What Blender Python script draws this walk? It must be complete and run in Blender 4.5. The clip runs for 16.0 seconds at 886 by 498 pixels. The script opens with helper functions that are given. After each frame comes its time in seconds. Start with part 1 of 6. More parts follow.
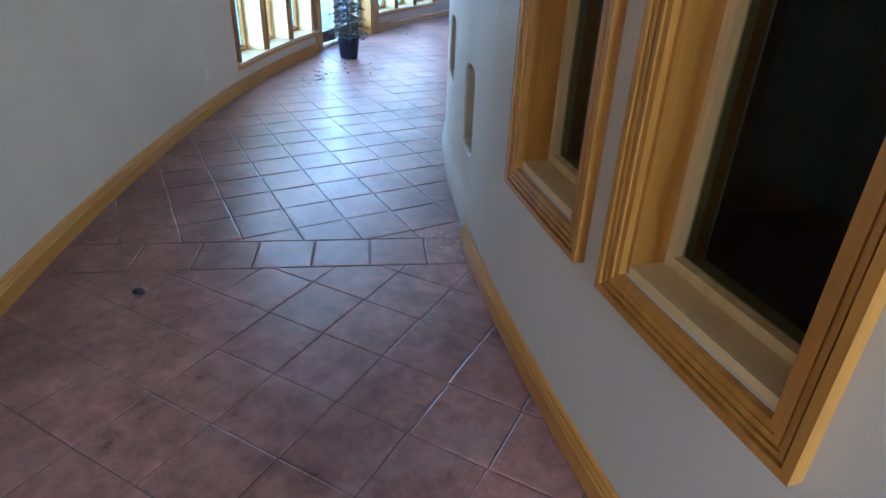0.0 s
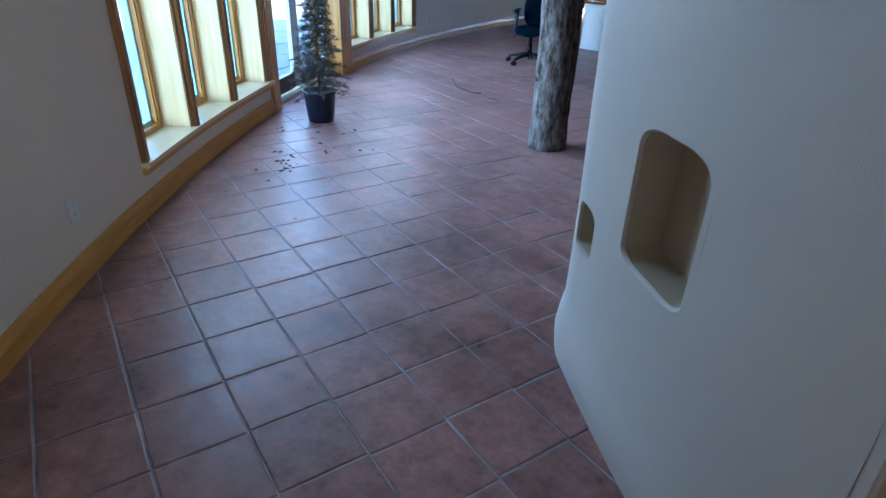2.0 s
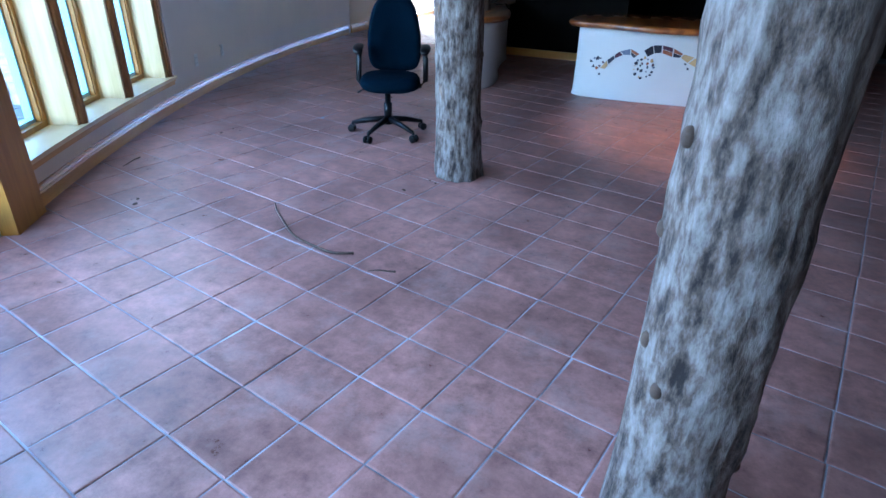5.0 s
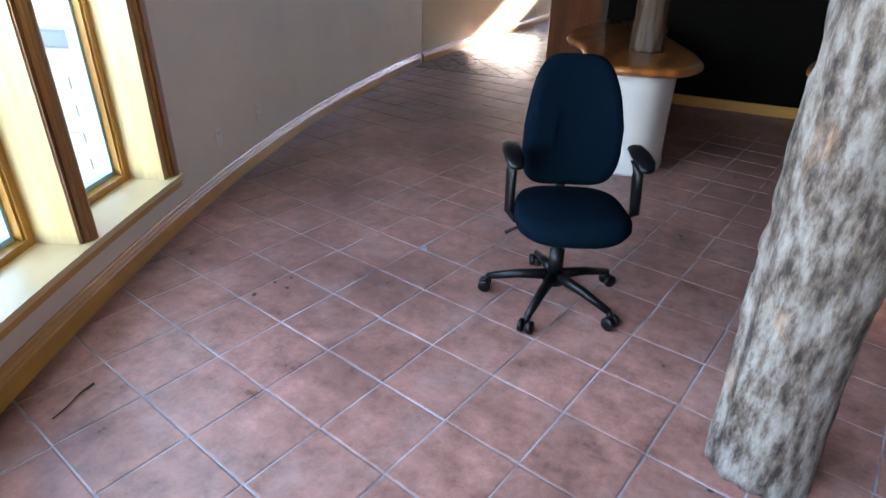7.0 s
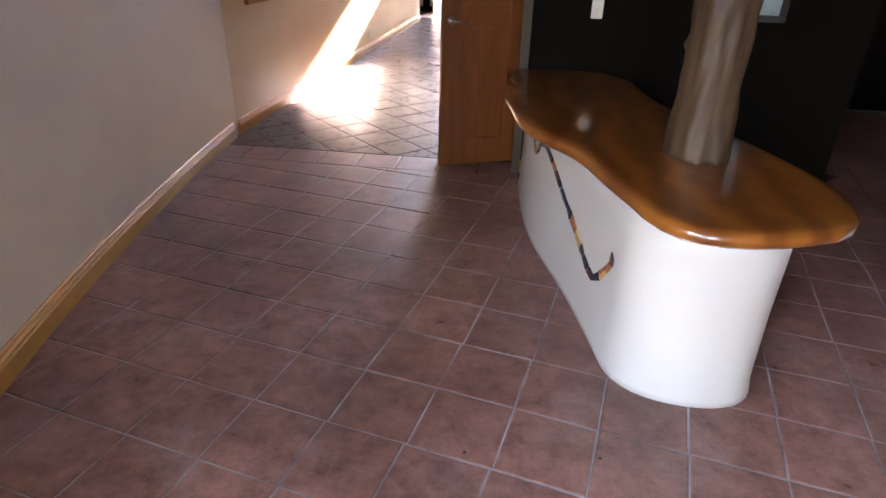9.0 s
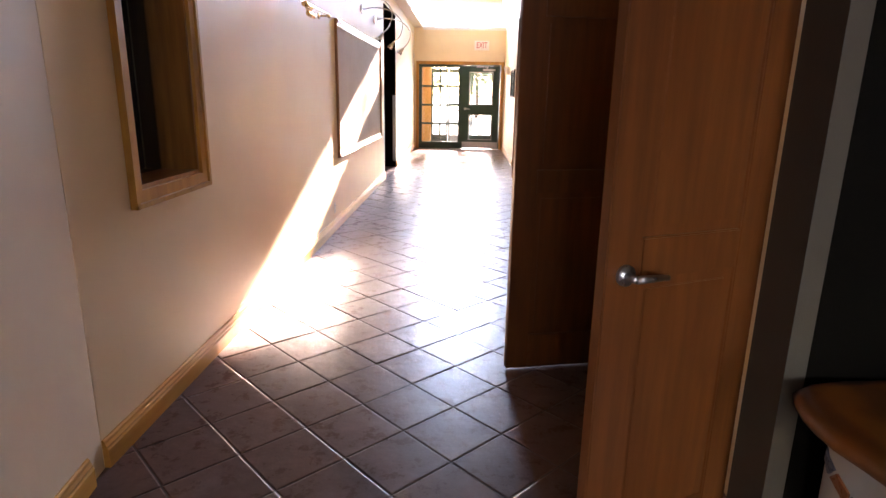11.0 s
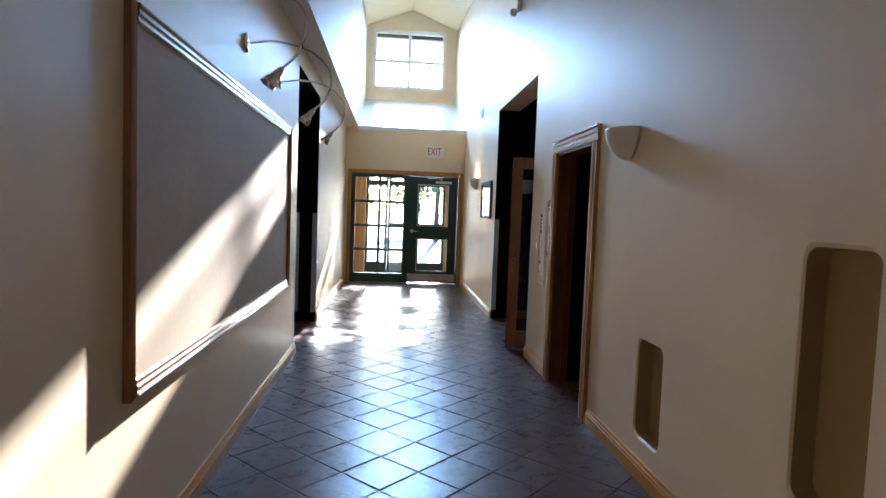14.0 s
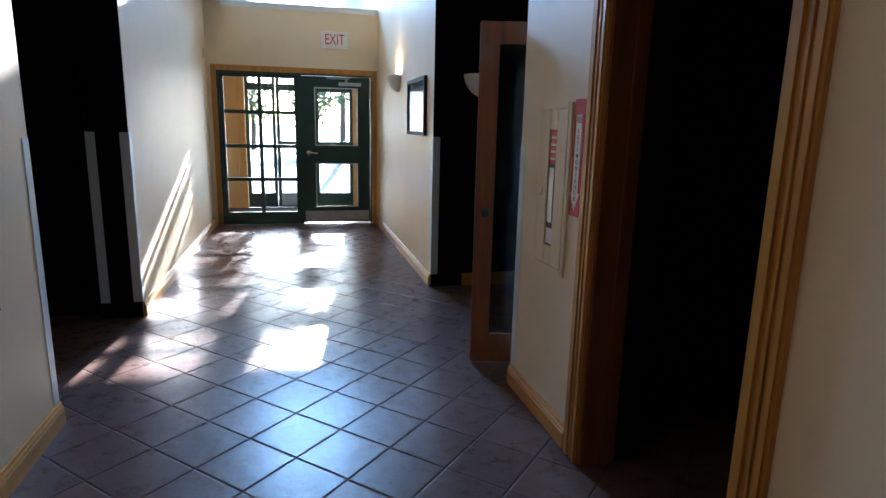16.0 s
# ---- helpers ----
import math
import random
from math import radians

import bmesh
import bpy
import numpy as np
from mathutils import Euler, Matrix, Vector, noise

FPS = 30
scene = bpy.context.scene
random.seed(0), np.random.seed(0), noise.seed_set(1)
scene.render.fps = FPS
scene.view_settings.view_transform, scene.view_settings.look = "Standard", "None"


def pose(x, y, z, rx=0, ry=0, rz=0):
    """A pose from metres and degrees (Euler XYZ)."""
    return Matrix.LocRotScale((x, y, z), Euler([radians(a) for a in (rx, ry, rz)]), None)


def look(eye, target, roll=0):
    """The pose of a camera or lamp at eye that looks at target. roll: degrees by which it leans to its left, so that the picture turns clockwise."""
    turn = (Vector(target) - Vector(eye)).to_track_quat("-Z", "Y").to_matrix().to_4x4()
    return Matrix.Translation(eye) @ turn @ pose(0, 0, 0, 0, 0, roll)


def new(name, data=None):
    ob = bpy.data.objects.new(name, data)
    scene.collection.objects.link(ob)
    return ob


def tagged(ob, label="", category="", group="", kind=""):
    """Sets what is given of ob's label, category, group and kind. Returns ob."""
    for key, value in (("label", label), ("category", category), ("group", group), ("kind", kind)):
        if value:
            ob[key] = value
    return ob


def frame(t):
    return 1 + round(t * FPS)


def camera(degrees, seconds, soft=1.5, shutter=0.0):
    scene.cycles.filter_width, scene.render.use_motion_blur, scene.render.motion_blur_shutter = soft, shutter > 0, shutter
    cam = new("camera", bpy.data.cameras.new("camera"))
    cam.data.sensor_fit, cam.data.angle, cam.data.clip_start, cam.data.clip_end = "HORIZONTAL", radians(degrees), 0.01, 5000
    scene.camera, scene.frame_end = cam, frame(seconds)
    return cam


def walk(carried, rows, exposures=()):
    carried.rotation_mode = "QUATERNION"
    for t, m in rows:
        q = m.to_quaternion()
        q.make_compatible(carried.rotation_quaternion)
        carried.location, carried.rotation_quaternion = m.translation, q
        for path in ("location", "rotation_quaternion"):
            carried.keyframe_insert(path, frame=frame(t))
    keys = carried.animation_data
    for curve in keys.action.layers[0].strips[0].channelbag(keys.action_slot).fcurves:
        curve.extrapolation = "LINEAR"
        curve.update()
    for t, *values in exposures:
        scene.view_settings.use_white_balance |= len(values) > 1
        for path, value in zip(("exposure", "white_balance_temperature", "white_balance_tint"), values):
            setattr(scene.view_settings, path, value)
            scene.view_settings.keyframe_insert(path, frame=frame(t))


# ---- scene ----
cam = camera(73.96, 16.0)
PATH = [
    (0.0, (10.944, -12.833, 1.541), (9.608, -11.688, 0.589), 2.14),
    (0.5, (10.256, -12.547, 1.524), (8.912, -11.415, 0.568), 2.37),
    (1.0, (9.655, -12.259, 1.490), (8.305, -11.118, 0.553), 2.21),
    (1.5, (9.010, -11.927, 1.475), (7.669, -10.772, 0.545), 2.04),
    (2.0, (8.449, -11.574, 1.475), (7.207, -10.307, 0.552), 1.64),
    (2.5, (7.911, -11.074, 1.466), (6.846, -9.662, 0.531), 1.12),
    (3.0, (7.380, -10.650, 1.467), (6.524, -9.105, 0.530), 0.92),
    (3.2, (7.190, -10.480, 1.470), (6.458, -8.867, 0.540), 0.80),
    (5.3, (5.299, -8.670, 1.489), (4.606, -7.049, 0.546), 1.60),
    (5.5, (5.094, -8.511, 1.491), (4.349, -6.915, 0.544), 1.51),
    (6.0, (4.697, -8.040, 1.493), (3.945, -6.449, 0.544), 1.22),
    (6.5, (4.249, -7.490, 1.499), (3.483, -5.906, 0.549), 1.25),
    (7.0, (3.831, -6.967, 1.480), (3.046, -5.387, 0.537), 1.36),
    (7.5, (3.468, -6.386, 1.482), (2.755, -4.771, 0.543), 1.34),
    (8.0, (3.076, -5.830, 1.494), (2.511, -4.156, 0.556), 1.89),
    (8.2, (2.942, -5.607, 1.506), (2.466, -3.901, 0.578), 1.89),
    (10.3, (1.699, -3.020, 1.490), (1.587, -1.246, 0.572), 1.26),
    (10.7, (1.531, -2.488, 1.498), (1.451, -0.639, 0.739), 1.40),
    (11.0, (1.440, -2.055, 1.505), (1.376, -0.122, 0.996), 0.97),
    (11.5, (1.290, -1.300, 1.510), (1.266, 0.692, 1.336), 1.75),
    (12.0, (1.226, -0.605, 1.485), (1.251, 1.393, 1.403), 1.60),
    (12.5, (1.141, 0.114, 1.512), (1.271, 2.107, 1.423), 1.64),
    (13.0, (1.039, 0.818, 1.546), (1.163, 2.812, 1.451), 1.68),
    (13.5, (1.061, 1.591, 1.550), (1.201, 3.584, 1.451), 1.70),
    (14.0, (0.983, 2.389, 1.543), (1.162, 4.377, 1.418), 2.17),
    (14.5, (0.991, 3.124, 1.538), (1.192, 5.077, 1.155), 1.78),
    (15.0, (1.028, 3.926, 1.546), (1.242, 5.872, 1.135), 2.27),
    (15.5, (1.080, 4.671, 1.562), (1.322, 6.614, 1.153), 2.02),
    (16.0, (1.228, 5.414, 1.562), (1.706, 7.313, 1.155), 1.32),
]
walk(cam, [(t, look(e, g, r)) for t, e, g, r in PATH],
     exposures=[(0.0, 4.98, 4950, 8), (1.0, 4.9, 5250, 9), (1.5, 4.7, 5200, 10), (2.5, 4.1, 4700, 10), (3.2, 4.2, 4300, 10), (5.5, 4.6, 5300, 16), (7.0, 4.8, 6700, 20),
                (8.2, 5.15, 7900, 26), (10.3, 5.25, 7800, 38), (11.0, 5.32, 7900, 33), (12.0, 4.66, 7900, 24), (13.0, 4.17, 7100, 14), (14.5, 3.76, 5400, 9), (16.0, 3.75, 5400, 9)])

# ---- world, sun, lamps ----
SUN = Vector((0.117, 1.0, 0.322)).normalized()
world = bpy.data.worlds.new("sky")
scene.world = world
world.use_nodes = True
wn = world.node_tree.nodes
sky = wn.new("ShaderNodeTexSky")
sky.sky_type = "NISHITA"
sky.sun_disc = False
sky.sun_elevation = math.asin(SUN.z)
sky.sun_rotation = math.atan2(SUN.x, SUN.y)
sky.air_density, sky.dust_density, sky.ozone_density = 1.0, 0.6, 1.5
wn["Background"].inputs[1].default_value = 0.15
world.node_tree.links.new(sky.outputs[0], wn["Background"].inputs[0])
sun = new("sun", bpy.data.lights.new("sun", "SUN"))
sun.data.energy, sun.data.angle, sun.data.color = 5.0, radians(0.6), (1.0, 0.93, 0.84)
sun.matrix_world = look(SUN * 40, (0, 0, 0))


def sky_lamp(name, eye, target, w, h, watts, col, spread=180):
    """Area lamp standing in an opening in place of the sky's light."""
    a = bpy.data.lights.new(name, "AREA")
    a.shape, a.size, a.size_y, a.energy, a.color = "RECTANGLE", w, h, watts, col
    a.spread = radians(spread)
    ob = new(name, a)
    ob.matrix_world = look(eye, target)
    return ob


DAY = (0.55, 0.76, 1.0)
for ang, wide, watts in ((222.0, 2.1, 4.3), (214.0, 1.5, 3.7), (206.0, 2.1, 2.9)):
    c, s = math.cos(radians(ang)), math.sin(radians(ang))
    sky_lamp("window_sky", (15.956 + 16.0 * c, 0.997 + 16.0 * s, 1.86), (15.956 + 8 * c, 0.997 + 8 * s, 0.6), wide, 0.9, watts, DAY)
# Added fill from an unseen opening behind; brightens the hall's outer wall.
c, s = math.cos(radians(265.7)), math.sin(radians(265.7))
sky_lamp("end_window_sky", (15.956 + 14.95 * c, 0.997 + 14.95 * s, 1.7), (9.5, -13.6, 1.3), 1.1, 1.2, 4.0, (0.85, 0.92, 1.0))
sky_lamp("clerestory_sky", (1.32, 17.66, 5.42), (1.95, 7.0, 0.2), 1.7, 1.15, 12, (0.38, 0.64, 1.0), 70)
sky_lamp("entrance_sky", (1.33, 16.8, 1.3), (1.33, 8.0, 1.1), 1.8, 2.2, 2.2, (0.85, 0.9, 1.0), 150)
spot = bpy.data.lights.new("downlight_beam", "SPOT")
spot.energy, spot.color, spot.spot_size, spot.spot_blend, spot.shadow_soft_size = 13, (1.0, 0.5, 0.19), radians(54), 0.9, 0.03
new("downlight_beam", spot).matrix_world = look((5.75, -3.45, 2.87), (5.6, -3.5, 0))


# ---- materials ----
def nodes_of(name):
    m = bpy.data.materials.new(name)
    m.use_nodes = True
    return m, m.node_tree.nodes, m.node_tree.links, m.node_tree.nodes["Principled BSDF"]


def ramp(n, l, fac, stops):
    r = n.new("ShaderNodeValToRGB")
    while len(r.color_ramp.elements) < len(stops):
        r.color_ramp.elements.new(0.5)
    for e, (p, c) in zip(r.color_ramp.elements, stops):
        e.position, e.color = p, (*c, 1) if len(c) == 3 else (c[0],) * 3 + (1,)
    l.new(fac, r.inputs[0])
    return r.outputs[0]


def noise_tex(n, l, scale, detail=4, rough=0.55, stretch=None, coord="Object", shift=None):
    tc = n.new("ShaderNodeTexCoord")
    out = n.new("ShaderNodeNewGeometry").outputs["Position"] if coord == "World" else tc.outputs[coord]
    mp = n.new("ShaderNodeMapping")
    l.new(out, mp.inputs[0])
    if stretch:
        mp.inputs["Scale"].default_value = stretch
    if shift is not None:
        l.new(shift, mp.inputs["Location"])
    t = n.new("ShaderNodeTexNoise")
    t.inputs["Scale"].default_value, t.inputs["Detail"].default_value, t.inputs["Roughness"].default_value = scale, detail, rough
    l.new(mp.outputs[0], t.inputs[0])
    return t.outputs[0]


def mixc(n, l, fac, a, b, mode="MIX"):
    m = n.new("ShaderNodeMix")
    m.data_type, m.blend_type = "RGBA", mode
    for sock, v in ((m.inputs[0], fac), (m.inputs[6], a), (m.inputs[7], b)):
        if hasattr(v, "links"):
            l.new(v, sock)
        elif isinstance(v, (int, float)):
            sock.default_value = v
        else:
            sock.default_value = (*v, 1)
    return m.outputs[2]


def bump(n, l, p, height, strength=0.3, dist=0.01):
    b = n.new("ShaderNodeBump")
    b.inputs["Strength"].default_value, b.inputs["Distance"].default_value = strength, dist
    l.new(height, b.inputs["Height"])
    l.new(b.outputs[0], p.inputs["Normal"])


def plain(name, col, rough=0.5, metal=0.0, vary=0.12, scale=9.0, bumpy=0.05, spec=0.5, coat=0.0):
    """A surface with a broad and a fine variation of one colour."""
    m, n, l, p = nodes_of(name)
    a = noise_tex(n, l, scale, 5)
    c = ramp(n, l, a, [(0.3, [v * (1 - vary) for v in col]), (0.7, [min(1, v * (1 + vary)) for v in col])])
    l.new(c, p.inputs["Base Color"])
    p.inputs["Metallic"].default_value = metal
    p.inputs["Specular IOR Level"].default_value = spec
    p.inputs["Coat Weight"].default_value = coat
    p.inputs["Coat Roughness"].default_value = 0.12
    b = noise_tex(n, l, scale * 14, 3)
    r = ramp(n, l, b, [(0.3, (max(0.02, rough * 0.8),)), (0.7, (min(1, rough * 1.2),))])
    l.new(r, p.inputs["Roughness"])
    if bumpy:
        bump(n, l, p, b, bumpy, 0.004)
    return m


def plaster(name, col, stain=0.06, rough=0.62, spec=0.35):
    """Painted plaster: roller grain, faint trowel waves, scuffs."""
    m, n, l, p = nodes_of(name)
    big = noise_tex(n, l, 1.3, 4, coord="World")
    c1 = ramp(n, l, big, [(0.3, [v * (1 - stain) for v in col]), (0.72, [min(1, v * (1 + stain * 0.5)) for v in col])])
    scuff = noise_tex(n, l, 7.0, 6, 0.7, stretch=(1, 1, 0.25), coord="World")
    f = ramp(n, l, scuff, [(0.62, (0.0,)), (0.82, (0.22,))])
    l.new(mixc(n, l, f, c1, [v * 0.72 for v in col]), p.inputs["Base Color"])
    p.inputs["Roughness"].default_value = rough
    p.inputs["Specular IOR Level"].default_value = spec
    fine = noise_tex(n, l, 160, 2, coord="World")
    add = n.new("ShaderNodeMath")
    add.operation = "MULTIPLY_ADD"
    l.new(noise_tex(n, l, 5, 3, coord="World"), add.inputs[0])
    add.inputs[1].default_value = 3.0
    l.new(fine, add.inputs[2])
    bump(n, l, p, add.outputs[0], 0.16, 0.003)
    return m


def wood(name, dark, light, rough=0.32, coat=0.3, along=(1, 1, 0.08), scale=22):
    """Varnished timber with grain stretched along one axis and a slow change of tone."""
    m, n, l, p = nodes_of(name)
    oi = n.new("ShaderNodeObjectInfo")
    cm = n.new("ShaderNodeCombineXYZ")
    for i in range(3):
        l.new(oi.outputs["Random"], cm.inputs[i])
    sc = n.new("ShaderNodeVectorMath")
    sc.operation = "SCALE"
    sc.inputs["Scale"].default_value = 30
    l.new(cm.outputs[0], sc.inputs[0])
    g = noise_tex(n, l, scale, 6, 0.6, stretch=along, coord="World", shift=sc.outputs[0])
    c1 = ramp(n, l, g, [(0.28, dark), (0.5, [(a + b) / 2 for a, b in zip(dark, light)]), (0.72, light)])
    t = noise_tex(n, l, 2.2, 3, coord="World")
    f = ramp(n, l, t, [(0.35, (0.0,)), (0.75, (0.35,))])
    l.new(mixc(n, l, f, c1, dark), p.inputs["Base Color"])
    p.inputs["Roughness"].default_value = rough
    p.inputs["Coat Weight"].default_value = coat
    p.inputs["Coat Roughness"].default_value = 0.1
    bump(n, l, p, g, 0.08, 0.002)
    return m


def tile_mat(name, base, warm, rough, spec, k):
    """Sealed clay tile: each one its own tone, cloudy blotches, dark pits, scratches in the gloss."""
    m, n, l, p = nodes_of(name)
    oi = n.new("ShaderNodeObjectInfo")
    geo = n.new("ShaderNodeNewGeometry")
    rnd = n.new("ShaderNodeMath")
    rnd.operation = "ADD"
    l.new(oi.outputs["Random"], rnd.inputs[0])
    l.new(geo.outputs["Random Per Island"], rnd.inputs[1])
    fr = n.new("ShaderNodeMath")
    fr.operation = "FRACT"
    l.new(rnd.outputs[0], fr.inputs[0])
    tone = ramp(n, l, fr.outputs[0], [(0.0, base), (0.4, [(a + b) / 2 for a, b in zip(base, warm)]), (0.75, warm), (1.0, [v * 0.8 for v in base])])
    cloud = noise_tex(n, l, 9.0, 8, 0.74, coord="World")
    f = ramp(n, l, cloud, [(0.3, (0.0,)), (0.68, (0.62 * k,))])
    c = mixc(n, l, f, mixc(n, l, 0.55, tone, [v * 0.42 for v in base]), [min(1, v * 1.45 + 0.015) for v in warm])
    dirt = noise_tex(n, l, 1.3, 7, 0.65, coord="World")
    fd = ramp(n, l, dirt, [(0.4, (0.0,)), (0.72, (0.55 * k,))])
    c = mixc(n, l, fd, c, [v * 0.5 for v in base])
    film = noise_tex(n, l, 3.1, 6, 0.7, coord="World")
    ff = ramp(n, l, film, [(0.52, (0.0,)), (0.78, (0.34 * k,))])
    c = mixc(n, l, ff, c, (0.4, 0.31, 0.28))
    pit = noise_tex(n, l, 48, 3, 0.6, coord="World")
    fp = ramp(n, l, pit, [(0.64, (0.0,)), (0.8, (0.4,))])
    l.new(mixc(n, l, fp, c, (0.03, 0.018, 0.014)), p.inputs["Base Color"])
    r = ramp(n, l, cloud, [(0.3, (rough * (1 - 0.22 * k),)), (0.7, (rough * (1 + 0.3 * k),))])
    l.new(r, p.inputs["Roughness"])
    p.inputs["Specular IOR Level"].default_value = spec
    bump(n, l, p, noise_tex(n, l, 11, 6, 0.6, coord="World"), 0.22, 0.008)
    return m


def glass_mat(name, tint=(0.96, 0.98, 0.98), least=0.04):
    m, n, l, p = nodes_of(name)
    n.remove(p)
    tr, gl = n.new("ShaderNodeBsdfTransparent"), n.new("ShaderNodeBsdfGlossy")
    mx, fr = n.new("ShaderNodeMixShader"), n.new("ShaderNodeLayerWeight")
    pw, ad = n.new("ShaderNodeMath"), n.new("ShaderNodeMath")
    tr.inputs[0].default_value = (*tint, 1)
    gl.inputs["Roughness"].default_value = 0.02
    fr.inputs[0].default_value = 0.5
    pw.operation, ad.operation = "POWER", "MULTIPLY_ADD"
    pw.inputs[1].default_value, ad.inputs[1].default_value, ad.inputs[2].default_value = 5.0, 0.9, least
    l.new(fr.outputs["Facing"], pw.inputs[0])
    l.new(pw.outputs[0], ad.inputs[0])
    l.new(ad.outputs[0], mx.inputs[0])
    l.new(tr.outputs[0], mx.inputs[1])
    l.new(gl.outputs[0], mx.inputs[2])
    l.new(mx.outputs[0], n["Material Output"].inputs[0])
    return m


def glow(name, col, strength):
    m, n, l, p = nodes_of(name)
    p.inputs["Base Color"].default_value = (*col, 1)
    p.inputs["Emission Color"].default_value = (*col, 1)
    p.inputs["Emission Strength"].default_value = strength
    return m


def bark_mat(name):
    m, n, l, p = nodes_of(name)
    g = noise_tex(n, l, 26, 8, 0.68, stretch=(1, 1, 0.34), coord="World")
    c1 = ramp(n, l, g, [(0.36, (0.014, 0.009, 0.007)), (0.46, (0.09, 0.066, 0.05)), (0.55, (0.17, 0.145, 0.125)), (0.7, (0.28, 0.255, 0.23))])
    patch = noise_tex(n, l, 3.2, 4, 0.5, stretch=(1, 1, 0.4), coord="World")
    f = ramp(n, l, patch, [(0.62, (0.0,)), (0.67, (0.7,))])
    l.new(mixc(n, l, f, c1, (0.3, 0.15, 0.06)), p.inputs["Base Color"])
    p.inputs["Roughness"].default_value = 0.85
    bump(n, l, p, g, 0.9, 0.012)
    return m


def slab_mat(name):
    """Live-edge slab under thick glossy varnish: swirling grain and dark knots."""
    m, n, l, p = nodes_of(name)
    warp = noise_tex(n, l, 2.4, 5, 0.6, coord="World")
    w = n.new("ShaderNodeTexWave")
    w.inputs["Scale"].default_value, w.inputs["Distortion"].default_value = 1.6, 7.0
    w.inputs["Detail"].default_value, w.inputs["Detail Scale"].default_value = 4.0, 1.6
    geo = n.new("ShaderNodeNewGeometry")
    l.new(geo.outputs["Position"], w.inputs[0])
    c1 = ramp(n, l, w.outputs[1], [(0.1, (0.17, 0.046, 0.008)), (0.5, (0.24, 0.07, 0.011)), (0.9, (0.31, 0.1, 0.017))])
    f = ramp(n, l, warp, [(0.6, (0.0,)), (0.7, (0.85,))])
    l.new(mixc(n, l, f, c1, (0.05, 0.015, 0.006)), p.inputs["Base Color"])
    p.inputs["Roughness"].default_value = 0.3
    p.inputs["Coat Weight"].default_value = 0.9
    p.inputs["Coat Roughness"].default_value = 0.07
    bump(n, l, p, warp, 0.05, 0.01)
    return m


M_HALL = plaster("hall_paint", (0.7, 0.575, 0.435))
M_CORR = plaster("corridor_paint", (0.8, 0.65, 0.455), rough=0.5)
M_ADOBE = plaster("adobe_plaster", (0.6, 0.55, 0.48), rough=0.7)
M_WHITE = plaster("white_plaster", (0.78, 0.77, 0.74), stain=0.04)
M_NICHE = plaster("niche_paint", (0.36, 0.25, 0.12))
# Dark olive paint, pushed near black to include the wall's shade.
M_OLIVE_SHADE = plaster("dark_olive_paint_in_shade", (0.0042, 0.0034, 0.0024), spec=0.04)
# A pale jamb's shade, painted as a dark olive-grey.
M_JAMB_SHADE = plaster("shaded_jamb_paint", (0.07, 0.056, 0.04))
M_OCHRE = plaster("ochre_paint", (0.62, 0.36, 0.13))
M_TAN = plaster("niche_tan_paint", (0.5, 0.42, 0.29))
# Dark chocolate taken to near black; the shade of unlit spaces is in it.
M_CHOC_SHADE = plaster("chocolate_paint_in_shade", (0.005, 0.0032, 0.0024), spec=0.03)
# Yellow tone carries wood colour and warm bounced light together.
M_CEIL = plaster("ceiling_warm_tone", (0.74, 0.6, 0.36), stain=0.05)
# Unseen ceiling; its dim brown-grey holds back bounced light.
M_ROOMCEIL = plaster("room_ceiling_bounce_cut", (0.32, 0.265, 0.2))
M_PINE = wood("honey_pine", (0.34, 0.142, 0.017), (0.55, 0.27, 0.043))
M_PINEH = wood("honey_pine_board", (0.46, 0.2, 0.03), (0.62, 0.31, 0.055), rough=0.4, coat=0.12, along=(0.1, 0.1, 1))
M_PALEH = wood("pale_pine_board", (0.62, 0.44, 0.2), (0.78, 0.6, 0.31), rough=0.42, coat=0.1, along=(0.1, 0.1, 1))
M_COUNTER = plaster("counter_plaster", (0.6, 0.58, 0.55), stain=0.05)
M_PALE = wood("pale_pine", (0.6, 0.42, 0.18), (0.8, 0.62, 0.32), rough=0.4, coat=0.15)
M_BROWN = wood("brown_trim_wood", (0.17, 0.065, 0.015), (0.36, 0.16, 0.04))
M_DOOR = wood("cedar_door_wood", (0.13, 0.036, 0.009), (0.24, 0.074, 0.017), rough=0.38, coat=0.2)
M_TILE = tile_mat("clay_tile", (0.19, 0.09, 0.072), (0.34, 0.168, 0.134), 0.37, 0.42, 1.55)
M_TILE2 = tile_mat("corridor_clay_tile", (0.122, 0.07, 0.057), (0.185, 0.107, 0.088), 0.28, 0.1, 0.45)
M_GROUT = plain("grey_grout", (0.31, 0.32, 0.345), 0.95, vary=0.6, scale=4, spec=0.12)
M_GROUT_HALL = plain("worn_brown_grout", (0.135, 0.105, 0.1), 0.95, vary=0.5, scale=4, spec=0.12)
M_GROUT2 = plain("dark_grout", (0.08, 0.068, 0.064), 0.95, vary=0.3, scale=12, spec=0.12)
M_GREEN = plain("dark_green_paint", (0.012, 0.045, 0.032), 0.35, vary=0.1)
M_STEEL = plain("brushed_steel", (0.55, 0.55, 0.55), 0.32, 1.0, vary=0.08)
M_CHROME = plain("chrome", (0.75, 0.75, 0.75), 0.12, 1.0, vary=0.03, bumpy=0)
M_BRASS = plain("brass", (0.6, 0.36, 0.12), 0.25, 1.0, vary=0.1)
M_CLAD = plain("sky_blue_window_metal", (0.4, 0.66, 0.78), 0.4, vary=0.05)
M_ALU = plain("painted_aluminium", (0.62, 0.68, 0.7), 0.4, vary=0.04)
M_DKMETAL = plain("dark_bronze_metal", (0.03, 0.032, 0.034), 0.4, vary=0.1)
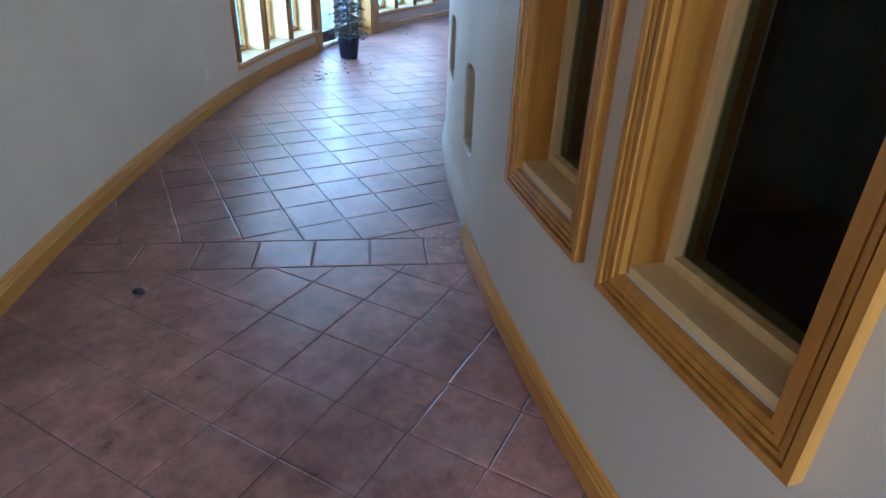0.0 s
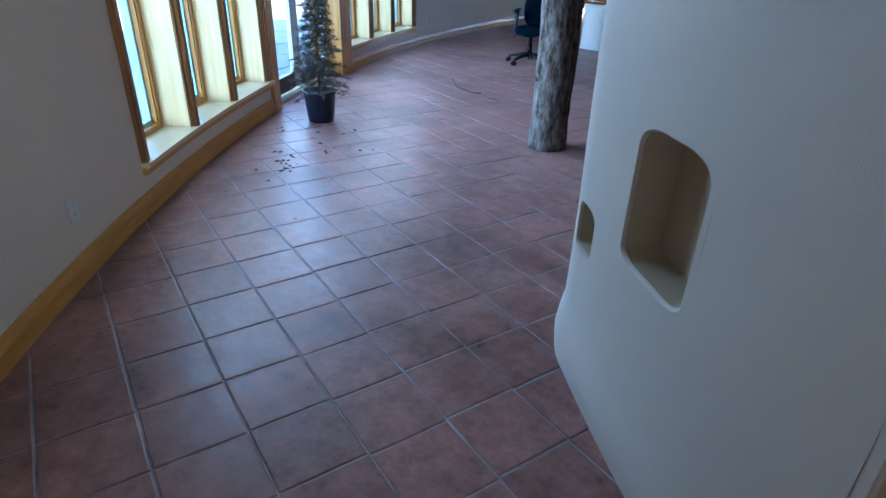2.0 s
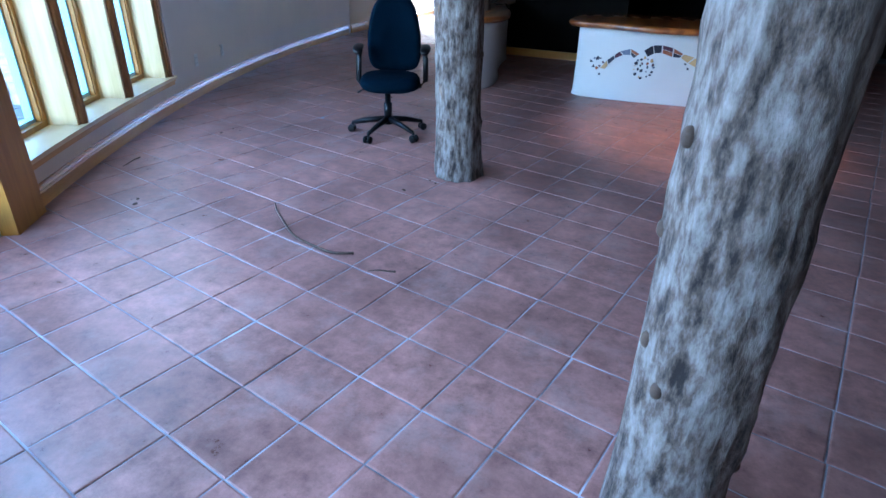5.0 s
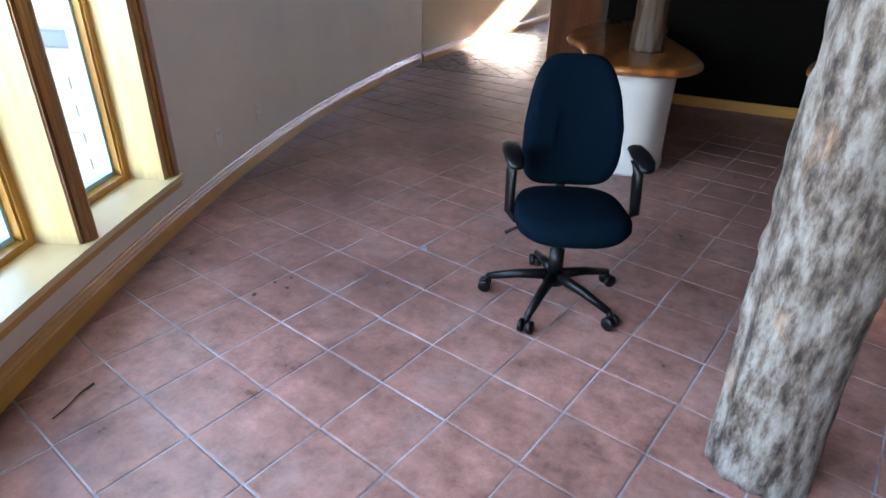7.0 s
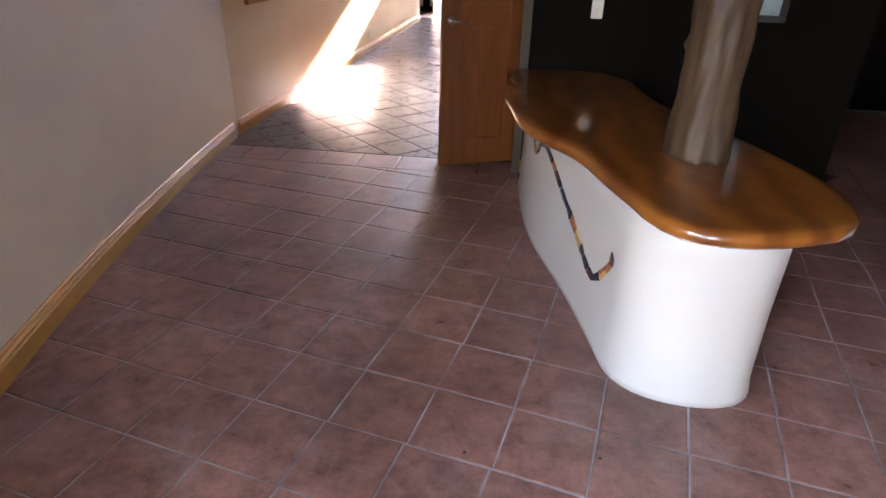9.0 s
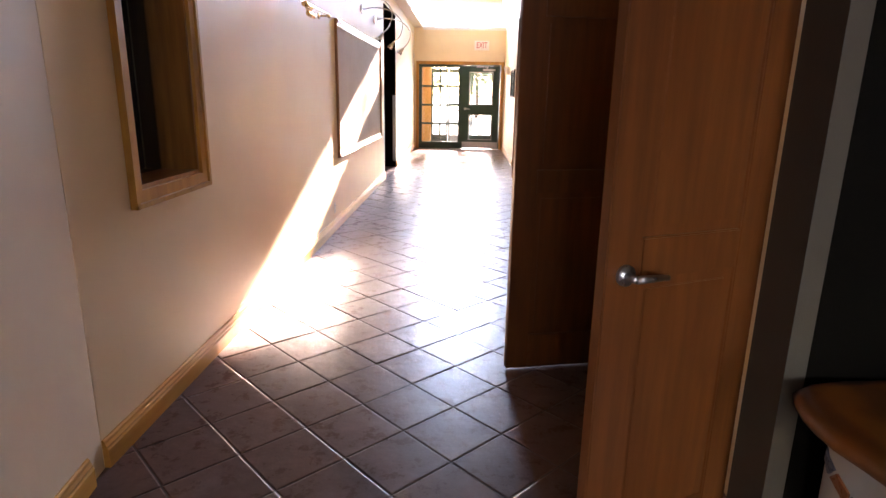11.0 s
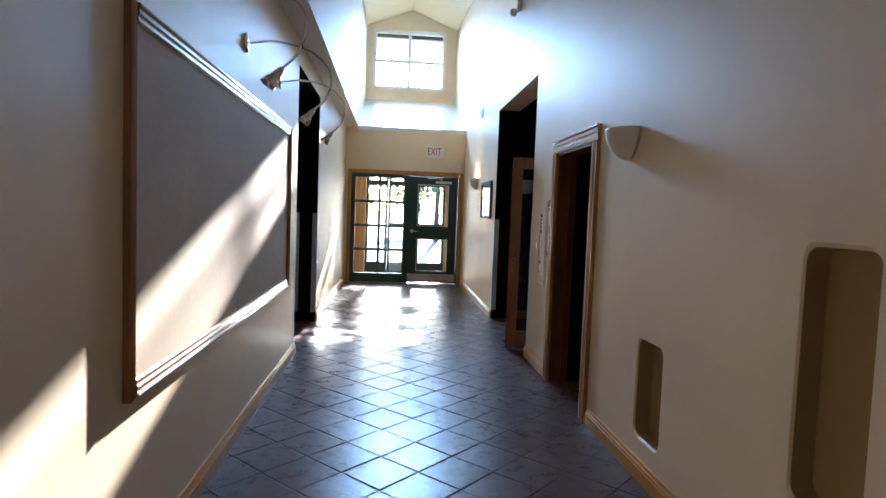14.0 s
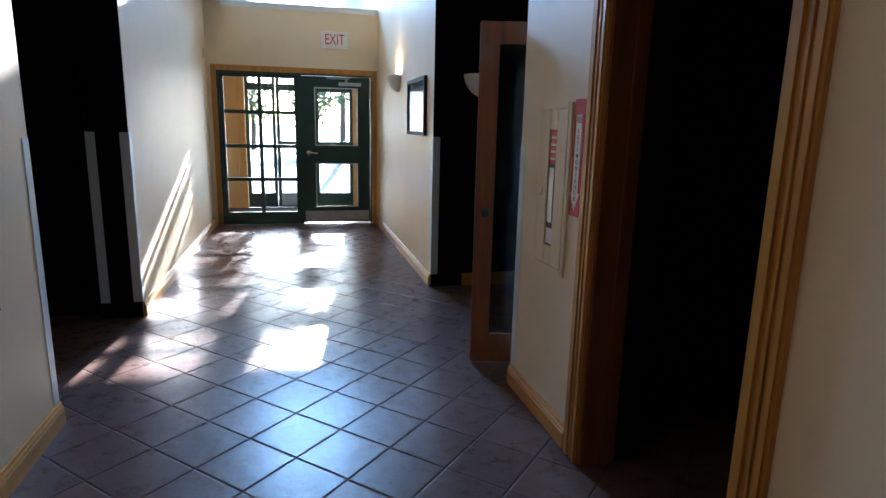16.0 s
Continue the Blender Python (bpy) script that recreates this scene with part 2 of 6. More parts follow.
M_GLASS = glass_mat("clear_glass")
M_DKGLASS = glass_mat("dusty_glass", (0.6, 0.64, 0.6), 0.018)
M_FABRIC = plain("navy_fabric", (0.001, 0.0052, 0.0105), 0.95, vary=0.15, scale=90, bumpy=0.3, spec=0.03)
M_PLASTIC = plain("black_plastic", (0.0024, 0.0028, 0.0036), 0.36, vary=0.2, spec=0.22)
M_POT = plain("navy_plastic_pot", (0.006, 0.012, 0.03), 0.4, vary=0.2)
M_NEEDLE = plain("dusty_needles", (0.066, 0.06, 0.045), 0.85, vary=0.4, scale=18)
M_TWIG = plain("twig_bark", (0.07, 0.045, 0.03), 0.9, vary=0.3)
M_BARK = bark_mat("log_bark")
M_LOGWOOD = wood("peeled_log_wood", (0.028, 0.014, 0.007), (0.095, 0.052, 0.026), rough=0.6, coat=0.0, along=(1, 1, 0.12), scale=16)
M_SLAB = slab_mat("varnished_slab")
M_PLATE = plain("ivory_plastic", (0.68, 0.64, 0.55), 0.4, vary=0.04)
M_SCONCE = plain("white_ceramic", (0.75, 0.72, 0.66), 0.45, vary=0.04)
M_BOARD = plain("tan_display_board", (0.43, 0.32, 0.21), 0.8, vary=0.06, scale=3)
M_RED = plain("red_print", (0.5, 0.02, 0.025), 0.5, vary=0.08)
M_SIGNW = plain("white_print", (0.78, 0.76, 0.72), 0.5, vary=0.03)
M_BLACK = plain("black_print", (0.012, 0.012, 0.012), 0.6)
M_BLUEGREY = plain("blue_grey_print", (0.25, 0.34, 0.36), 0.6, vary=0.3, scale=5)
M_SOIL = plain("dry_soil", (0.05, 0.035, 0.025), 0.95, vary=0.4, scale=40, bumpy=0.5)
M_PAVE = plain("pale_stone_paving", (0.15, 0.165, 0.18), 0.85, vary=0.12, scale=1.5, bumpy=0.2)
M_JOINT = plain("paving_joint", (0.12, 0.11, 0.1), 0.95)
M_YARD = plain("worn_asphalt_yard", (0.1, 0.1, 0.095), 0.9, vary=0.3, scale=0.4, bumpy=0.2)
M_LEAF = plain("leaf_green", (0.045, 0.085, 0.03), 0.6, vary=0.4, scale=3)
M_BRICK = plain("pale_washed_brick", (0.42, 0.36, 0.34), 0.85, vary=0.35, scale=14, bumpy=0.3)
M_MORTAR = plain("pale_mortar", (0.4, 0.39, 0.38), 0.95, vary=0.2, scale=20)
M_ROOF = plain("roof_shingle", (0.09, 0.085, 0.08), 0.9, vary=0.3)
M_MOSAIC = [plain("mosaic_dark", (0.02, 0.022, 0.035), 0.3), plain("mosaic_rust", (0.3, 0.1, 0.04), 0.3),
            plain("mosaic_sand", (0.5, 0.32, 0.14), 0.3), plain("mosaic_plum", (0.09, 0.03, 0.045), 0.3), plain("mosaic_slate", (0.13, 0.15, 0.2), 0.3)]


# ---- mesh helpers ----
def mesh_ob(name, bm, mat, parent=None, smooth=False):
    me = bpy.data.meshes.new(name)
    bmesh.ops.recalc_face_normals(bm, faces=bm.faces)
    bm.to_mesh(me)
    bm.free()
    for mt in mat if isinstance(mat, list) else [mat]:
        me.materials.append(mt)
    if smooth:
        for f in me.polygons:
            f.use_smooth = True
    ob = new(name, me)
    if parent:
        ob.parent = parent
    return ob


def part(name, bm, mat, parent, label="", smooth=False):
    return tagged(mesh_ob(name, bm, mat, parent, smooth), label)


def thing(name, at=(0, 0, 0), rz=0, label="", category="", group="", kind=""):
    e = new(name)
    e.empty_display_size = 0.1
    e.matrix_world = pose(*at, 0, 0, rz)
    return tagged(e, label, category, group, kind)


def box(bm, a, b, bevel=0.0):
    """An axis-aligned box between two corners."""
    (x0, y0, z0), (x1, y1, z1) = a, b
    c = [(min(x0, x1), max(x0, x1)), (min(y0, y1), max(y0, y1)), (min(z0, z1), max(z0, z1))]
    v = [bm.verts.new((c[0][i], c[1][j], c[2][k])) for i in (0, 1) for j in (0, 1) for k in (0, 1)]
    fs = [bm.faces.new([v[i] for i in q]) for q in ((0, 1, 3, 2), (4, 6, 7, 5), (0, 4, 5, 1), (2, 3, 7, 6), (0, 2, 6, 4), (1, 5, 7, 3))]
    if bevel:
        es = list({e for f in fs for e in f.edges})
        bmesh.ops.bevel(bm, geom=es, offset=bevel, segments=2, affect="EDGES")
    return v


def boxes(*pairs, bevel=0.0):
    bm = bmesh.new()
    for a, b in pairs:
        t = bmesh.new()
        box(t, a, b, bevel)
        me = bpy.data.meshes.new("tmp")
        t.to_mesh(me)
        t.free()
        bm.from_mesh(me)
        bpy.data.meshes.remove(me)
    return bm


def loft(bm, rings, closed=True, cap=True):
    """Skin rings of equal point counts."""
    vs = [[bm.verts.new(p) for p in r] for r in rings]
    n = len(rings[0])
    for a, b in zip(vs, vs[1:]):
        for i in range(n if closed else n - 1):
            bm.faces.new((a[i], a[(i + 1) % n], b[(i + 1) % n], b[i]))
    if cap and closed:
        bm.faces.new(vs[0])
        bm.faces.new(vs[-1])
    return bm


def tube(bm, pts, r, n=10, cap=True):
    """A round bar along a polyline; r may be one number or one a point."""
    pts = [Vector(p) for p in pts]
    rings = []
    for i, p in enumerate(pts):
        d = (pts[min(i + 1, len(pts) - 1)] - pts[max(i - 1, 0)]).normalized()
        s = d.cross(Vector((0, 0, 1)) if abs(d.z) < 0.95 else Vector((1, 0, 0))).normalized()
        u = s.cross(d)
        rr = r[i] if isinstance(r, (list, tuple)) else r
        rings.append([p + rr * (math.cos(k * 2 * math.pi / n) * s + math.sin(k * 2 * math.pi / n) * u) for k in range(n)])
    return loft(bm, rings, True, cap)


def lathe(bm, profile, n=24, at=(0, 0, 0), half=False):
    rings = []
    for r, z in profile:
        rings.append([(at[0] + r * math.cos(2 * math.pi * k / n), at[1] + r * math.sin(2 * math.pi * k / n), at[2] + z) for k in range(n)])
    return loft(bm, rings)


def fresh(fn, *a, **k):
    bm = bmesh.new()
    fn(bm, *a, **k)
    return bm


# ---- plan: two rings round one centre, then a straight corridor along y ----
CX, CY = 15.956, 0.997
R_OUT, R_IN, R_AD = 15.93, 13.83, 13.80
RIGHT, END, SILL = 2.5, 14.87, 3.25
ROOM_H = 2.9


def ring(a, r, z=0.0):
    return Vector((CX + r * math.cos(radians(a)), CY + r * math.sin(radians(a)), z))


def arc_box(bm, a0, a1, r0, r1, z0, z1, step=1.0):
    n = max(1, math.ceil(abs(a1 - a0) / step))
    rings = []
    for i in range(n + 1):
        a = a0 + (a1 - a0) * i / n
        rings.append([ring(a, r0, z0), ring(a, r1, z0), ring(a, r1, z1), ring(a, r0, z1)])
    return loft(bm, rings)


def arcs(*items, step=1.0):
    bm = bmesh.new()
    for it in items:
        arc_box(bm, *it, step=step)
    return bm


def sweep(bm, line, profile):
    """Skin a profile of (outward offset, height) along (point, outward normal) pairs."""
    return loft(bm, [[(p[0] + n[0] * o, p[1] + n[1] * o, h) for o, h in profile] for p, n in line])


BASE_PROFILE = [(0, 0), (0.024, 0), (0.024, 0.078), (0.019, 0.086), (0.02, 0.094), (0.013, 0.106), (0.012, 0.116), (0.006, 0.124), (0, 0.124)]


def ease(a):
    """The outer wall leaves the circle to meet the straight corridor wall, and widens a little at the far hall."""
    return 0.056 * max(0.0, (190.0 - a) / 6.4) ** 1.5 + 0.14 * max(0.0, min(1.0, (a - 233.0) / 12.0)) ** 1.4


def ring_line(a0, a1, r, inward=True, step=0.8):
    n = max(1, math.ceil(abs(a1 - a0) / step))
    out = []
    for i in range(n + 1):
        a = a0 + (a1 - a0) * i / n
        d = Vector((math.cos(radians(a)), math.sin(radians(a))))
        out.append((ring(a, r + (ease(a) if r == R_OUT else 0.0)), -d if inward else d))
    return out


def struct(name, bm, mat, label, smooth=False, category="wall"):
    return tagged(mesh_ob(name, bm, mat, None, smooth), label, category, kind="structure")


# ---- outer ring wall with its windows and glass door ----
WIN_TOP, WIN_SILL = 2.35, 0.30
A_W1, A_W2 = (217.75, 226.2), (201.8, 210.1)
A_DOOR = (210.1, 217.75)
outer = arcs((190.0, A_W2[0], R_OUT, R_OUT + 0.36, 0, ROOM_H), (A_W1[1], 230, R_OUT, R_OUT + 0.36, 0, ROOM_H),
             (*A_W2, R_OUT, R_OUT + 0.36, 0, WIN_SILL - 0.03), (*A_W2, R_OUT, R_OUT + 0.36, WIN_TOP, ROOM_H),
             (*A_W1, R_OUT, R_OUT + 0.36, 0, WIN_SILL - 0.03), (*A_W1, R_OUT, R_OUT + 0.36, WIN_TOP, ROOM_H),
             (*A_DOOR, R_OUT, R_OUT + 0.36, WIN_TOP, ROOM_H))
loft(outer, [[ring(a, R_OUT + ease(a), z) for z in (0, ROOM_H)] + [ring(a, R_OUT + 0.36, z) for z in (ROOM_H, 0)] for a in [183.6 + 0.8 * i for i in range(9)]])
loft(outer, [[ring(a, R_OUT + ease(a), z) for z in (0, ROOM_H)] + [ring(a, R_OUT + 0.36, z) for z in (ROOM_H, 0)] for a in [230 + 0.9 * i for i in range(41)]])
struct("wall_outer", outer, M_HALL, "long curved outer wall in matt beige-grey paint")
for a0, a1 in ((184.0, A_DOOR[0] + 0.05), (A_DOOR[1] - 0.05, 266)):
    struct("baseboard", fresh(sweep, ring_line(a0, a1, R_OUT), BASE_PROFILE), M_PINEH, "moulded honey pine baseboard along the curved wall", category="baseboard")


def window_group(name, a0, a1, label):
    """Three tall lights between deep pine jambs under one sill."""
    w = thing(name, ring((a0 + a1) / 2, R_OUT, WIN_SILL), label=label, category="window", kind="structure")

    def arc_part(nm, items, mat, lb="", parent=w):
        bm = arcs(*items)
        bm.transform(w.matrix_world.inverted())
        return part(nm, bm, mat, parent, lb)
    c = 0.24
    arc_part("casing", [(a0, a0 + c, R_OUT - 0.022, R_OUT, WIN_SILL - 0.01, WIN_TOP + 0.06), (a0 + 0.05, a0 + c - 0.06, R_OUT - 0.032, R_OUT - 0.022, WIN_SILL - 0.01, WIN_TOP)], M_BROWN, "brown stained side casing")
    arc_part("casing", [(a1 - c, a1, R_OUT - 0.022, R_OUT, WIN_SILL - 0.01, WIN_TOP + 0.06), (a1 - c + 0.06, a1 - 0.05, R_OUT - 0.032, R_OUT - 0.022, WIN_SILL - 0.01, WIN_TOP)], M_BROWN, "brown stained side casing")
    arc_part("head_casing", [(a0, a1, R_OUT - 0.024, R_OUT, WIN_TOP, WIN_TOP + 0.07)], M_BROWN)
    arc_part("window_sill", [(a0 - 0.05, a1 + 0.05, R_OUT - 0.05, R_OUT + 0.24, WIN_SILL - 0.028, WIN_SILL)], M_PALEH, "pale pine sill board")
    arc_part("apron", [(a0, a1, R_OUT - 0.026, R_OUT, WIN_SILL - 0.075, WIN_SILL - 0.028), (a0, a1, R_OUT - 0.036, R_OUT, WIN_SILL - 0.045, WIN_SILL - 0.03)], M_PINEH)
    inner0, inner1 = a0 + c, a1 - c
    step = (inner1 - inner0) / 3
    for k in range(4):
        a = inner0 + k * step
        lo, hi = (a - 0.02, a + 0.16) if k == 0 else (a - 0.16, a + 0.02) if k == 3 else (a - 0.22, a + 0.22)
        arc_part("jamb_board", [(lo, hi, R_OUT + 0.002, R_OUT + 0.25, WIN_SILL, WIN_TOP)], M_PALE, "wide pale pine jamb board")
        if k in (1, 2):
            bm = bmesh.new()
            arc_box(bm, a - 0.2, a + 0.2, R_OUT - 0.008, R_OUT + 0.002, WIN_SILL, WIN_TOP)
            q = ring(a, R_OUT - 0.006)
            tube(bm, [(q.x, q.y, WIN_SILL), (q.x, q.y, WIN_TOP)], 0.034, 12)
            bm.transform(w.matrix_world.inverted())
            part("mullion", bm, M_BROWN, w, "brown half-round mullion trim")
    for k in range(3):
        lo = inner0 + k * step + (0.16 if k == 0 else 0.22)
        hi = inner0 + (k + 1) * step - (0.16 if k == 2 else 0.22)
        s = 0.13
        z0, z1 = WIN_SILL, WIN_TOP
        sash = arc_part("sash", [(lo, lo + s, R_OUT + 0.19, R_OUT + 0.235, z0, z1), (hi - s, hi, R_OUT + 0.19, R_OUT + 0.235, z0, z1),
                                 (lo + s, hi - s, R_OUT + 0.19, R_OUT + 0.235, z0, z0 + 0.035), (lo + s, hi - s, R_OUT + 0.19, R_OUT + 0.235, z1 - 0.035, z1),
                                 (lo + s, lo + s + 0.045, R_OUT + 0.2, R_OUT + 0.235, z0 + 0.035, z1 - 0.035), (hi - s - 0.045, hi - s, R_OUT + 0.2, R_OUT + 0.235, z0 + 0.035, z1 - 0.035)], M_PINE, "pine window sash")
        t = 0.1
        arc_part("cladding", [(lo, lo + s + t, R_OUT + 0.236, R_OUT + 0.29, z0, z1), (hi - s - t, hi, R_OUT + 0.236, R_OUT + 0.29, z0, z1),
                              (lo + s + t, hi - s - t, R_OUT + 0.236, R_OUT + 0.29, z0, z0 + 0.06), (lo + s + t, hi - s - t, R_OUT + 0.236, R_OUT + 0.29, z1 - 0.06, z1)], M_CLAD, "pale blue painted metal outer frame", sash)
        g = arc_part("pane", [(lo + s + 0.01, hi - s - 0.01, R_OUT + 0.25, R_OUT + 0.256, z0 + 0.02, z1 - 0.02)], M_GLASS, "clear glass pane", sash)
        g.visible_shadow = False


window_group("window_1", *A_W1, "triple window with pine jambs and pale sill board")
window_group("window_2", *A_W2, "triple window with pine jambs beside the glass door")


def glass_door():
    """Two glazed leaves between boxed pine posts."""
    d = thing("door_1", ring(214, R_OUT), label="glazed double door in dark metal between pine posts", category="door", kind="structure")

    def ap(nm, items, mat, lb="", parent=d):
        bm = arcs(*items)
        bm.transform(d.matrix_world.inverted())
        return part(nm, bm, mat, parent, lb)
    ap("post", [(210.13, 211.25, R_OUT - 0.07, R_OUT + 0.3, 0, WIN_TOP)], M_PINE, "boxed honey pine post")
    ap("post", [(217.2, 217.72, R_OUT - 0.03, R_OUT + 0.3, 0, WIN_TOP)], M_PINE, "boxed honey pine post")
    ap("threshold", [(211.25, 217.2, R_OUT + 0.02, R_OUT + 0.3, 0.001, 0.03)], M_STEEL, "worn metal threshold")
    ap("head_rail", [(211.25, 217.2, R_OUT + 0.1, R_OUT + 0.2, WIN_TOP - 0.1, WIN_TOP)], M_DKMETAL)
    for lo, hi in ((211.27, 214.2), (214.24, 217.18)):
        leaf = ap("leaf", [(lo, lo + 0.3, R_OUT + 0.12, R_OUT + 0.165, 0.04, WIN_TOP - 0.1), (hi - 0.3, hi, R_OUT + 0.12, R_OUT + 0.165, 0.04, WIN_TOP - 0.1),
                           (lo + 0.3, hi - 0.3, R_OUT + 0.12, R_OUT + 0.165, WIN_TOP - 0.2, WIN_TOP - 0.1)], M_ALU, "pale metal door stile frame")
        ap("bottom_rail", [(lo + 0.3, hi - 0.3, R_OUT + 0.12, R_OUT + 0.165, 0.04, 0.2)], M_DKMETAL, "dark bottom rail", leaf)
        g = ap("pane", [(lo + 0.28, hi - 0.28, R_OUT + 0.138, R_OUT + 0.146, 0.19, WIN_TOP - 0.19)], M_GLASS, "clear glass pane", leaf)
        g.visible_shadow = False


glass_door()


# ---- walls with holes and niches on a mapped surface ----
def cells(u0, u1, z0, z1, holes):
    """Rectangles that cover a wall but for its holes (u0, u1, z0, z1)."""
    us = sorted({u0, u1, *[h[0] for h in holes], *[h[1] for h in holes]})
    zs = sorted({z0, z1, *[h[2] for h in holes], *[h[3] for h in holes]})
    for a, b in zip(us, us[1:]):
        run = None
        for c, d in zip(zs, zs[1:]):
            solid = not any(h[0] < (a + b) / 2 < h[1] and h[2] < (c + d) / 2 < h[3] for h in holes)
            if solid:
                run = (run[0], d) if run else (c, d)
            if not solid and run:
                yield a, b, *run
                run = None
        if run:
            yield a, b, *run


def rounded(u0, u1, z0, z1, r, n=6, arch=0.0):
    """A rounded rectangle's outline; arch widens the two upper corners."""
    pts = []
    for cu, cz, a, rr in ((u1 - r, z0 + r, -90, r), (u1 - max(r, arch), z1 - max(r, arch), 0, max(r, arch)), (u0 + max(r, arch), z1 - max(r, arch), 90, max(r, arch)), (u0 + r, z0 + r, 180, r)):
        for k in range(n + 1):
            t = radians(a + 90 * k / n)
            pts.append((round(cu + rr * math.cos(t), 4), round(cz + rr * math.sin(t), 4)))
    return pts


def niche_mesh(mp, hole, r, depth, arch=0.0, soft=0.012):
    """Fills a rectangular hole with a rounded recess. mp(u, z, d) gives the place d behind the face."""
    u0, u1, z0, z1 = hole
    inner = rounded(u0 + 0.012, u1 - 0.012, z0 + 0.012, z1 - 0.012, r, arch=arch)
    outer_pts = []
    n = len(inner) // 4
    for i, (u, z) in enumerate(inner):
        corner = ((u1, z0), (u1, z1), (u0, z1), (u0, z0))[i // n]
        k = i % n
        cu, cz = corner
        q = i // n
        if abs(k - (n - 1) / 2) < 0.3:
            outer_pts.append(corner)
        elif k < (n - 1) / 2:
            outer_pts.append(((u, cz) if q in (0, 2) else (cu, z)))
        else:
            outer_pts.append(((cu, z) if q in (0, 2) else (u, cz)))
    bm = bmesh.new()
    def grow(s):
        cu, cz = (u0 + u1) / 2, (z0 + z1) / 2
        return [(u + (cu - u) * s * 5, z + (cz - z) * s * 5) for u, z in inner]
    rings = [[mp(u, z, 0) for u, z in outer_pts], [mp(u, z, 0) for u, z in inner], [mp(u, z, soft * 0.4) for u, z in grow(soft * 0.35)],
             [mp(u, z, soft) for u, z in grow(soft * 0.6)], [mp(u, z, depth) for u, z in grow(soft * 0.8)]]
    vs = [[bm.verts.new(p) for p in rg] for rg in rings]
    m = len(inner)
    for j, (a, b) in enumerate(zip(vs, vs[1:])):
        for i in range(m):
            f = bm.faces.new((a[i], a[(i + 1) % m], b[(i + 1) % m], b[i]))
            f.material_index = 0 if j < 3 else 1
    bm.faces.new(vs[-1]).material_index = 1
    return bm


def open_wall(name, mp, u0, u1, z0, z1, thick, holes, mat, label, ustep=None):
    bm = bmesh.new()
    for a, b, c, d in cells(u0, u1, z0, z1, holes):
        n = max(1, math.ceil((b - a) / ustep)) if ustep else 1
        loft(bm, [[mp(a + (b - a) * i / n, c, 0), mp(a + (b - a) * i / n, c, thick), mp(a + (b - a) * i / n, d, thick), mp(a + (b - a) * i / n, d, 0)] for i in range(n + 1)])
    return struct(name, bm, mat, label)


def in_map(u, z, d):
    return ring(u, R_IN - d, z)


# inner ring wall with two interior windows
IN_WINS = [(241.97, 244.72), (245.25, 248.15)]
open_wall("wall_inner", in_map, 240.4, 266, 0, ROOM_H, 0.25, [(a + 0.3, b - 0.3, 0.77, 2.1) for a, b in IN_WINS], M_ADOBE, "curved inner wall in beige-grey paint with two windows", 1.0)
struct("baseboard", fresh(sweep, ring_line(238.8, 266, R_IN, inward=False), BASE_PROFILE), M_PINEH, "moulded honey pine baseboard under the interior windows", category="baseboard")


def inner_window(a0, a1, name):
    w = thing(name, ring((a0 + a1) / 2, R_IN, 0.6), label="pine-cased interior window onto a dark room", category="window", kind="structure")
    h0, h1, z0, z1 = a0 + 0.3, a1 - 0.3, 0.77, 2.1

    def ap(nm, items, mat, lb="", parent=w):
        bm = arcs(*items, step=0.8)
        bm.transform(w.matrix_world.inverted())
        return part(nm, bm, mat, parent, lb)

    def frame_of(o, i, r0, r1):
        return [(a0 + o, a0 + i, r0, r1, 0.68 + o * 0.24, z1 + 0.1 - o * 0.24), (a1 - i, a1 - o, r0, r1, 0.68 + o * 0.24, z1 + 0.1 - o * 0.24),
                (a0 + i, a1 - i, r0, r1, 0.68 + o * 0.24, 0.68 + i * 0.24), (a0 + i, a1 - i, r0, r1, z1 + 0.1 - i * 0.24, z1 + 0.1 - o * 0.24)]
    ap("casing", frame_of(0, 0.34, R_IN, R_IN + 0.02) + frame_of(0, 0.09, R_IN + 0.02, R_IN + 0.034) + frame_of(0.12, 0.17, R_IN + 0.02, R_IN + 0.028) + frame_of(0.2, 0.26, R_IN + 0.02, R_IN + 0.026), M_PINE, "moulded pine casing")
    t = 0.1
    ap("liner", [(h0, h0 + t, R_IN - 0.22, R_IN, z0, z1), (h1 - t, h1, R_IN - 0.22, R_IN, z0, z1), (h0 + t, h1 - t, R_IN - 0.22, R_IN, z1 - 0.025, z1)], M_PINE, "deep pine window liner")
    # Paler than the liner: the sill's lit upper face is put into colour.
    ap("window_sill", [(h0 + t, h1 - t, R_IN - 0.22, R_IN - 0.001, z0, z0 + 0.025)], M_PALEH, "pale pine sill board")
    ap("stop_bead", [(h0 + t, h0 + 2.2 * t, R_IN - 0.16, R_IN - 0.1, z0, z1), (h1 - 2.2 * t, h1 - t, R_IN - 0.16, R_IN - 0.1, z0, z1), (h0 + t, h1 - t, R_IN - 0.16, R_IN - 0.1, z0 + 0.025, z0 + 0.055)], M_PALE)
    g = ap("pane", [(h0 + t, h1 - t, R_IN - 0.135, R_IN - 0.129, z0 + 0.03, z1 - 0.02)], M_DKGLASS, "dusty glass pane")


inner_window(*IN_WINS[0], "window_3")
inner_window(*IN_WINS[1], "window_4")
# Walls coloured near black to paint the lack of light behind the panes.
struct("wall_dark_room", arcs((231.8, 266, R_IN - 2.6, R_IN - 2.45, 0, ROOM_H), (265.7, 266, R_IN - 2.45, R_IN - 0.26, 0, ROOM_H), (237.3, 237.6, R_IN - 2.45, R_IN - 0.75, 0, ROOM_H)), M_CHOC_SHADE, "near-black walls behind the interior windows, coloured as an unlit room")


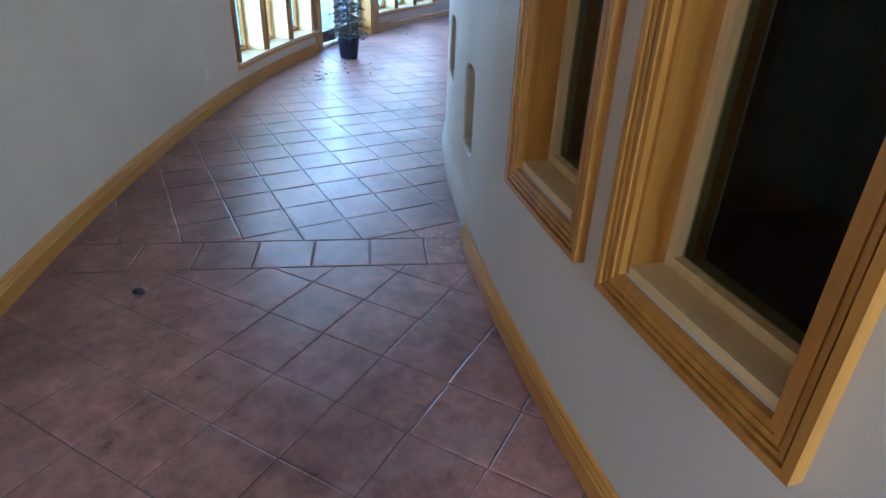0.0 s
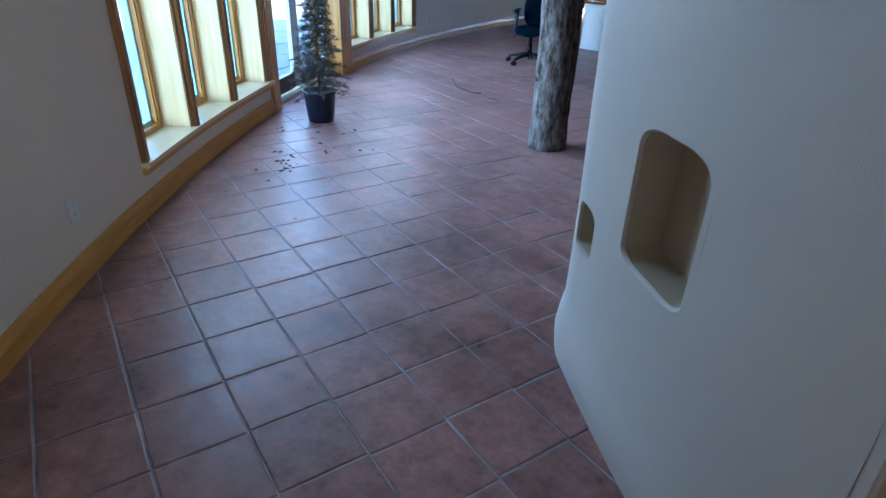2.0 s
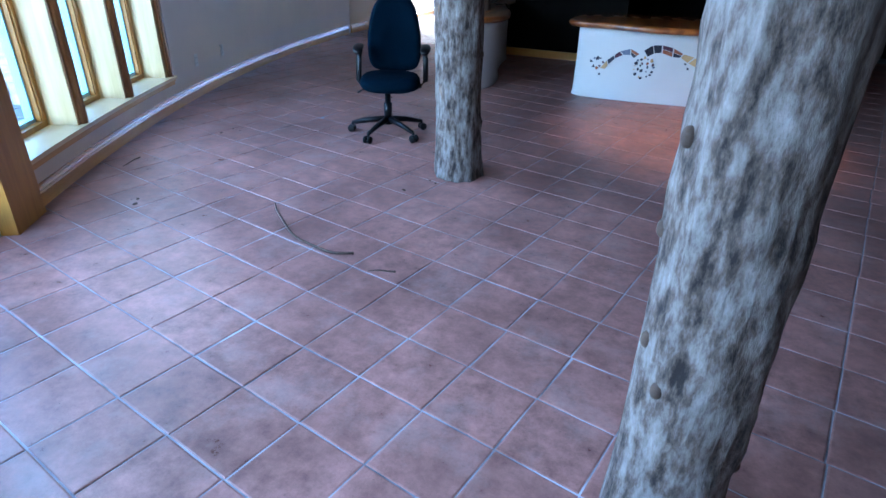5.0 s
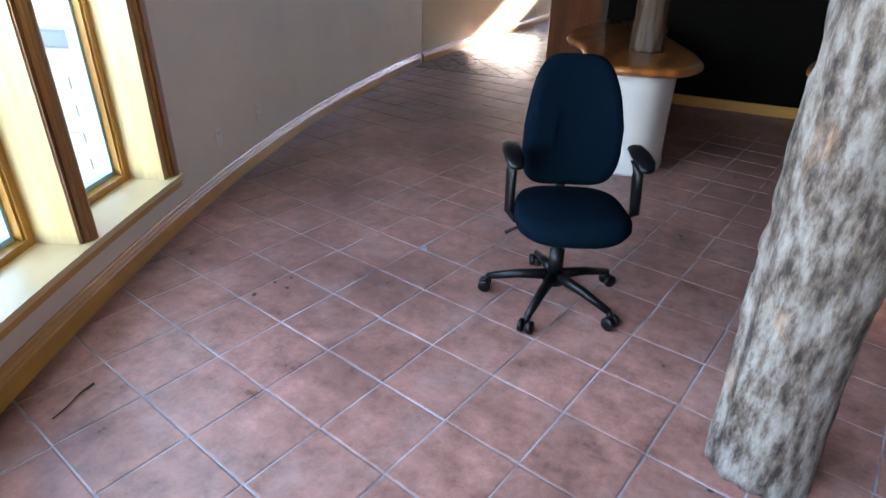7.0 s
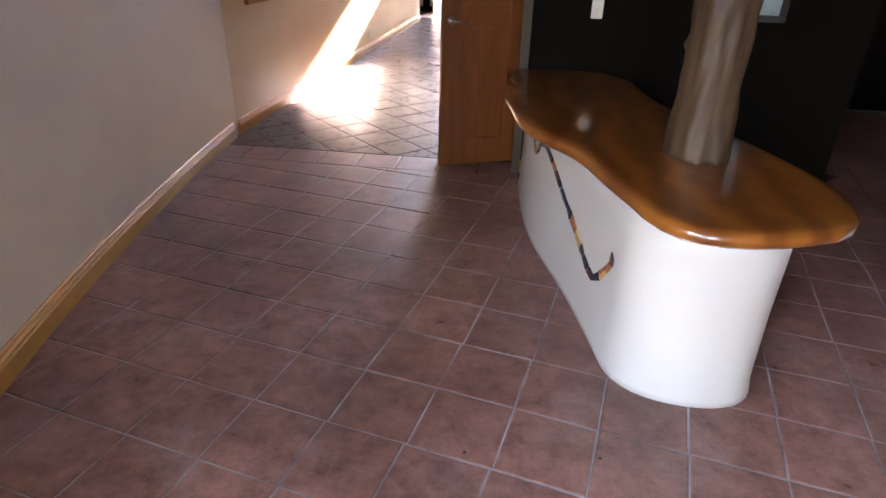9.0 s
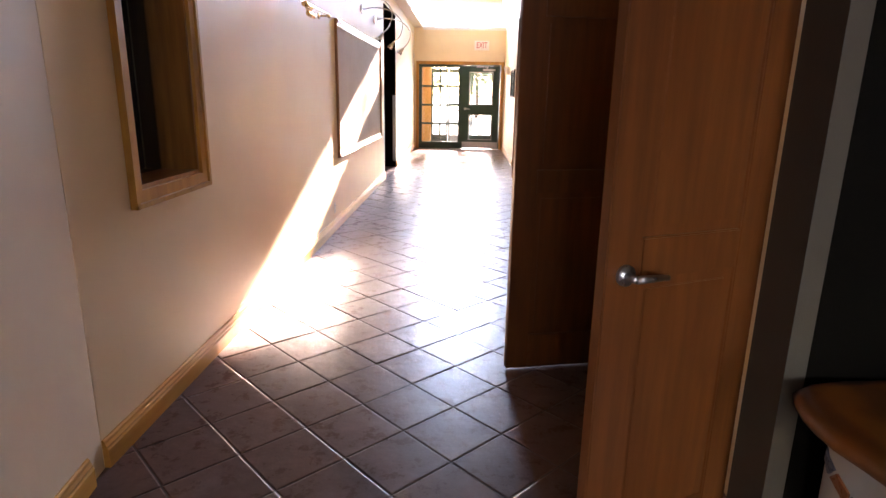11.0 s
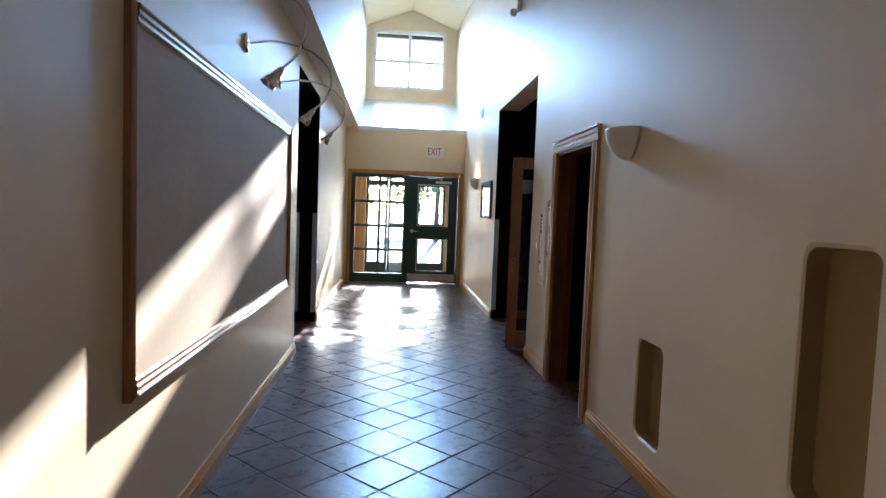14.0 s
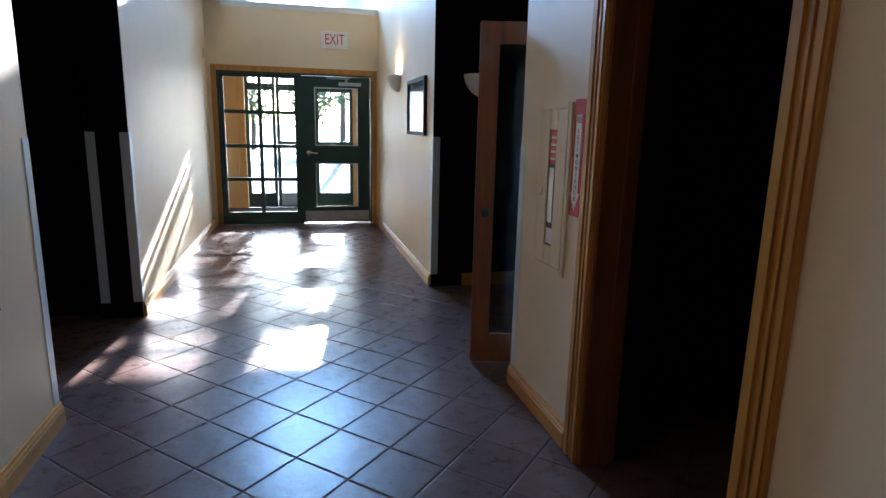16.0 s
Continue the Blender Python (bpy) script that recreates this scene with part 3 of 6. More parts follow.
# Added near-black sheet; paints shade over the floor behind the interior windows.
struct("floor_dark_room", arcs((237.6, 265.7, R_IN - 2.45, R_IN - 0.26, 0.001, 0.012)), M_CHOC_SHADE, "near-black sheet added as shade over the unlit room's floor", category="floor")


# the battered plaster wall with niches and a rounded end
NOSE, AD0 = 232.1, 240.4


def adobe_line(s):
    """Foot line and normal: s runs 0..1 along the face and on round the nose."""
    if s <= 1:
        a = AD0 + (NOSE - AD0) * s
        d = Vector((math.cos(radians(a)), math.sin(radians(a))))
        return ring(a, R_AD), d
    d0 = Vector((math.cos(radians(NOSE)), math.sin(radians(NOSE))))
    tan = Vector((math.sin(radians(NOSE)), -math.cos(radians(NOSE))))
    t = (s - 1) * math.pi
    c = ring(NOSE, R_AD - 0.42)
    nrm = d0 * math.cos(t) + tan * math.sin(t)
    return c + (nrm * 0.42).to_3d(), nrm


def adobe_face(s, z, d):
    p, nrm = adobe_line(s)
    lean = -0.004 * z
    foot = 0.022 * max(0.0, 1 - abs(z - 0.09) / 0.13) ** 0.6 if z < 0.22 else 0.0
    wave = 0.012 * noise.noise(Vector((p.x * 1.6, p.y * 1.6, z * 1.7)))
    if s < 0.25:
        foot *= max(0.0, min(1.0, (s - 0.2) / 0.05))
        wave += (R_IN - R_AD) * (1 - s / 0.25)
    o = lean + foot + wave - d
    return Vector((p.x + nrm.x * o, p.y + nrm.y * o, z))


def s_of(a):
    return (AD0 - a) / (AD0 - NOSE)


ADOBE_NICHES = [(s_of(238.42), s_of(237.08), 0.43, 0.94), (s_of(234.92), s_of(233.25), 0.635, 1.075), (s_of(232.62), 1.065, 0.5, 0.7)]
bm = bmesh.new()
rim_u, rim_z = set(), set()
for k, h in enumerate(ADOBE_NICHES):
    for uu, zz in rounded(h[0] + 0.012, h[1] - 0.012, h[2] + 0.012, h[3] - 0.012, 0.02 if k == 2 else 0.04, arch=0.04 if k == 2 else 0.06):
        rim_u.add(round(uu, 4))
        rim_z.add(round(zz, 4))
ss = sorted({0.0, 1.0, *rim_u, *[i / 24 for i in range(49)], *[v for h in ADOBE_NICHES for v in h[:2]]})
zs = sorted({0, *rim_z, 0.03, 0.07, 0.1, 0.13, 0.17, 0.2, 0.22, 0.3, *[i * 0.145 for i in range(3, 21)], ROOM_H, *[v for h in ADOBE_NICHES for v in h[2:]]})
grid = {(i, j): bm.verts.new(adobe_face(s, z, 0)) for i, s in enumerate(ss) for j, z in enumerate(zs)}
for i in range(len(ss) - 1):
    for j in range(len(zs) - 1):
        mu, mz = (ss[i] + ss[i + 1]) / 2, (zs[j] + zs[j + 1]) / 2
        if not any(h[0] < mu < h[1] and h[2] < mz < h[3] for h in ADOBE_NICHES):
            bm.faces.new((grid[i, j], grid[i + 1, j], grid[i + 1, j + 1], grid[i, j + 1]))
adobe = struct("wall_adobe", bm, M_ADOBE, "hand-trowelled pale plaster wall with rounded end and small niches", True)
for k, h in enumerate(ADOBE_NICHES):
    part("niche", niche_mesh(adobe_face, h, 0.02 if k == 2 else 0.04, 0.13, arch=0.04 if k == 2 else 0.06), [M_ADOBE, M_TAN], adobe, "arched recess in the plaster")
struct("wall_adobe_back", arcs((232.2, 237.5, R_IN - 0.84, R_IN - 0.7, 0, ROOM_H)), M_CHOC_SHADE, "near-black back of the plaster wall, shade put in its colour")

# ---- corridor walls ----
def left_map(u, z, d):
    return Vector((-d, u, z))


def right_map(u, z, d):
    return Vector((RIGHT + d, u, z))


MIRROR = (0.48, 1.1, 1.07, 2.14)
L_OPEN = (8.63, 10.42, 0, 3.0)
open_wall("wall_left", left_map, 0.0, 15.0, 0, SILL, 0.3, [MIRROR, L_OPEN], M_CORR, "long corridor wall in warm cream paint")
R_NICHES = [(5.45, 5.82, 0.22, 0.85), (4.06, 4.44, 0.5, 1.5), (2.68, 3.04, 1.15, 1.46), (2.69, 3.06, 0.13, 0.78)]
R_HOLES = [(0.4, 1.2, 0, 2.06), (6.75, 7.72, 0, 2.12), (8.66, 10.96, 0, 3.05)]
right = open_wall("wall_right", right_map, -0.29, 18.2, 0, 6.6, 0.3, R_NICHES + R_HOLES, M_CORR, "tall corridor wall in warm cream paint with recessed niches")
for h in R_NICHES:
    part("niche", niche_mesh(right_map, h, 0.06, 0.1), [M_CORR, M_NICHE], right, "rounded niche painted ochre inside")
struct("wall_shaft_left", boxes(((-0.3, -0.6, SILL), (0.24, 18.2, 6.6))), M_WHITE, "upper light-shaft wall set out over the corridor wall")
struct("wall_over_entry", boxes(((0.24, -0.6, ROOM_H), (RIGHT, -0.4, 6.6))), M_CORR, "wall over the corridor's entry")
struct("baseboard", fresh(sweep, [(Vector((0, y)), Vector((1, 0))) for y in (0.0, L_OPEN[0])], BASE_PROFILE), M_PINEH, "moulded pine baseboard", category="baseboard")
struct("baseboard", fresh(sweep, [(Vector((0, y)), Vector((1, 0))) for y in (L_OPEN[1], END)], BASE_PROFILE), M_PINEH, "moulded pine baseboard", category="baseboard")
for y0, y1 in ((1.34, 6.6), (7.86, 8.66), (10.96, END)):
    struct("baseboard", fresh(sweep, [(Vector((RIGHT, y)), Vector((-1, 0))) for y in (y0, y1)], BASE_PROFILE), M_PINEH, "moulded pine baseboard", category="baseboard")

# end wall, sloped shelf and clerestory
YC = 17.5
struct("wall_end", boxes(((-0.3, END, 0), (0.06, END + 0.15, SILL)), ((2.48, END, 0), (RIGHT, END + 0.15, SILL)), ((0.06, END, 2.38), (2.48, END + 0.15, SILL))), M_CORR, "end wall in warm cream paint over the green doors")
bm = bmesh.new()
planks = 9
for i in range(planks):
    y0, y1 = END - 0.02 + (YC - END) * i / planks, END - 0.02 + (YC - END) * (i + 1) / planks - 0.012
    z0, z1 = SILL + 1.06 * i / planks, SILL + 1.06 * (i + 1) / planks - 0.005
    loft(bm, [[(x, y0, z0), (x, y1, z1), (x, y1, z1 - 0.06), (x, y0, z0 - 0.06)] for x in (0.24, RIGHT)])
M_SHELF = plain("white_gloss_boards", (0.78, 0.78, 0.76), 0.22, vary=0.04, coat=0.4)
struct("sloped_shelf", bm, M_SHELF, "glossy white boarded slope rising to the clerestory", category="shelf")
struct("trim", boxes(((0.0, END - 0.03, SILL - 0.005), (RIGHT, END + 0.002, SILL + 0.02))), M_WHITE, "thin pale edge trim on the end wall", category="trim")
CW = (0.42, 2.22, 4.6, 6.05)
bm = bmesh.new()
for a, b, c, d in cells(0.24, RIGHT, 4.28, 7.0, [CW]):
    box(bm, (a, YC, c), (b, YC + 0.2, d))
struct("wall_clerestory", bm, M_CORR, "gable wall round the high clerestory window")


def clerestory():
    w = thing("window_5", (1.32, YC, 4.6), label="high white-framed clerestory window over the doors", category="window", kind="structure")
    x0, x1, z0, z1 = CW[0] - 1.32, CW[1] - 1.32, 0, 1.45
    part("window_frame", boxes(((x0, 0.02, z0), (x0 + 0.07, 0.14, z1)), ((x1 - 0.07, 0.02, z0), (x1, 0.14, z1)), ((x0 + 0.07, 0.02, z0), (x1 - 0.07, 0.14, z0 + 0.07)), ((x0 + 0.07, 0.02, z1 - 0.07), (x1 - 0.07, 0.14, z1))), M_WHITE, w, "white painted frame")
    part("casing", boxes(((x0 - 0.09, -0.02, z0 - 0.09), (x0, -0.001, z1 + 0.09)), ((x1, -0.02, z0 - 0.09), (x1 + 0.09, -0.001, z1 + 0.09)), ((x0, -0.02, z0 - 0.09), (x1, -0.001, z0)), ((x0, -0.02, z1), (x1, -0.001, z1 + 0.09))), M_CORR, w, "flat cream casing")
    mid = (x0 + x1) / 2
    part("mullion", boxes(((mid - 0.035, 0.04, z0 + 0.07), (mid + 0.035, 0.11, z1 - 0.07)), ((x0 + 0.07, 0.044, 0.66), (mid - 0.035, 0.106, 0.73)), ((mid + 0.035, 0.044, 0.66), (x1 - 0.07, 0.106, 0.73))), M_WHITE, w, "white crossing glazing bars")
    for a, b in ((x0 + 0.07, mid - 0.035), (mid + 0.035, x1 - 0.07)):
        for c, d in ((0.07, 0.66), (0.73, z1 - 0.07)):
            g = part("pane", boxes(((a, 0.07, c), (b, 0.076, d))), M_GLASS, w)
            g.visible_shadow = False


clerestory()
bm = bmesh.new()
for x0, x1, za, zb in ((0.24, 1.35, 6.12, 6.55), (1.35, RIGHT, 6.55, 6.12)):
    rings = []
    for y in (-0.6, YC + 0.2):
        k = -0.1 * (YC - y)
        rings.append([(x0, y, za + k), (x1, y, zb + k), (x1, y, zb + k + 0.2), (x0, y, za + k + 0.2)])
    loft(bm, rings)
struct("ceiling", bm, M_CEIL, "sloping gabled ceiling toned yellow for wood and warm bounce", category="ceiling")
# First box is an added eave that trims the top of the sunbeam.
struct("roof_cover", boxes(((-0.8, 17.75, 5.92), (3.3, 19.35, 6.25)), ((-0.6, -0.6, 7.1), (3.0, 18.3, 7.2)), ((-0.6, -0.6, 6.6), (-0.3, 18.2, 7.1)), ((2.8, -0.6, 6.6), (3.0, 18.2, 7.1))), M_ROOF, "dark roof over the light shaft with an added eave cutting the sun", category="roof")
# Added under the eave; white stands in for bright sky through the panes.
struct("soffit", boxes(((-0.8, 17.72, 5.88), (3.3, 19.37, 5.918))), M_WHITE, "white boards under the added eave, coloured to look sky-bright", category="soffit")

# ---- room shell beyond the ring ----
struct("wall_back", boxes(((2.42, -0.5, 0), (4.5, -0.3, ROOM_H))), M_OLIVE_SHADE, "dark olive wall behind the reception counter, deepened for shade")
struct("wall_jamb", boxes(((2.36, -0.5, 0), (2.42, -0.3, ROOM_H))), M_JAMB_SHADE, "pale jamb beside the corridor entry, toned dark for shade")
struct("baseboard", boxes(((2.42, -0.524, 0), (4.5, -0.5, 0.1))), M_PINEH, "pine baseboard on the dark wall", category="baseboard")
# Recess shade is painted: its walls are near black.
struct("wall_recess", boxes(((4.5, 2.2, 0), (9.5, 2.4, ROOM_H)), ((4.3, -0.3, 0), (4.5, 2.2, ROOM_H)), ((9.3, -9.6, 0), (9.5, 2.2, ROOM_H))), M_CHOC_SHADE, "near-black walls of the deep recess behind the desk, coloured as shade")
struct("wall_pier", boxes(((6.75, -0.9, 0), (7.1, -0.55, ROOM_H))), M_HALL, "pale pier beside the dark recess")
struct("wall_right_room", boxes(((8.2, -9.6, 0), (9.3, -9.45, ROOM_H))), M_HALL, "beige wall closing the room")
struct("ceiling_room", boxes(((2.36, -0.4, ROOM_H), (9.5, 2.4, ROOM_H + 0.15))), M_ROOMCEIL, "flat unseen ceiling over the recess, dimmed to cut bounce", category="ceiling")
bm = bmesh.new()
for i in range(72):
    a0, a1 = 183.4 + 82.6 * i / 72, 183.4 + 82.6 * (i + 1) / 72
    for rr0, rr1 in ((R_IN - 2.6, R_OUT + 0.5), (6.0, R_IN - 2.6)):
        v = [bm.verts.new(p) for p in (ring(a0, rr0, ROOM_H), ring(a0, rr1, ROOM_H), ring(a1, rr1, ROOM_H), ring(a1, rr0, ROOM_H))]
        u = [bm.verts.new(q.co + Vector((0, 0, 0.15))) for q in v]
        bm.faces.new(v)
        bm.faces.new(u)
struct("ceiling_hall", bm, M_ROOMCEIL, "flat unseen ceiling over the curved hall, dimmed to cut bounce", category="ceiling")
# The opening is added for the fill lamp and is never in view.
struct("wall_hall_end", arcs((265.8, 266, R_IN, R_OUT, 0, 1.0), (265.8, 266, R_IN, R_OUT, 2.35, ROOM_H), (265.8, 266, R_IN, R_IN + 0.5, 1.0, 2.35), (265.8, 266, R_OUT - 0.4, R_OUT, 1.0, 2.35)), M_HALL, "plain wall closing the hall behind, with an added unseen light opening")
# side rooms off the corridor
# Near-black colour carries the shade of these side spaces.
struct("trim", boxes(((-0.298, L_OPEN[1] - 0.004, 0), (-0.004, L_OPEN[1] - 0.0005, 3.0)), ((-0.298, L_OPEN[0] + 0.0005, 0), (-0.004, L_OPEN[0] + 0.004, 3.0)), ((-0.298, L_OPEN[0] + 0.004, 2.996), (-0.004, L_OPEN[1] - 0.004, 2.9995))), M_CHOC_SHADE, "dark chocolate reveal of the side passage, deepened for shade", category="trim")
struct("wall_side_left", boxes(((-2.8, 8.3, 0), (-2.6, 10.8, 3.2)), ((-2.6, 8.3, 0), (-0.3, 8.5, 3.2)), ((-2.6, 10.55, 0), (-0.3, 10.75, 3.2)), ((-2.8, 8.3, 3.1), (-0.3, 10.8, 3.2))), M_CHOC_SHADE, "near-black walls of the side passage, coloured as shade")
struct("wall_side_right", boxes(((4.8, 8.2, 0), (5.0, 11.3, 3.3)), ((2.8, 8.4, 0), (4.8, 8.55, 3.3)), ((2.502, 10.94, 0), (4.8, 11.1, 3.3)), ((2.8, 8.4, 3.2), (5.0, 11.3, 3.3))), M_CHOC_SHADE, "dark chocolate walls of the side lobby, deepened for shade")
struct("baseboard", fresh(sweep, [(Vector((x, 10.94)), Vector((0, -1))) for x in (2.82, 4.8)], BASE_PROFILE), M_PINEH, "pine baseboard in the dark side lobby", category="baseboard")
struct("wall_closet", boxes(((4.3, -0.3, 0), (4.5, 2.2, 2.6)), ((2.8, 1.6, 0), (4.3, 1.75, 2.6)), ((2.8, -0.29, 2.5), (4.3, 1.75, 2.6))), M_CHOC_SHADE, "near-black walls of the closet by the corridor, coloured as shade")
struct("wall_closet", boxes(((4.3, 6.3, 0), (4.5, 8.2, 2.6)), ((2.8, 6.2, 0), (4.3, 6.4, 2.6)), ((2.8, 8.05, 0), (4.3, 8.2, 2.6)), ((2.8, 6.2, 2.5), (4.5, 8.2, 2.6))), M_CHOC_SHADE, "near-black walls of the unlit side room, coloured as shade")
# Box behind the pane gets its darkness from colour, as painted shade.
struct("wall_closet", boxes(((-1.2, 0.1, 0.0), (-1.1, 1.7, 2.8)), ((-1.1, 0.1, 0.0), (-0.3, 0.2, 2.8)), ((-1.1, 1.6, 0.0), (-0.3, 1.7, 2.8)), ((-1.2, 0.1, 2.7), (-0.3, 1.7, 2.8))), M_OLIVE_SHADE, "near-black box behind the corridor window, coloured as shade")

# ---- ground outside ----
bm = bmesh.new()
bmesh.ops.create_grid(bm, x_segments=24, y_segments=24, size=1500)
bm.transform(Matrix.Translation((0, 0, -0.06)))
tagged(mesh_ob("ground", bm, M_YARD), "worn grey yard round the building", "ground", kind="structure")
pavement = struct("pavement", arcs((186, 264, R_OUT + 0.37, R_OUT + 9.0, -0.1, -0.05)), M_JOINT, "pale stone slab paving outside the curved wall", category="pavement")


def lay_pavement():
    """Large pale slabs in rings outside the curved wall."""
    rng = random.Random(11)
    vs, fs = [], []
    for k in range(15):
        r0 = R_OUT + 0.38 + 0.56 * k
        n = int(radians(78) * r0 / 0.6)
        for i in range(n):
            a0, a1 = 186.1 + 77.8 * (i + 0.3 * (k % 2)) / (n + 0.4), 186.1 + 77.8 * (i + 0.97 + 0.3 * (k % 2)) / (n + 0.4)
            q = [ring(a0, r0).xy, ring(a0, r0 + 0.545).xy, ring(a1, r0 + 0.545).xy, ring(a1, r0).xy]
            o = len(vs)
            slab_data(q, vs, fs)
            dz = -0.035 + rng.uniform(-0.003, 0.002)
            for v in range(o, len(vs)):
                vs[v] = (vs[v][0], vs[v][1], vs[v][2] + dz)
    me = bpy.data.meshes.new("paving_slabs")
    me.from_pydata(vs, [], fs)
    me.materials.append(M_PAVE)
    ob = new("paving_slabs", me)
    ob.parent = pavement
    tagged(ob, "pale paving slabs with dark joints", kind="stuff")


# ---- floors ----
B_P, B_U = Vector((8.445, -11.237)), Vector((math.cos(radians(56.5)), math.sin(radians(56.5))))
B_N = Vector((B_U.y, -B_U.x))
floor_hall = struct("floor_hall", arcs((231, 266, 6.0, R_OUT + 0.34, -0.1, -0.0038)), M_GROUT_HALL, "curved hall floor of sealed clay tiles", category="floor")
floor_room = struct("floor_room", fresh(lambda b: (arc_box(b, 183.3, 238, 6.0, R_OUT + 0.34, -0.1, -0.0034), box(b, (2.4, -0.6, -0.1), (9.5, 2.4, -0.0045)))), M_GROUT, "room floor of sealed terracotta tiles with pale joints", category="floor")
floor_corridor = struct("floor_corridor", boxes(((-2.8, -0.6, -0.1), (5.0, 18.0, -0.003))), M_GROUT2, "corridor floor of clay tiles laid diagonally", category="floor")


def clip(poly, p, n):
    """Keep the side of a polygon that n points to."""
    out = []
    for i, a in enumerate(poly):
        b = poly[(i + 1) % len(poly)]
        da, db = (a - p).dot(n), (b - p).dot(n)
        if da >= 0:
            out.append(a)
        if (da < 0) != (db < 0):
            out.append(a + (b - a) * (da / (da - db)))
    return out


def poly_area(q):
    return 0.5 * abs(sum(a.x * b.y - b.x * a.y for a, b in zip(q, q[1:] + q[:1])))


def slab_data(q, verts, faces):
    """A pillowed tile over a polygon, appended to lists."""
    c = sum(q, Vector((0, 0))) / len(q)
    k = len(q)
    o = len(verts)
    for inset, z in ((0.0, -0.014), (0.0, -0.002), (0.006, 0.0)):
        for p in q:
            d = p - c
            r = p - d.normalized() * inset * 1.3
            verts.append((r.x, r.y, z))
    for j in range(2):
        for i in range(k):
            faces.append((o + j * k + i, o + j * k + (i + 1) % k, o + (j + 1) * k + (i + 1) % k, o + (j + 1) * k + i))
    faces.append(tuple(o + 2 * k + i for i in range(k)))


def lay(parent, mat, origin, angle, pitch, joint, limits, near, region, stagger=0.0, count=300):
    """Lay square tiles on a turned grid inside half-planes; the nearest whole ones are single pieces, the rest one mesh."""
    u = Vector((math.cos(radians(angle)), math.sin(radians(angle))))
    v = Vector((-u.y, u.x))
    rng = random.Random(7)
    (x0, x1, y0, y1), h = region, (pitch - joint) / 2
    whole, cut = [], []
    span = int(math.hypot(x1 - x0, y1 - y0) / pitch) + 2
    for j in range(-span, span + 1):
        slip = rng.uniform(-stagger, stagger)
        for i in range(-span, span + 1):
            c = origin + u * ((i + 0.5) * pitch) + v * ((j + 0.5) * pitch) + v * slip * 0 + u * slip
            if not (x0 < c.x < x1 and y0 < c.y < y1):
                continue
            r = math.hypot(c.x - CX, c.y - CY)
            if c.y < 0 and (r > R_OUT + 0.25 or r < 6):
                continue
            q = [c + u * a * h + v * b * h for a, b in ((-1, -1), (1, -1), (1, 1), (-1, 1))]
            n0 = poly_area(q)
            for p, nn in limits:
                q = clip(q, p, nn)
                if not q:
                    break
            if not q or poly_area(q) < 0.0008:
                continue
            (whole if abs(poly_area(q) - n0) < 1e-6 else cut).append((c, q))
    whole.sort(key=lambda t: near(t[0]))
    vs, fs = [], []
    slab_data([u * a * h + v * b * h for a, b in ((-1, -1), (1, -1), (1, 1), (-1, 1))], vs, fs)
    me = bpy.data.meshes.new("tile")
    me.from_pydata(vs, [], fs)
    me.materials.append(mat)
    for c, _ in whole[:count]:
        ob = new("tile", me)
        ob.parent = parent
        ob.matrix_world = pose(c.x, c.y, rng.uniform(-0.0008, 0.0006), rng.gauss(0, 0.28), rng.gauss(0, 0.28), rng.gauss(0, 0.35))
    vs, fs = [], []
    for _, q in whole[count:] + cut:
        slab_data(q, vs, fs)
    if vs:
        me = bpy.data.meshes.new("more_tiles")
        me.from_pydata(vs, [], fs)
        me.materials.append(mat)
        ob = new("more_tiles", me)
        ob.parent = parent
        tagged(ob, "further tiles of the same floor", kind="stuff")


def lay_all():
    lay_pavement()
    south = Vector((0, -1))
    lay(floor_hall, M_TILE, Vector((9.064, -11.883)), 22, 0.305, 0.0045, [(B_P + B_N * 0.302, B_N)], lambda c: abs(math.hypot(c.x - CX, c.y - CY) - 14.8) + 0.6 * abs(c.x - 9), (7.0, 13.0, -15.5, -10.0), 0.004)
    # border row across the hall
    lay(floor_hall, M_TILE, B_P + B_N * 0.001, 56.5, 0.3, 0.009, [(B_P + B_N * 0.001, B_N), (B_P + B_N * 0.3, -B_N)], lambda c: c.x, (6.0, 9.6, -14, -9.5), 0.0, 40)
    lay(floor_room, M_TILE, Vector((3.112, -5.895)), -11.6, 0.3, 0.0064, [(B_P, -B_N), (Vector((0, -0.605)), south)], lambda c: abs(math.hypot(c.x - CX, c.y - CY) - 14.2), (-0.3, 9.4, -13.5, 2.3), 0.006)
    lay(floor_room, M_TILE, Vector((3.112, -5.895)), -11.6, 0.3, 0.0064, [(Vector((0, -0.595)), Vector((0, 1))), (Vector((2.45, 0)), Vector((1, 0)))], lambda c: c.y, (2.4, 9.4, -1.0, 2.3), 0.006, 0)
    lay(floor_corridor, M_TILE, Vector((0.89, -0.605)), 0, 0.305, 0.009, [(Vector((0, -0.606)), Vector((0, 1))), (Vector((0, -0.3)), south), (Vector((2.45, 0)), Vector((-1, 0)))], lambda c: c.x, (-0.4, 2.7, -0.7, -0.2), 0.0, 40)
    lay(floor_corridor, M_TILE2, Vector((0.965, 6.46)), 45, 0.32, 0.006, [(Vector((0, -0.3)), Vector((0, 1))), (Vector((-2.7, 0)), Vector((1, 0)))], lambda c: abs(c.y - 4) + 2 * max(0, abs(c.x - 1.25) - 1.4), (-2.6, 4.8, -0.6, 14.9), 0.003)


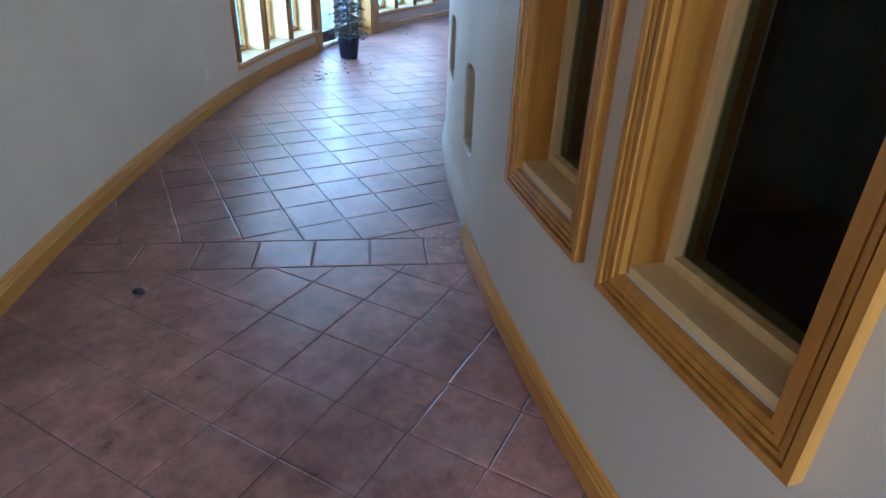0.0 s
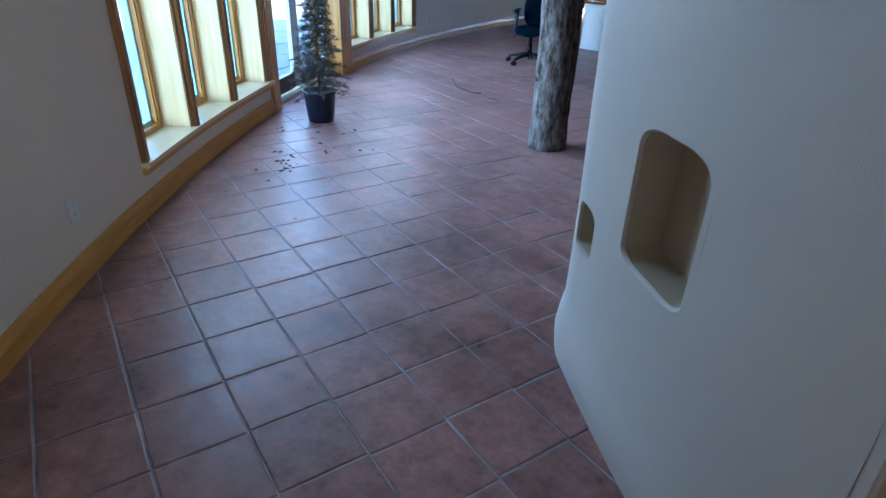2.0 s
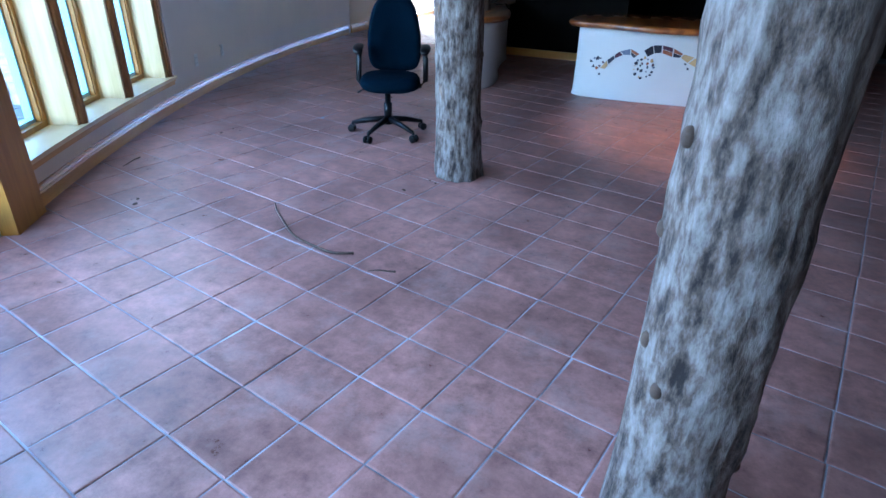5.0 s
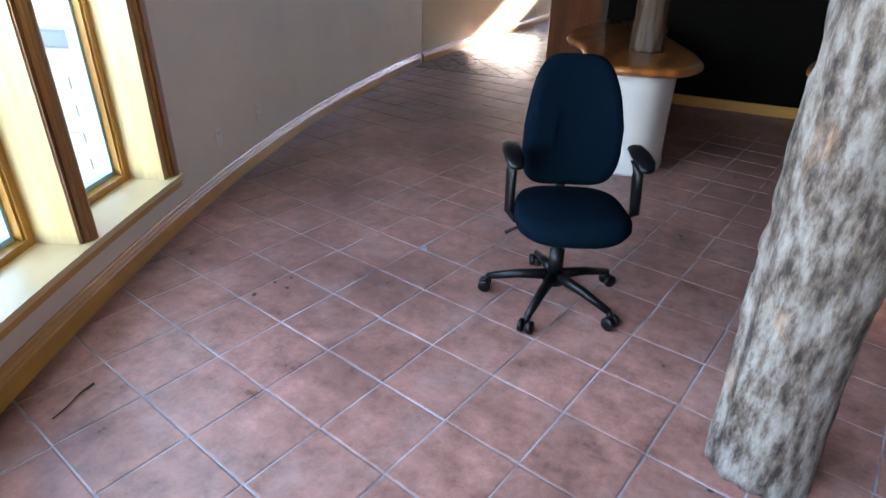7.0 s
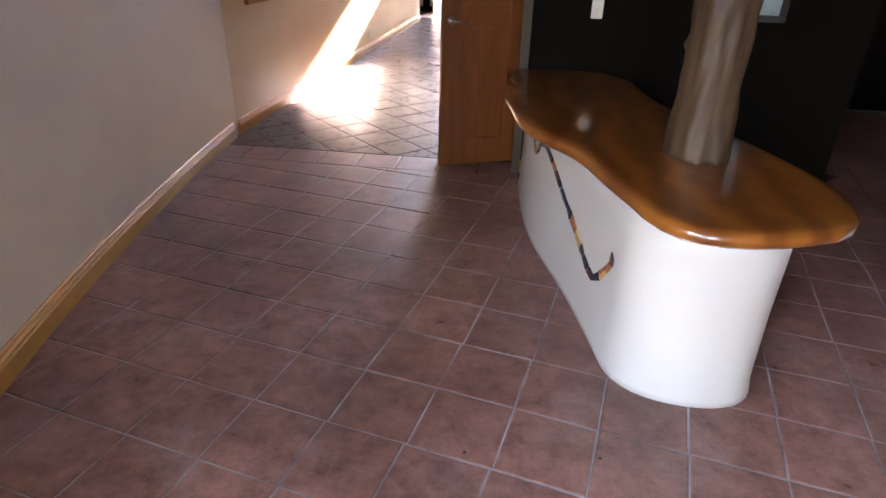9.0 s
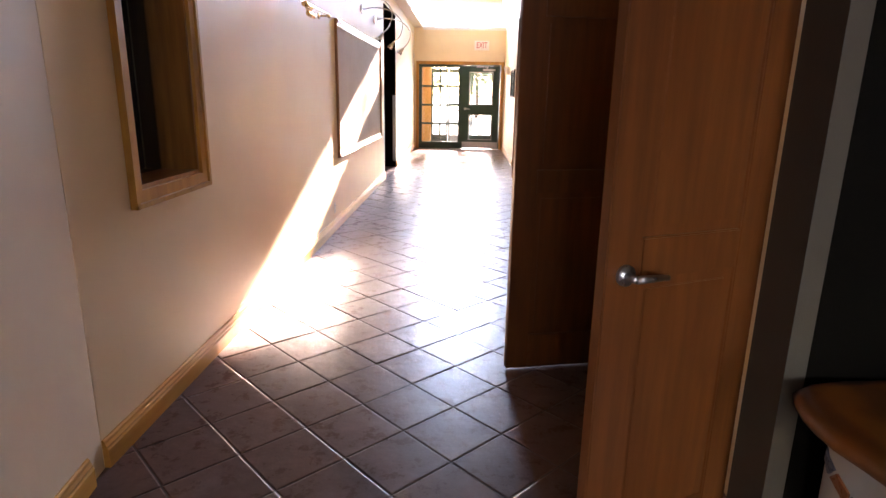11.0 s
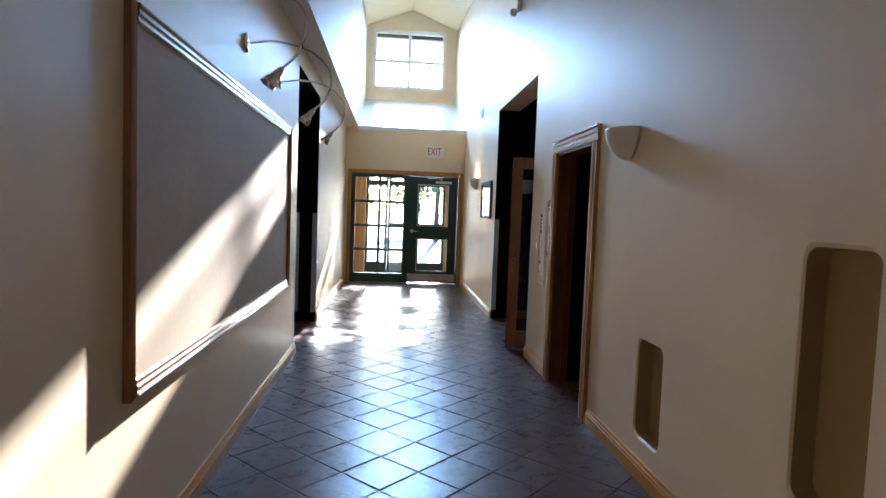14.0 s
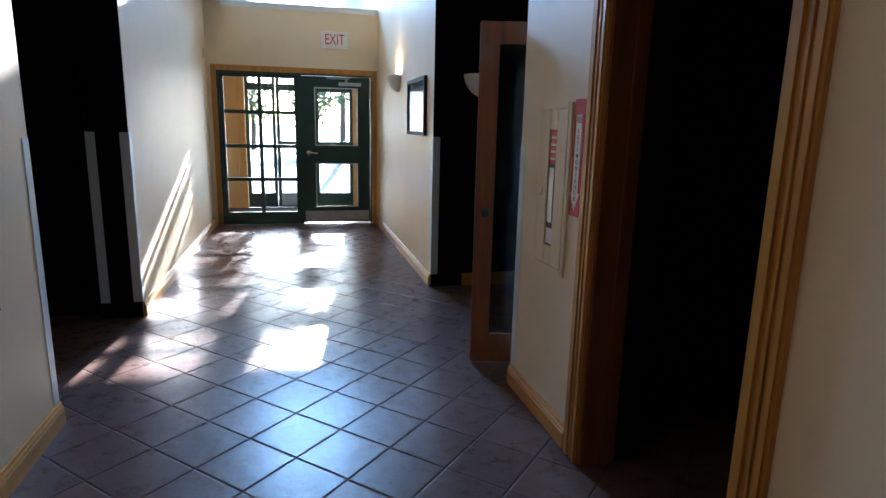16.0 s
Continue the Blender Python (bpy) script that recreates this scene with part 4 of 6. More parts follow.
# ---- trims and doors of the corridor ----
def casing(parent, mp, u0, u1, z1, w=0.13, mat=M_PINE):
    """Moulded casing round an opening on a mapped wall."""
    def slab(a, b, c, d, t0, t1):
        return [mp(a, c, t0), mp(b, c, t0), mp(b, d, t0), mp(a, d, t0)], [mp(a, c, t1), mp(b, c, t1), mp(b, d, t1), mp(a, d, t1)]
    inv = parent.matrix_world.inverted()
    for nm, a, b, c, d in (("side_casing", u0 - w, u0, 0, z1), ("side_casing", u1, u1 + w, 0, z1), ("head_casing", u0 - w, u1 + w, z1, z1 + w)):
        bm = bmesh.new()
        loft(bm, slab(a, b, c, d, -0.018, -0.0005))
        if nm == "head_casing":
            for k, (e0, e1) in enumerate(((0.02, 0.05), (0.06, 0.085), (0.1, w))):
                loft(bm, slab(a - 0.004 * k, b + 0.004 * k, c + e0, c + e1, -0.026 - 0.006 * k, -0.018))
        else:
            lo, hi = (a, b) if a < u0 else (a, b)
            for e0, e1 in ((0.012, 0.035), (0.05, 0.06), (0.085, 0.12)):
                loft(bm, slab(lo + e0, lo + e1, c, d, -0.027, -0.018))
        bm.transform(inv)
        part(nm, bm, mat, parent)


def liner(parent, mp, u0, u1, z1, depth, mat):
    bm = bmesh.new()
    for a, b, c, d in ((u0 - 0.001, u0 + 0.022, 0, z1), (u1 - 0.022, u1 + 0.001, 0, z1), (u0 + 0.022, u1 - 0.022, z1 - 0.022, z1 + 0.001)):
        loft(bm, [[mp(a, c, -0.002), mp(b, c, -0.002), mp(b, d, -0.002), mp(a, d, -0.002)], [mp(a, c, depth), mp(b, c, depth), mp(b, d, depth), mp(a, d, depth)]])
    for a, b in ((u0 + 0.022, u0 + 0.034), (u1 - 0.034, u1 - 0.022)):
        loft(bm, [[mp(a, 0, 0.1), mp(b, 0, 0.1), mp(b, z1 - 0.02, 0.1), mp(a, z1 - 0.02, 0.1)], [mp(a, 0, 0.14), mp(b, 0, 0.14), mp(b, z1 - 0.02, 0.14), mp(a, z1 - 0.02, 0.14)]])
    bm.transform(parent.matrix_world.inverted())
    part("liner", bm, mat, parent, "door jamb liner with stop")
    # Near-black lining: the unlit depth behind the jamb is put into colour.
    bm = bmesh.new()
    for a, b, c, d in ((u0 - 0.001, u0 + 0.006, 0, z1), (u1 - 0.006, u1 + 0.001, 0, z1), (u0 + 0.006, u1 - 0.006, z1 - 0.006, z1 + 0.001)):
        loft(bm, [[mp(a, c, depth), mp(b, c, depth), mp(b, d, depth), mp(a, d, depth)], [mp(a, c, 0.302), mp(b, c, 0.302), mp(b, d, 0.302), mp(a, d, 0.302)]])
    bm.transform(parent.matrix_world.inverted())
    part("reveal", bm, M_CHOC_SHADE, parent, "near-black strip painting the shade behind the jamb")


def panel_leaf(name, hinge, free, h, label, glass=False, levers=True):
    """A panelled leaf from the hinge to the free edge."""
    hx, fx = Vector(hinge), Vector(free)
    w = (fx - hx).length
    ang = math.degrees(math.atan2(fx.y - hx.y, fx.x - hx.x))
    d = thing(name, (hx.x, hx.y, 0.012), ang, label, "door", kind="structure")
    t = 0.022
    s, rail = 0.12, 0.2
    rails = [((0.012, -t, 0), (s, t, h)), ((w - s, -t, 0), (w, t, h)), ((s, -t, 0), (w - s, t, rail)), ((s, -t, h - 0.13), (w - s, t, h))]
    if not glass:
        rails.append(((s, -t, 1.0), (w - s, t, 1.12)))
    part("leaf", boxes(*rails, bevel=0.004), M_DOOR, d, "stiles and rails of reddish cedar")
    if glass:
        g = part("pane", boxes(((s - 0.01, -0.004, rail - 0.01), (w - s + 0.01, 0.004, h - 0.12))), M_DKGLASS, d, "tall glass light")
        g.visible_shadow = False
    else:
        part("panel", boxes(((s - 0.008, -0.01, rail - 0.008), (w - s + 0.008, 0.01, 1.008)), ((s + 0.03, -0.015, rail + 0.03), (w - s - 0.03, 0.015, 0.97)), bevel=0.003), M_DOOR, d)
        part("panel", boxes(((s - 0.008, -0.01, 1.112), (w - s + 0.008, 0.01, h - 0.122)), ((s + 0.03, -0.015, 1.15), (w - s - 0.03, 0.015, h - 0.16)), bevel=0.003), M_DOOR, d)
    for sd in (-1, 1) if levers else ():
        bm = bmesh.new()
        tube(bm, [(w - 0.065, sd * t, 1.02), (w - 0.065, sd * (t + 0.012), 1.02)], 0.03, 16)
        tube(bm, [(w - 0.065, sd * (t + 0.012), 1.02), (w - 0.065, sd * (t + 0.05), 1.02)], 0.011, 10)
        if glass:
            tube(bm, [(w - 0.065, sd * (t + v), 1.02) for v in (0.04, 0.046, 0.06, 0.072, 0.078)], [0.014, 0.026, 0.03, 0.024, 0.008], 16)
        else:
            tube(bm, [(w - 0.065, sd * (t + 0.05), 1.02), (w - 0.1, sd * (t + 0.052), 1.02), (w - 0.175, sd * (t + 0.05), 1.016)], [0.012, 0.011, 0.008], 10)
        part("door_handle", bm, M_DKMETAL if glass else M_STEEL, d, "dark round door knob" if glass else "dull steel lever handle", True)
    for z in (0.25, h / 2, h - 0.25):
        part("hinge", fresh(tube, [(0.004, -t - 0.004, z - 0.045), (0.004, -t - 0.004, z + 0.045)], 0.007, 8), M_BRASS, d)
    return d


panel_leaf("door_2", (2.37, -0.24), (1.82, -0.5), 2.05, "open reddish cedar panel door at the corridor entry")
panel_leaf("door_3", (2.47, 1.19), (1.7, 1.02), 2.0, "open cedar panel door swung into the corridor", levers=False)
panel_leaf("door_4", (3.14, 8.8), (2.34, 9.02), 2.18, "half-open cedar door with tall glass light", True)

f3 = thing("door_frame", (RIGHT, 0.8, 0), label="moulded pine doorway to a dark closet", category="door frame", kind="structure")
casing(f3, right_map, 0.4, 1.2, 2.06, mat=M_PINE)
liner(f3, right_map, 0.4, 1.2, 2.06, 0.15, M_DOOR)
f4 = thing("door_frame", (RIGHT, 7.2, 0), label="moulded pine doorway to an unlit side room", category="door frame", kind="structure")
casing(f4, right_map, 6.75, 7.72, 2.12, 0.115, mat=M_PINE)
liner(f4, right_map, 6.75, 7.72, 2.12, 0.17, M_DOOR)


def corridor_window():
    w = thing("window_6", (0, (MIRROR[0] + MIRROR[1]) / 2, MIRROR[2]), label="pine-cased window in the cream wall onto a dark space", category="window", kind="structure")
    inv = w.matrix_world.inverted()
    u0, u1, z0, z1 = MIRROR
    c = 0.075
    bm = boxes(((0.0005, u0 - c, z0 - c), (0.02, u0, z1 + c)), ((0.0005, u1, z0 - c), (0.02, u1 + c, z1 + c)), ((0.0005, u0, z0 - c), (0.02, u1, z0)), ((0.0005, u0, z1), (0.02, u1, z1 + c)),
               ((0.02, u0 - c, z0 - c), (0.034, u0 - c + 0.022, z1 + c)), ((0.02, u1 + c - 0.022, z0 - c), (0.034, u1 + c, z1 + c)), ((0.02, u0 - c, z0 - c), (0.034, u1 + c, z0 - c + 0.022)), ((0.02, u0 - c, z1 + c - 0.022), (0.034, u1 + c, z1 + c)))
    bm.transform(inv)
    part("casing", bm, M_PINE, w, "moulded pine casing")
    bm = boxes(((-0.28, u0, z0), (0.002, u0 + 0.02, z1)), ((-0.28, u1 - 0.02, z0), (0.002, u1, z1)), ((-0.28, u0 + 0.02, z0), (0.002, u1 - 0.02, z0 + 0.02)), ((-0.28, u0 + 0.02, z1 - 0.02), (0.002, u1 - 0.02, z1)))
    bm.transform(inv)
    part("liner", bm, M_BROWN, w, "deep brown liner")
    bm = boxes(((-0.2, u0 + 0.01, z0 + 0.01), (-0.194, u1 - 0.01, z1 - 0.01)))
    bm.transform(inv)
    part("pane", bm, M_DKGLASS, w, "dark dusty pane")


corridor_window()


# ---- green exit doors and the vestibule ----
def grid_frame(x0, x1, z0, z1, cols, rows, bar, y0, y1, bottom=0.0):
    """Bars round a grid of lights."""
    out = [((x0, y0, z0), (x0 + bar, y1, z1)), ((x1 - bar, y0, z0), (x1, y1, z1)), ((x0 + bar, y0, z1 - bar), (x1 - bar, y1, z1)), ((x0 + bar, y0, z0), (x1 - bar, y1, z0 + max(bar, bottom)))]
    zb = z0 + max(bar, bottom)
    w, h = x1 - x0 - 2 * bar, z1 - bar - zb
    for i in range(1, cols):
        x = x0 + bar + w * i / cols
        out.append(((x - bar / 2, y0 + 0.002, zb), (x + bar / 2, y1 - 0.002, z1 - bar)))
    for j in range(1, rows):
        z = zb + h * j / rows
        out.append(((x0 + bar, y0 + 0.004, z - bar / 2), (x1 - bar, y1 - 0.004, z + bar / 2)))
    return out


def exit_doors():
    e = thing("door_5", (0, END, 0), label="dark green glazed exit door with gridded sidelight", category="door", kind="structure")
    part("casing", boxes(((0.06, -0.02, 0), (0.135, 0.05, 2.3)), ((2.405, -0.02, 0), (2.48, 0.05, 2.3)), ((0.06, -0.02, 2.3), (2.48, 0.05, 2.38))), M_PINE, e, "honey pine surround")
    part("door_frame", boxes(((0.135, 0.0, 0), (0.165, 0.12, 2.3)), ((2.385, 0.0, 0), (2.405, 0.12, 2.3)), ((0.165, 0.0, 2.275), (2.385, 0.12, 2.3)), ((1.29, 0.0, 0), (1.345, 0.12, 2.275))), M_GREEN, e)
    side = part("sidelight", boxes(*grid_frame(0.165, 1.29, 0, 2.275, 2, 4, 0.055, 0.02, 0.07, 0.2), bevel=0.003), M_GREEN, e, "green grid of eight lights")
    for i in range(2):
        for j in range(4):
            x = 0.22 + i * 0.507
            z = 0.2 + j * 0.505
            g = part("pane", boxes(((x, 0.04, z), (x + 0.508, 0.046, z + 0.506))), M_GLASS, side)
            g.visible_shadow = False
    leaf = part("leaf", boxes(((1.345, 0.02, 0.03), (1.53, 0.07, 2.27)), ((2.19, 0.02, 0.03), (2.38, 0.07, 2.27)), ((1.53, 0.02, 0.03), (2.19, 0.07, 0.27)), ((1.53, 0.02, 0.96), (2.19, 0.07, 1.23)), ((1.53, 0.02, 2.11), (2.19, 0.07, 2.27)), bevel=0.003), M_GREEN, e, "green steel door leaf")
    for z0, z1 in ((0.26, 0.97), (1.22, 2.12)):
        g = part("pane", boxes(((1.52, 0.042, z0), (2.2, 0.048, z1))), M_GLASS, leaf)
        g.visible_shadow = False
        part("glazing_bead", boxes(((1.53, 0.012, z0 + 0.01), (1.545, 0.02, z1 - 0.01)), ((2.175, 0.012, z0 + 0.01), (2.19, 0.02, z1 - 0.01)), ((1.545, 0.012, z0 + 0.01), (2.175, 0.02, z0 + 0.025)), ((1.545, 0.012, z1 - 0.025), (2.175, 0.02, z1 - 0.01))), M_STEEL, leaf)
    part("kick_plate", boxes(((1.36, 0.014, 0.05), (2.36, 0.0195, 0.21))), M_STEEL, leaf, "scuffed steel kick plate")
    bm = bmesh.new()
    tube(bm, [(1.43, 0.02, 1.12), (1.43, 0.005, 1.12)], 0.036, 16)
    tube(bm, [(1.43, 0.005, 1.12), (1.43, -0.045, 1.12), (1.47, -0.05, 1.12), (1.56, -0.048, 1.115)], 0.012, 10)
    part("door_handle", bm, M_STEEL, leaf, "steel lever handle", True)
    part("door_closer", boxes(((1.9, -0.035, 2.14), (2.24, 0.019, 2.19)), ((1.72, -0.02, 2.235), (2.06, -0.008, 2.25)), ((2.0, -0.02, 2.19), (2.03, -0.008, 2.25)), bevel=0.004), M_STEEL, leaf, "steel overhead closer")
    part("threshold", boxes(((0.14, -0.02, 0.0005), (2.4, 0.12, 0.012))), M_STEEL, e)


exit_doors()
struct("wall_vestibule", boxes(((-0.25, END + 0.15, 0), (-0.1, 17.0, 2.9)), ((2.62, END + 0.15, 0), (2.78, 17.0, 2.9)), ((-0.1, 16.85, 2.55), (2.62, 17.0, 2.9)), ((-0.1, 16.85, 0), (0.36, 17.0, 2.55)), ((2.3, 16.85, 0), (2.62, 17.0, 2.55))), M_OCHRE, "ochre cream walls of the entrance vestibule")
struct("ceiling_vestibule", boxes(((-0.25, END + 0.15, 2.9), (2.78, 17.0, 3.0))), M_CORR, "low vestibule ceiling", category="ceiling")


def outer_doors():
    e = thing("door_6", (0, 16.88, 0), label="outer dark green glazed entrance doors with transom", category="door", kind="structure")
    for x0, x1 in ((0.36, 0.9), (0.9, 1.6), (1.6, 2.3)):
        leaf = part("leaf", boxes(*grid_frame(x0 + 0.004, x1 - 0.004, 0.01, 2.2, 1, 1 if x0 < 0.5 else 2, 0.062, 0, 0.05, 0.26), bevel=0.003), M_GREEN, e)
        g = part("pane", boxes(((x0 + 0.06, 0.02, 0.2), (x1 - 0.06, 0.026, 2.15))), M_GLASS, leaf)
        g.visible_shadow = False
        t = part("transom", boxes(*grid_frame(x0 + 0.004, x1 - 0.004, 2.2, 2.55, 1, 1, 0.06, 0, 0.05), bevel=0.003), M_GREEN, e)
        g = part("pane", boxes(((x0 + 0.05, 0.02, 2.25), (x1 - 0.05, 0.026, 2.5))), M_GLASS, t)
        g.visible_shadow = False
    part("kick_plate", boxes(((0.96, -0.006, 0.04), (1.54, -0.001, 0.26))), M_STEEL, e)
    part("push_bar", fresh(tube, [(0.94, -0.05, 1.02), (1.56, -0.05, 1.02)], 0.016, 10), M_STEEL, e)


outer_doors()


# ---- things: hall and room ----
def chaikin(pts, n=2):
    pts = [Vector(p) for p in pts]
    for _ in range(n):
        out = []
        for a, b in zip(pts, pts[1:] + pts[:1]):
            out += [a * 0.75 + b * 0.25, a * 0.25 + b * 0.75]
        pts = out
    return pts


def smooth_line(pts, n=6):
    """Catmull-Rom through the points."""
    P = [Vector(p) for p in pts]
    P = [P[0] * 2 - P[1]] + P + [P[-1] * 2 - P[-2]]
    out = []
    for i in range(1, len(P) - 2):
        for k in range(n):
            t = k / n
            a, b, c, d = P[i - 1:i + 3]
            out.append(0.5 * (2 * b + (c - a) * t + (2 * a - 5 * b + 4 * c - d) * t * t + (3 * b - a - 3 * c + d) * t ** 3))
    return out + [P[-2]]


def offset_ring(pts, z, grow, rough=0.0, seed=0.0):
    c = sum(pts, Vector((0, 0))) / len(pts)
    out = []
    for i, p in enumerate(pts):
        t = (pts[(i + 1) % len(pts)] - pts[i - 1]).normalized()
        nrm = Vector((t.y, -t.x))
        if nrm.dot(p - c) < 0:
            nrm = -nrm
        g = grow + rough * noise.noise(Vector((p.x * 2.6, p.y * 2.6, z * 4 + seed)))
        out.append((p.x + nrm.x * g, p.y + nrm.y * g, z))
    return out


def mosaic_run(parent, line, wall, size, seed, inv):
    """Broken tile shards along a line on a plaster face; wall(p) gives the outward normal."""
    rng = random.Random(seed)
    for p in line:
        nrm = wall(p)
        side = Vector((-nrm.y, nrm.x, 0))
        up = Vector((0, 0, 1))
        s = size * rng.uniform(0.6, 1.25)
        a0 = rng.uniform(0, 6.28)
        k = rng.choice((4, 4, 5, 3))
        o = p + side * rng.uniform(-0.4, 0.4) * size + up * rng.uniform(-0.4, 0.4) * size
        q = []
        for i in range(k):
            a = a0 + 2 * math.pi * i / k + rng.uniform(-0.3, 0.3)
            r = s * rng.uniform(0.42, 0.68)
            q.append(o + side * r * math.cos(a) + up * r * math.sin(a))
        bm = bmesh.new()
        loft(bm, [[v - nrm * 0.012 for v in q], [v + nrm * 0.004 for v in q], [o + (v - o) * 0.86 + nrm * 0.0065 for v in q]])
        bm.transform(inv)
        part("shard", bm, rng.choices(M_MOSAIC, (9, 2, 2, 3, 3))[0], parent)


def mosaic_band(parent, line, b, wall, width, seed, inv):
    """A close-set ribbon of four-sided shards along a line on a plastered outline."""
    rng = random.Random(seed)
    pts, run = [line[0]], 0.0
    for p, q in zip(line, line[1:]):
        run += (q - p).length
        if run > width * rng.uniform(0.75, 1.25):
            pts.append(q)
            run = 0.0
    cut = []
    for i, p in enumerate(pts):
        d = (pts[min(i + 1, len(pts) - 1)] - pts[max(i - 1, 0)]).normalized()
        side = wall(p).cross(d).normalized()
        w = width * rng.uniform(0.28, 0.6)
        skew = d * width * rng.uniform(-0.25, 0.25)
        cut.append((p + side * w + skew, p - side * w * rng.uniform(0.7, 1.1) - skew))
    for (a, c), (e, f) in zip(cut, cut[1:]):
        quads = [(a, e, f, c)]
        if rng.random() < 0.3:
            m, k = (a + c) / 2, (e + f) / 2
            quads = [(a, e, k, m), (m, k, f, c)]
        for q in quads:
            o = sum(q, Vector((0, 0, 0))) / 4
            nrm = wall(o)
            q = [stick_to(b, o + (v - o) * 0.88) for v in q]
            o = stick_to(b, o)
            bm = bmesh.new()
            loft(bm, [[v - nrm * 0.012 for v in q], [v + nrm * 0.004 for v in q], [o + (v - o) * 0.86 + nrm * 0.006 for v in q]])
            bm.transform(inv)
            part("shard", bm, rng.choices(M_MOSAIC, (6, 2, 3, 4, 3))[0], parent)


def ring_pts(c, side, r, n, a0=0, a1=360):
    return [c + side * r * math.cos(radians(a0 + (a1 - a0) * i / n)) + Vector((0, 0, r * math.sin(radians(a0 + (a1 - a0) * i / n)))) for i in range(n)]


def counter(name, base, top, label, cat="counter"):
    b = chaikin(base, 3)
    t = chaikin(top, 2)
    c = sum(b, Vector((0, 0))) / len(b)
    d = thing(name, (c.x, c.y, 0), label=label, category=cat)
    inv = d.matrix_world.inverted()
    bm = bmesh.new()
    loft(bm, [offset_ring(b, z, g) for z, g in ((0.0, 0.012), (0.02, 0.004), (0.1, 0.0), (0.35, -0.004), (0.6, 0.0), (0.705, 0.0))])
    bm.transform(inv)
    part("body", bm, M_COUNTER, d, "smooth white plastered body", True)
    bm = bmesh.new()
    loft(bm, [offset_ring(t, z, g, r, 3) for z, g, r in ((0.695, -0.06, 0.02), (0.698, -0.02, 0.03), (0.715, 0.004, 0.035), (0.735, 0.008, 0.03), (0.75, -0.004, 0.02), (0.757, -0.02, 0.012), (0.759, -0.05, 0.008))])
    bm.transform(inv)
    part("slab_top", bm, M_SLAB, d, "live-edge wooden slab under glossy varnish", True)
    return d, b, inv


def normal_from(b):
    c = sum(b, Vector((0, 0))) / len(b)

    def f(p):
        i = min(range(len(b)), key=lambda k: (b[k] - p.xy).length)
        t = (b[(i + 1) % len(b)] - b[i - 1]).normalized()
        nrm = Vector((t.y, -t.x))
        return (nrm if nrm.dot(b[i] - c) > 0 else -nrm).to_3d()
    return f


def stick_to(b, p):
    """The nearest place of an outline, at p's height."""
    best = None
    for a, e in zip(b, b[1:] + b[:1]):
        d = e - a
        k = max(0, min(1, (p.xy - a).dot(d) / max(1e-9, d.dot(d))))
        q = a + d * k
        if best is None or (q - p.xy).length < (best - p.xy).length:
            best = q
    return Vector((best.x, best.y, p.z))


cnt, cb, cinv = counter("reception_counter",
                        [(2.42, -0.51), (2.44, -0.9), (2.47, -1.3), (2.54, -1.68), (2.68, -2.1), (2.78, -2.5), (2.86, -2.86), (3.3, -2.9), (3.42, -2.6), (3.34, -2.1), (3.1, -1.5), (2.98, -0.51)],
                        [(2.39, -0.51), (2.29, -0.7), (2.38, -1.0), (2.31, -1.32), (2.36, -1.62), (2.46, -1.98), (2.64, -2.25), (2.78, -2.6), (2.86, -2.98), (3.2, -3.02), (3.52, -2.84), (3.56, -2.45), (3.36, -1.85), (3.12, -1.3), (3.05, -0.51)],
                        "white curved counter with live-edge slab and mosaic vine")
nf = normal_from(cb)
vine = smooth_line([(2.43, -0.6, 0.58), (2.46, -0.94, 0.47), (2.46, -1.05, 0.55), (2.46, -1.17, 0.59), (2.48, -1.38, 0.62), (2.5, -1.45, 0.51), (2.51, -1.54, 0.5), (2.53, -1.63, 0.58), (2.57, -1.78, 0.56), (2.65, -1.99, 0.44), (2.68, -2.08, 0.4), (2.74, -2.27, 0.31), (2.78, -2.45, 0.26), (2.82, -2.6, 0.4), (2.82, -2.62, 0.47)], 5)
mosaic_band(cnt, vine, cb, nf, 0.045, 3, cinv)

desk, db, dinv = counter("reception_desk",
                         [(4.27, -2.3), (4.33, -2.5), (4.7, -2.5), (5.1, -2.47), (5.55, -2.4), (6.0, -2.24), (6.33, -1.92), (6.5, -1.45), (6.3, -1.15), (5.9, -1.45), (5.3, -1.7), (4.6, -1.78), (4.32, -1.95)],
                         [(4.16, -2.3), (4.26, -2.62), (4.7, -2.58), (5.1, -2.66), (5.6, -2.52), (6.05, -2.36), (6.45, -1.98), (6.66, -1.45), (6.4, -1.0), (5.9, -1.3), (5.3, -1.55), (4.6, -1.62), (4.24, -1.85)],
                         "oval white desk with live-edge slab and mosaic vine", "desk")
nf = normal_from(db)
run1 = smooth_line([(4.6, -2.47, 0.3), (4.68, -2.47, 0.41), (4.83, -2.47, 0.49), (4.94, -2.47, 0.44)], 5)
run2 = smooth_line([(5.0, -2.47, 0.48), (5.1, -2.45, 0.54), (5.3, -2.42, 0.5), (5.43, -2.39, 0.45), (5.56, -2.36, 0.37), (5.67, -2.32, 0.32), (5.72, -2.3, 0.36), (5.8, -2.28, 0.4), (5.92, -2.24, 0.41), (6.02, -2.2, 0.4)], 4)
mosaic_band(desk, run1, db, nf, 0.06, 5, dinv)
mosaic_band(desk, run2, db, nf, 0.075, 8, dinv)
X = Vector((1, 0, 0))
main = ring_pts(Vector((4.54, -2.46, 0.36)), X, 0.05, 8) + ring_pts(Vector((5.0, -2.47, 0.35)), X, 0.095, 16) + ring_pts(Vector((5.0, -2.47, 0.35)), X, 0.045, 7) + ring_pts(Vector((5.86, -2.26, 0.43)), X, 0.045, 7)
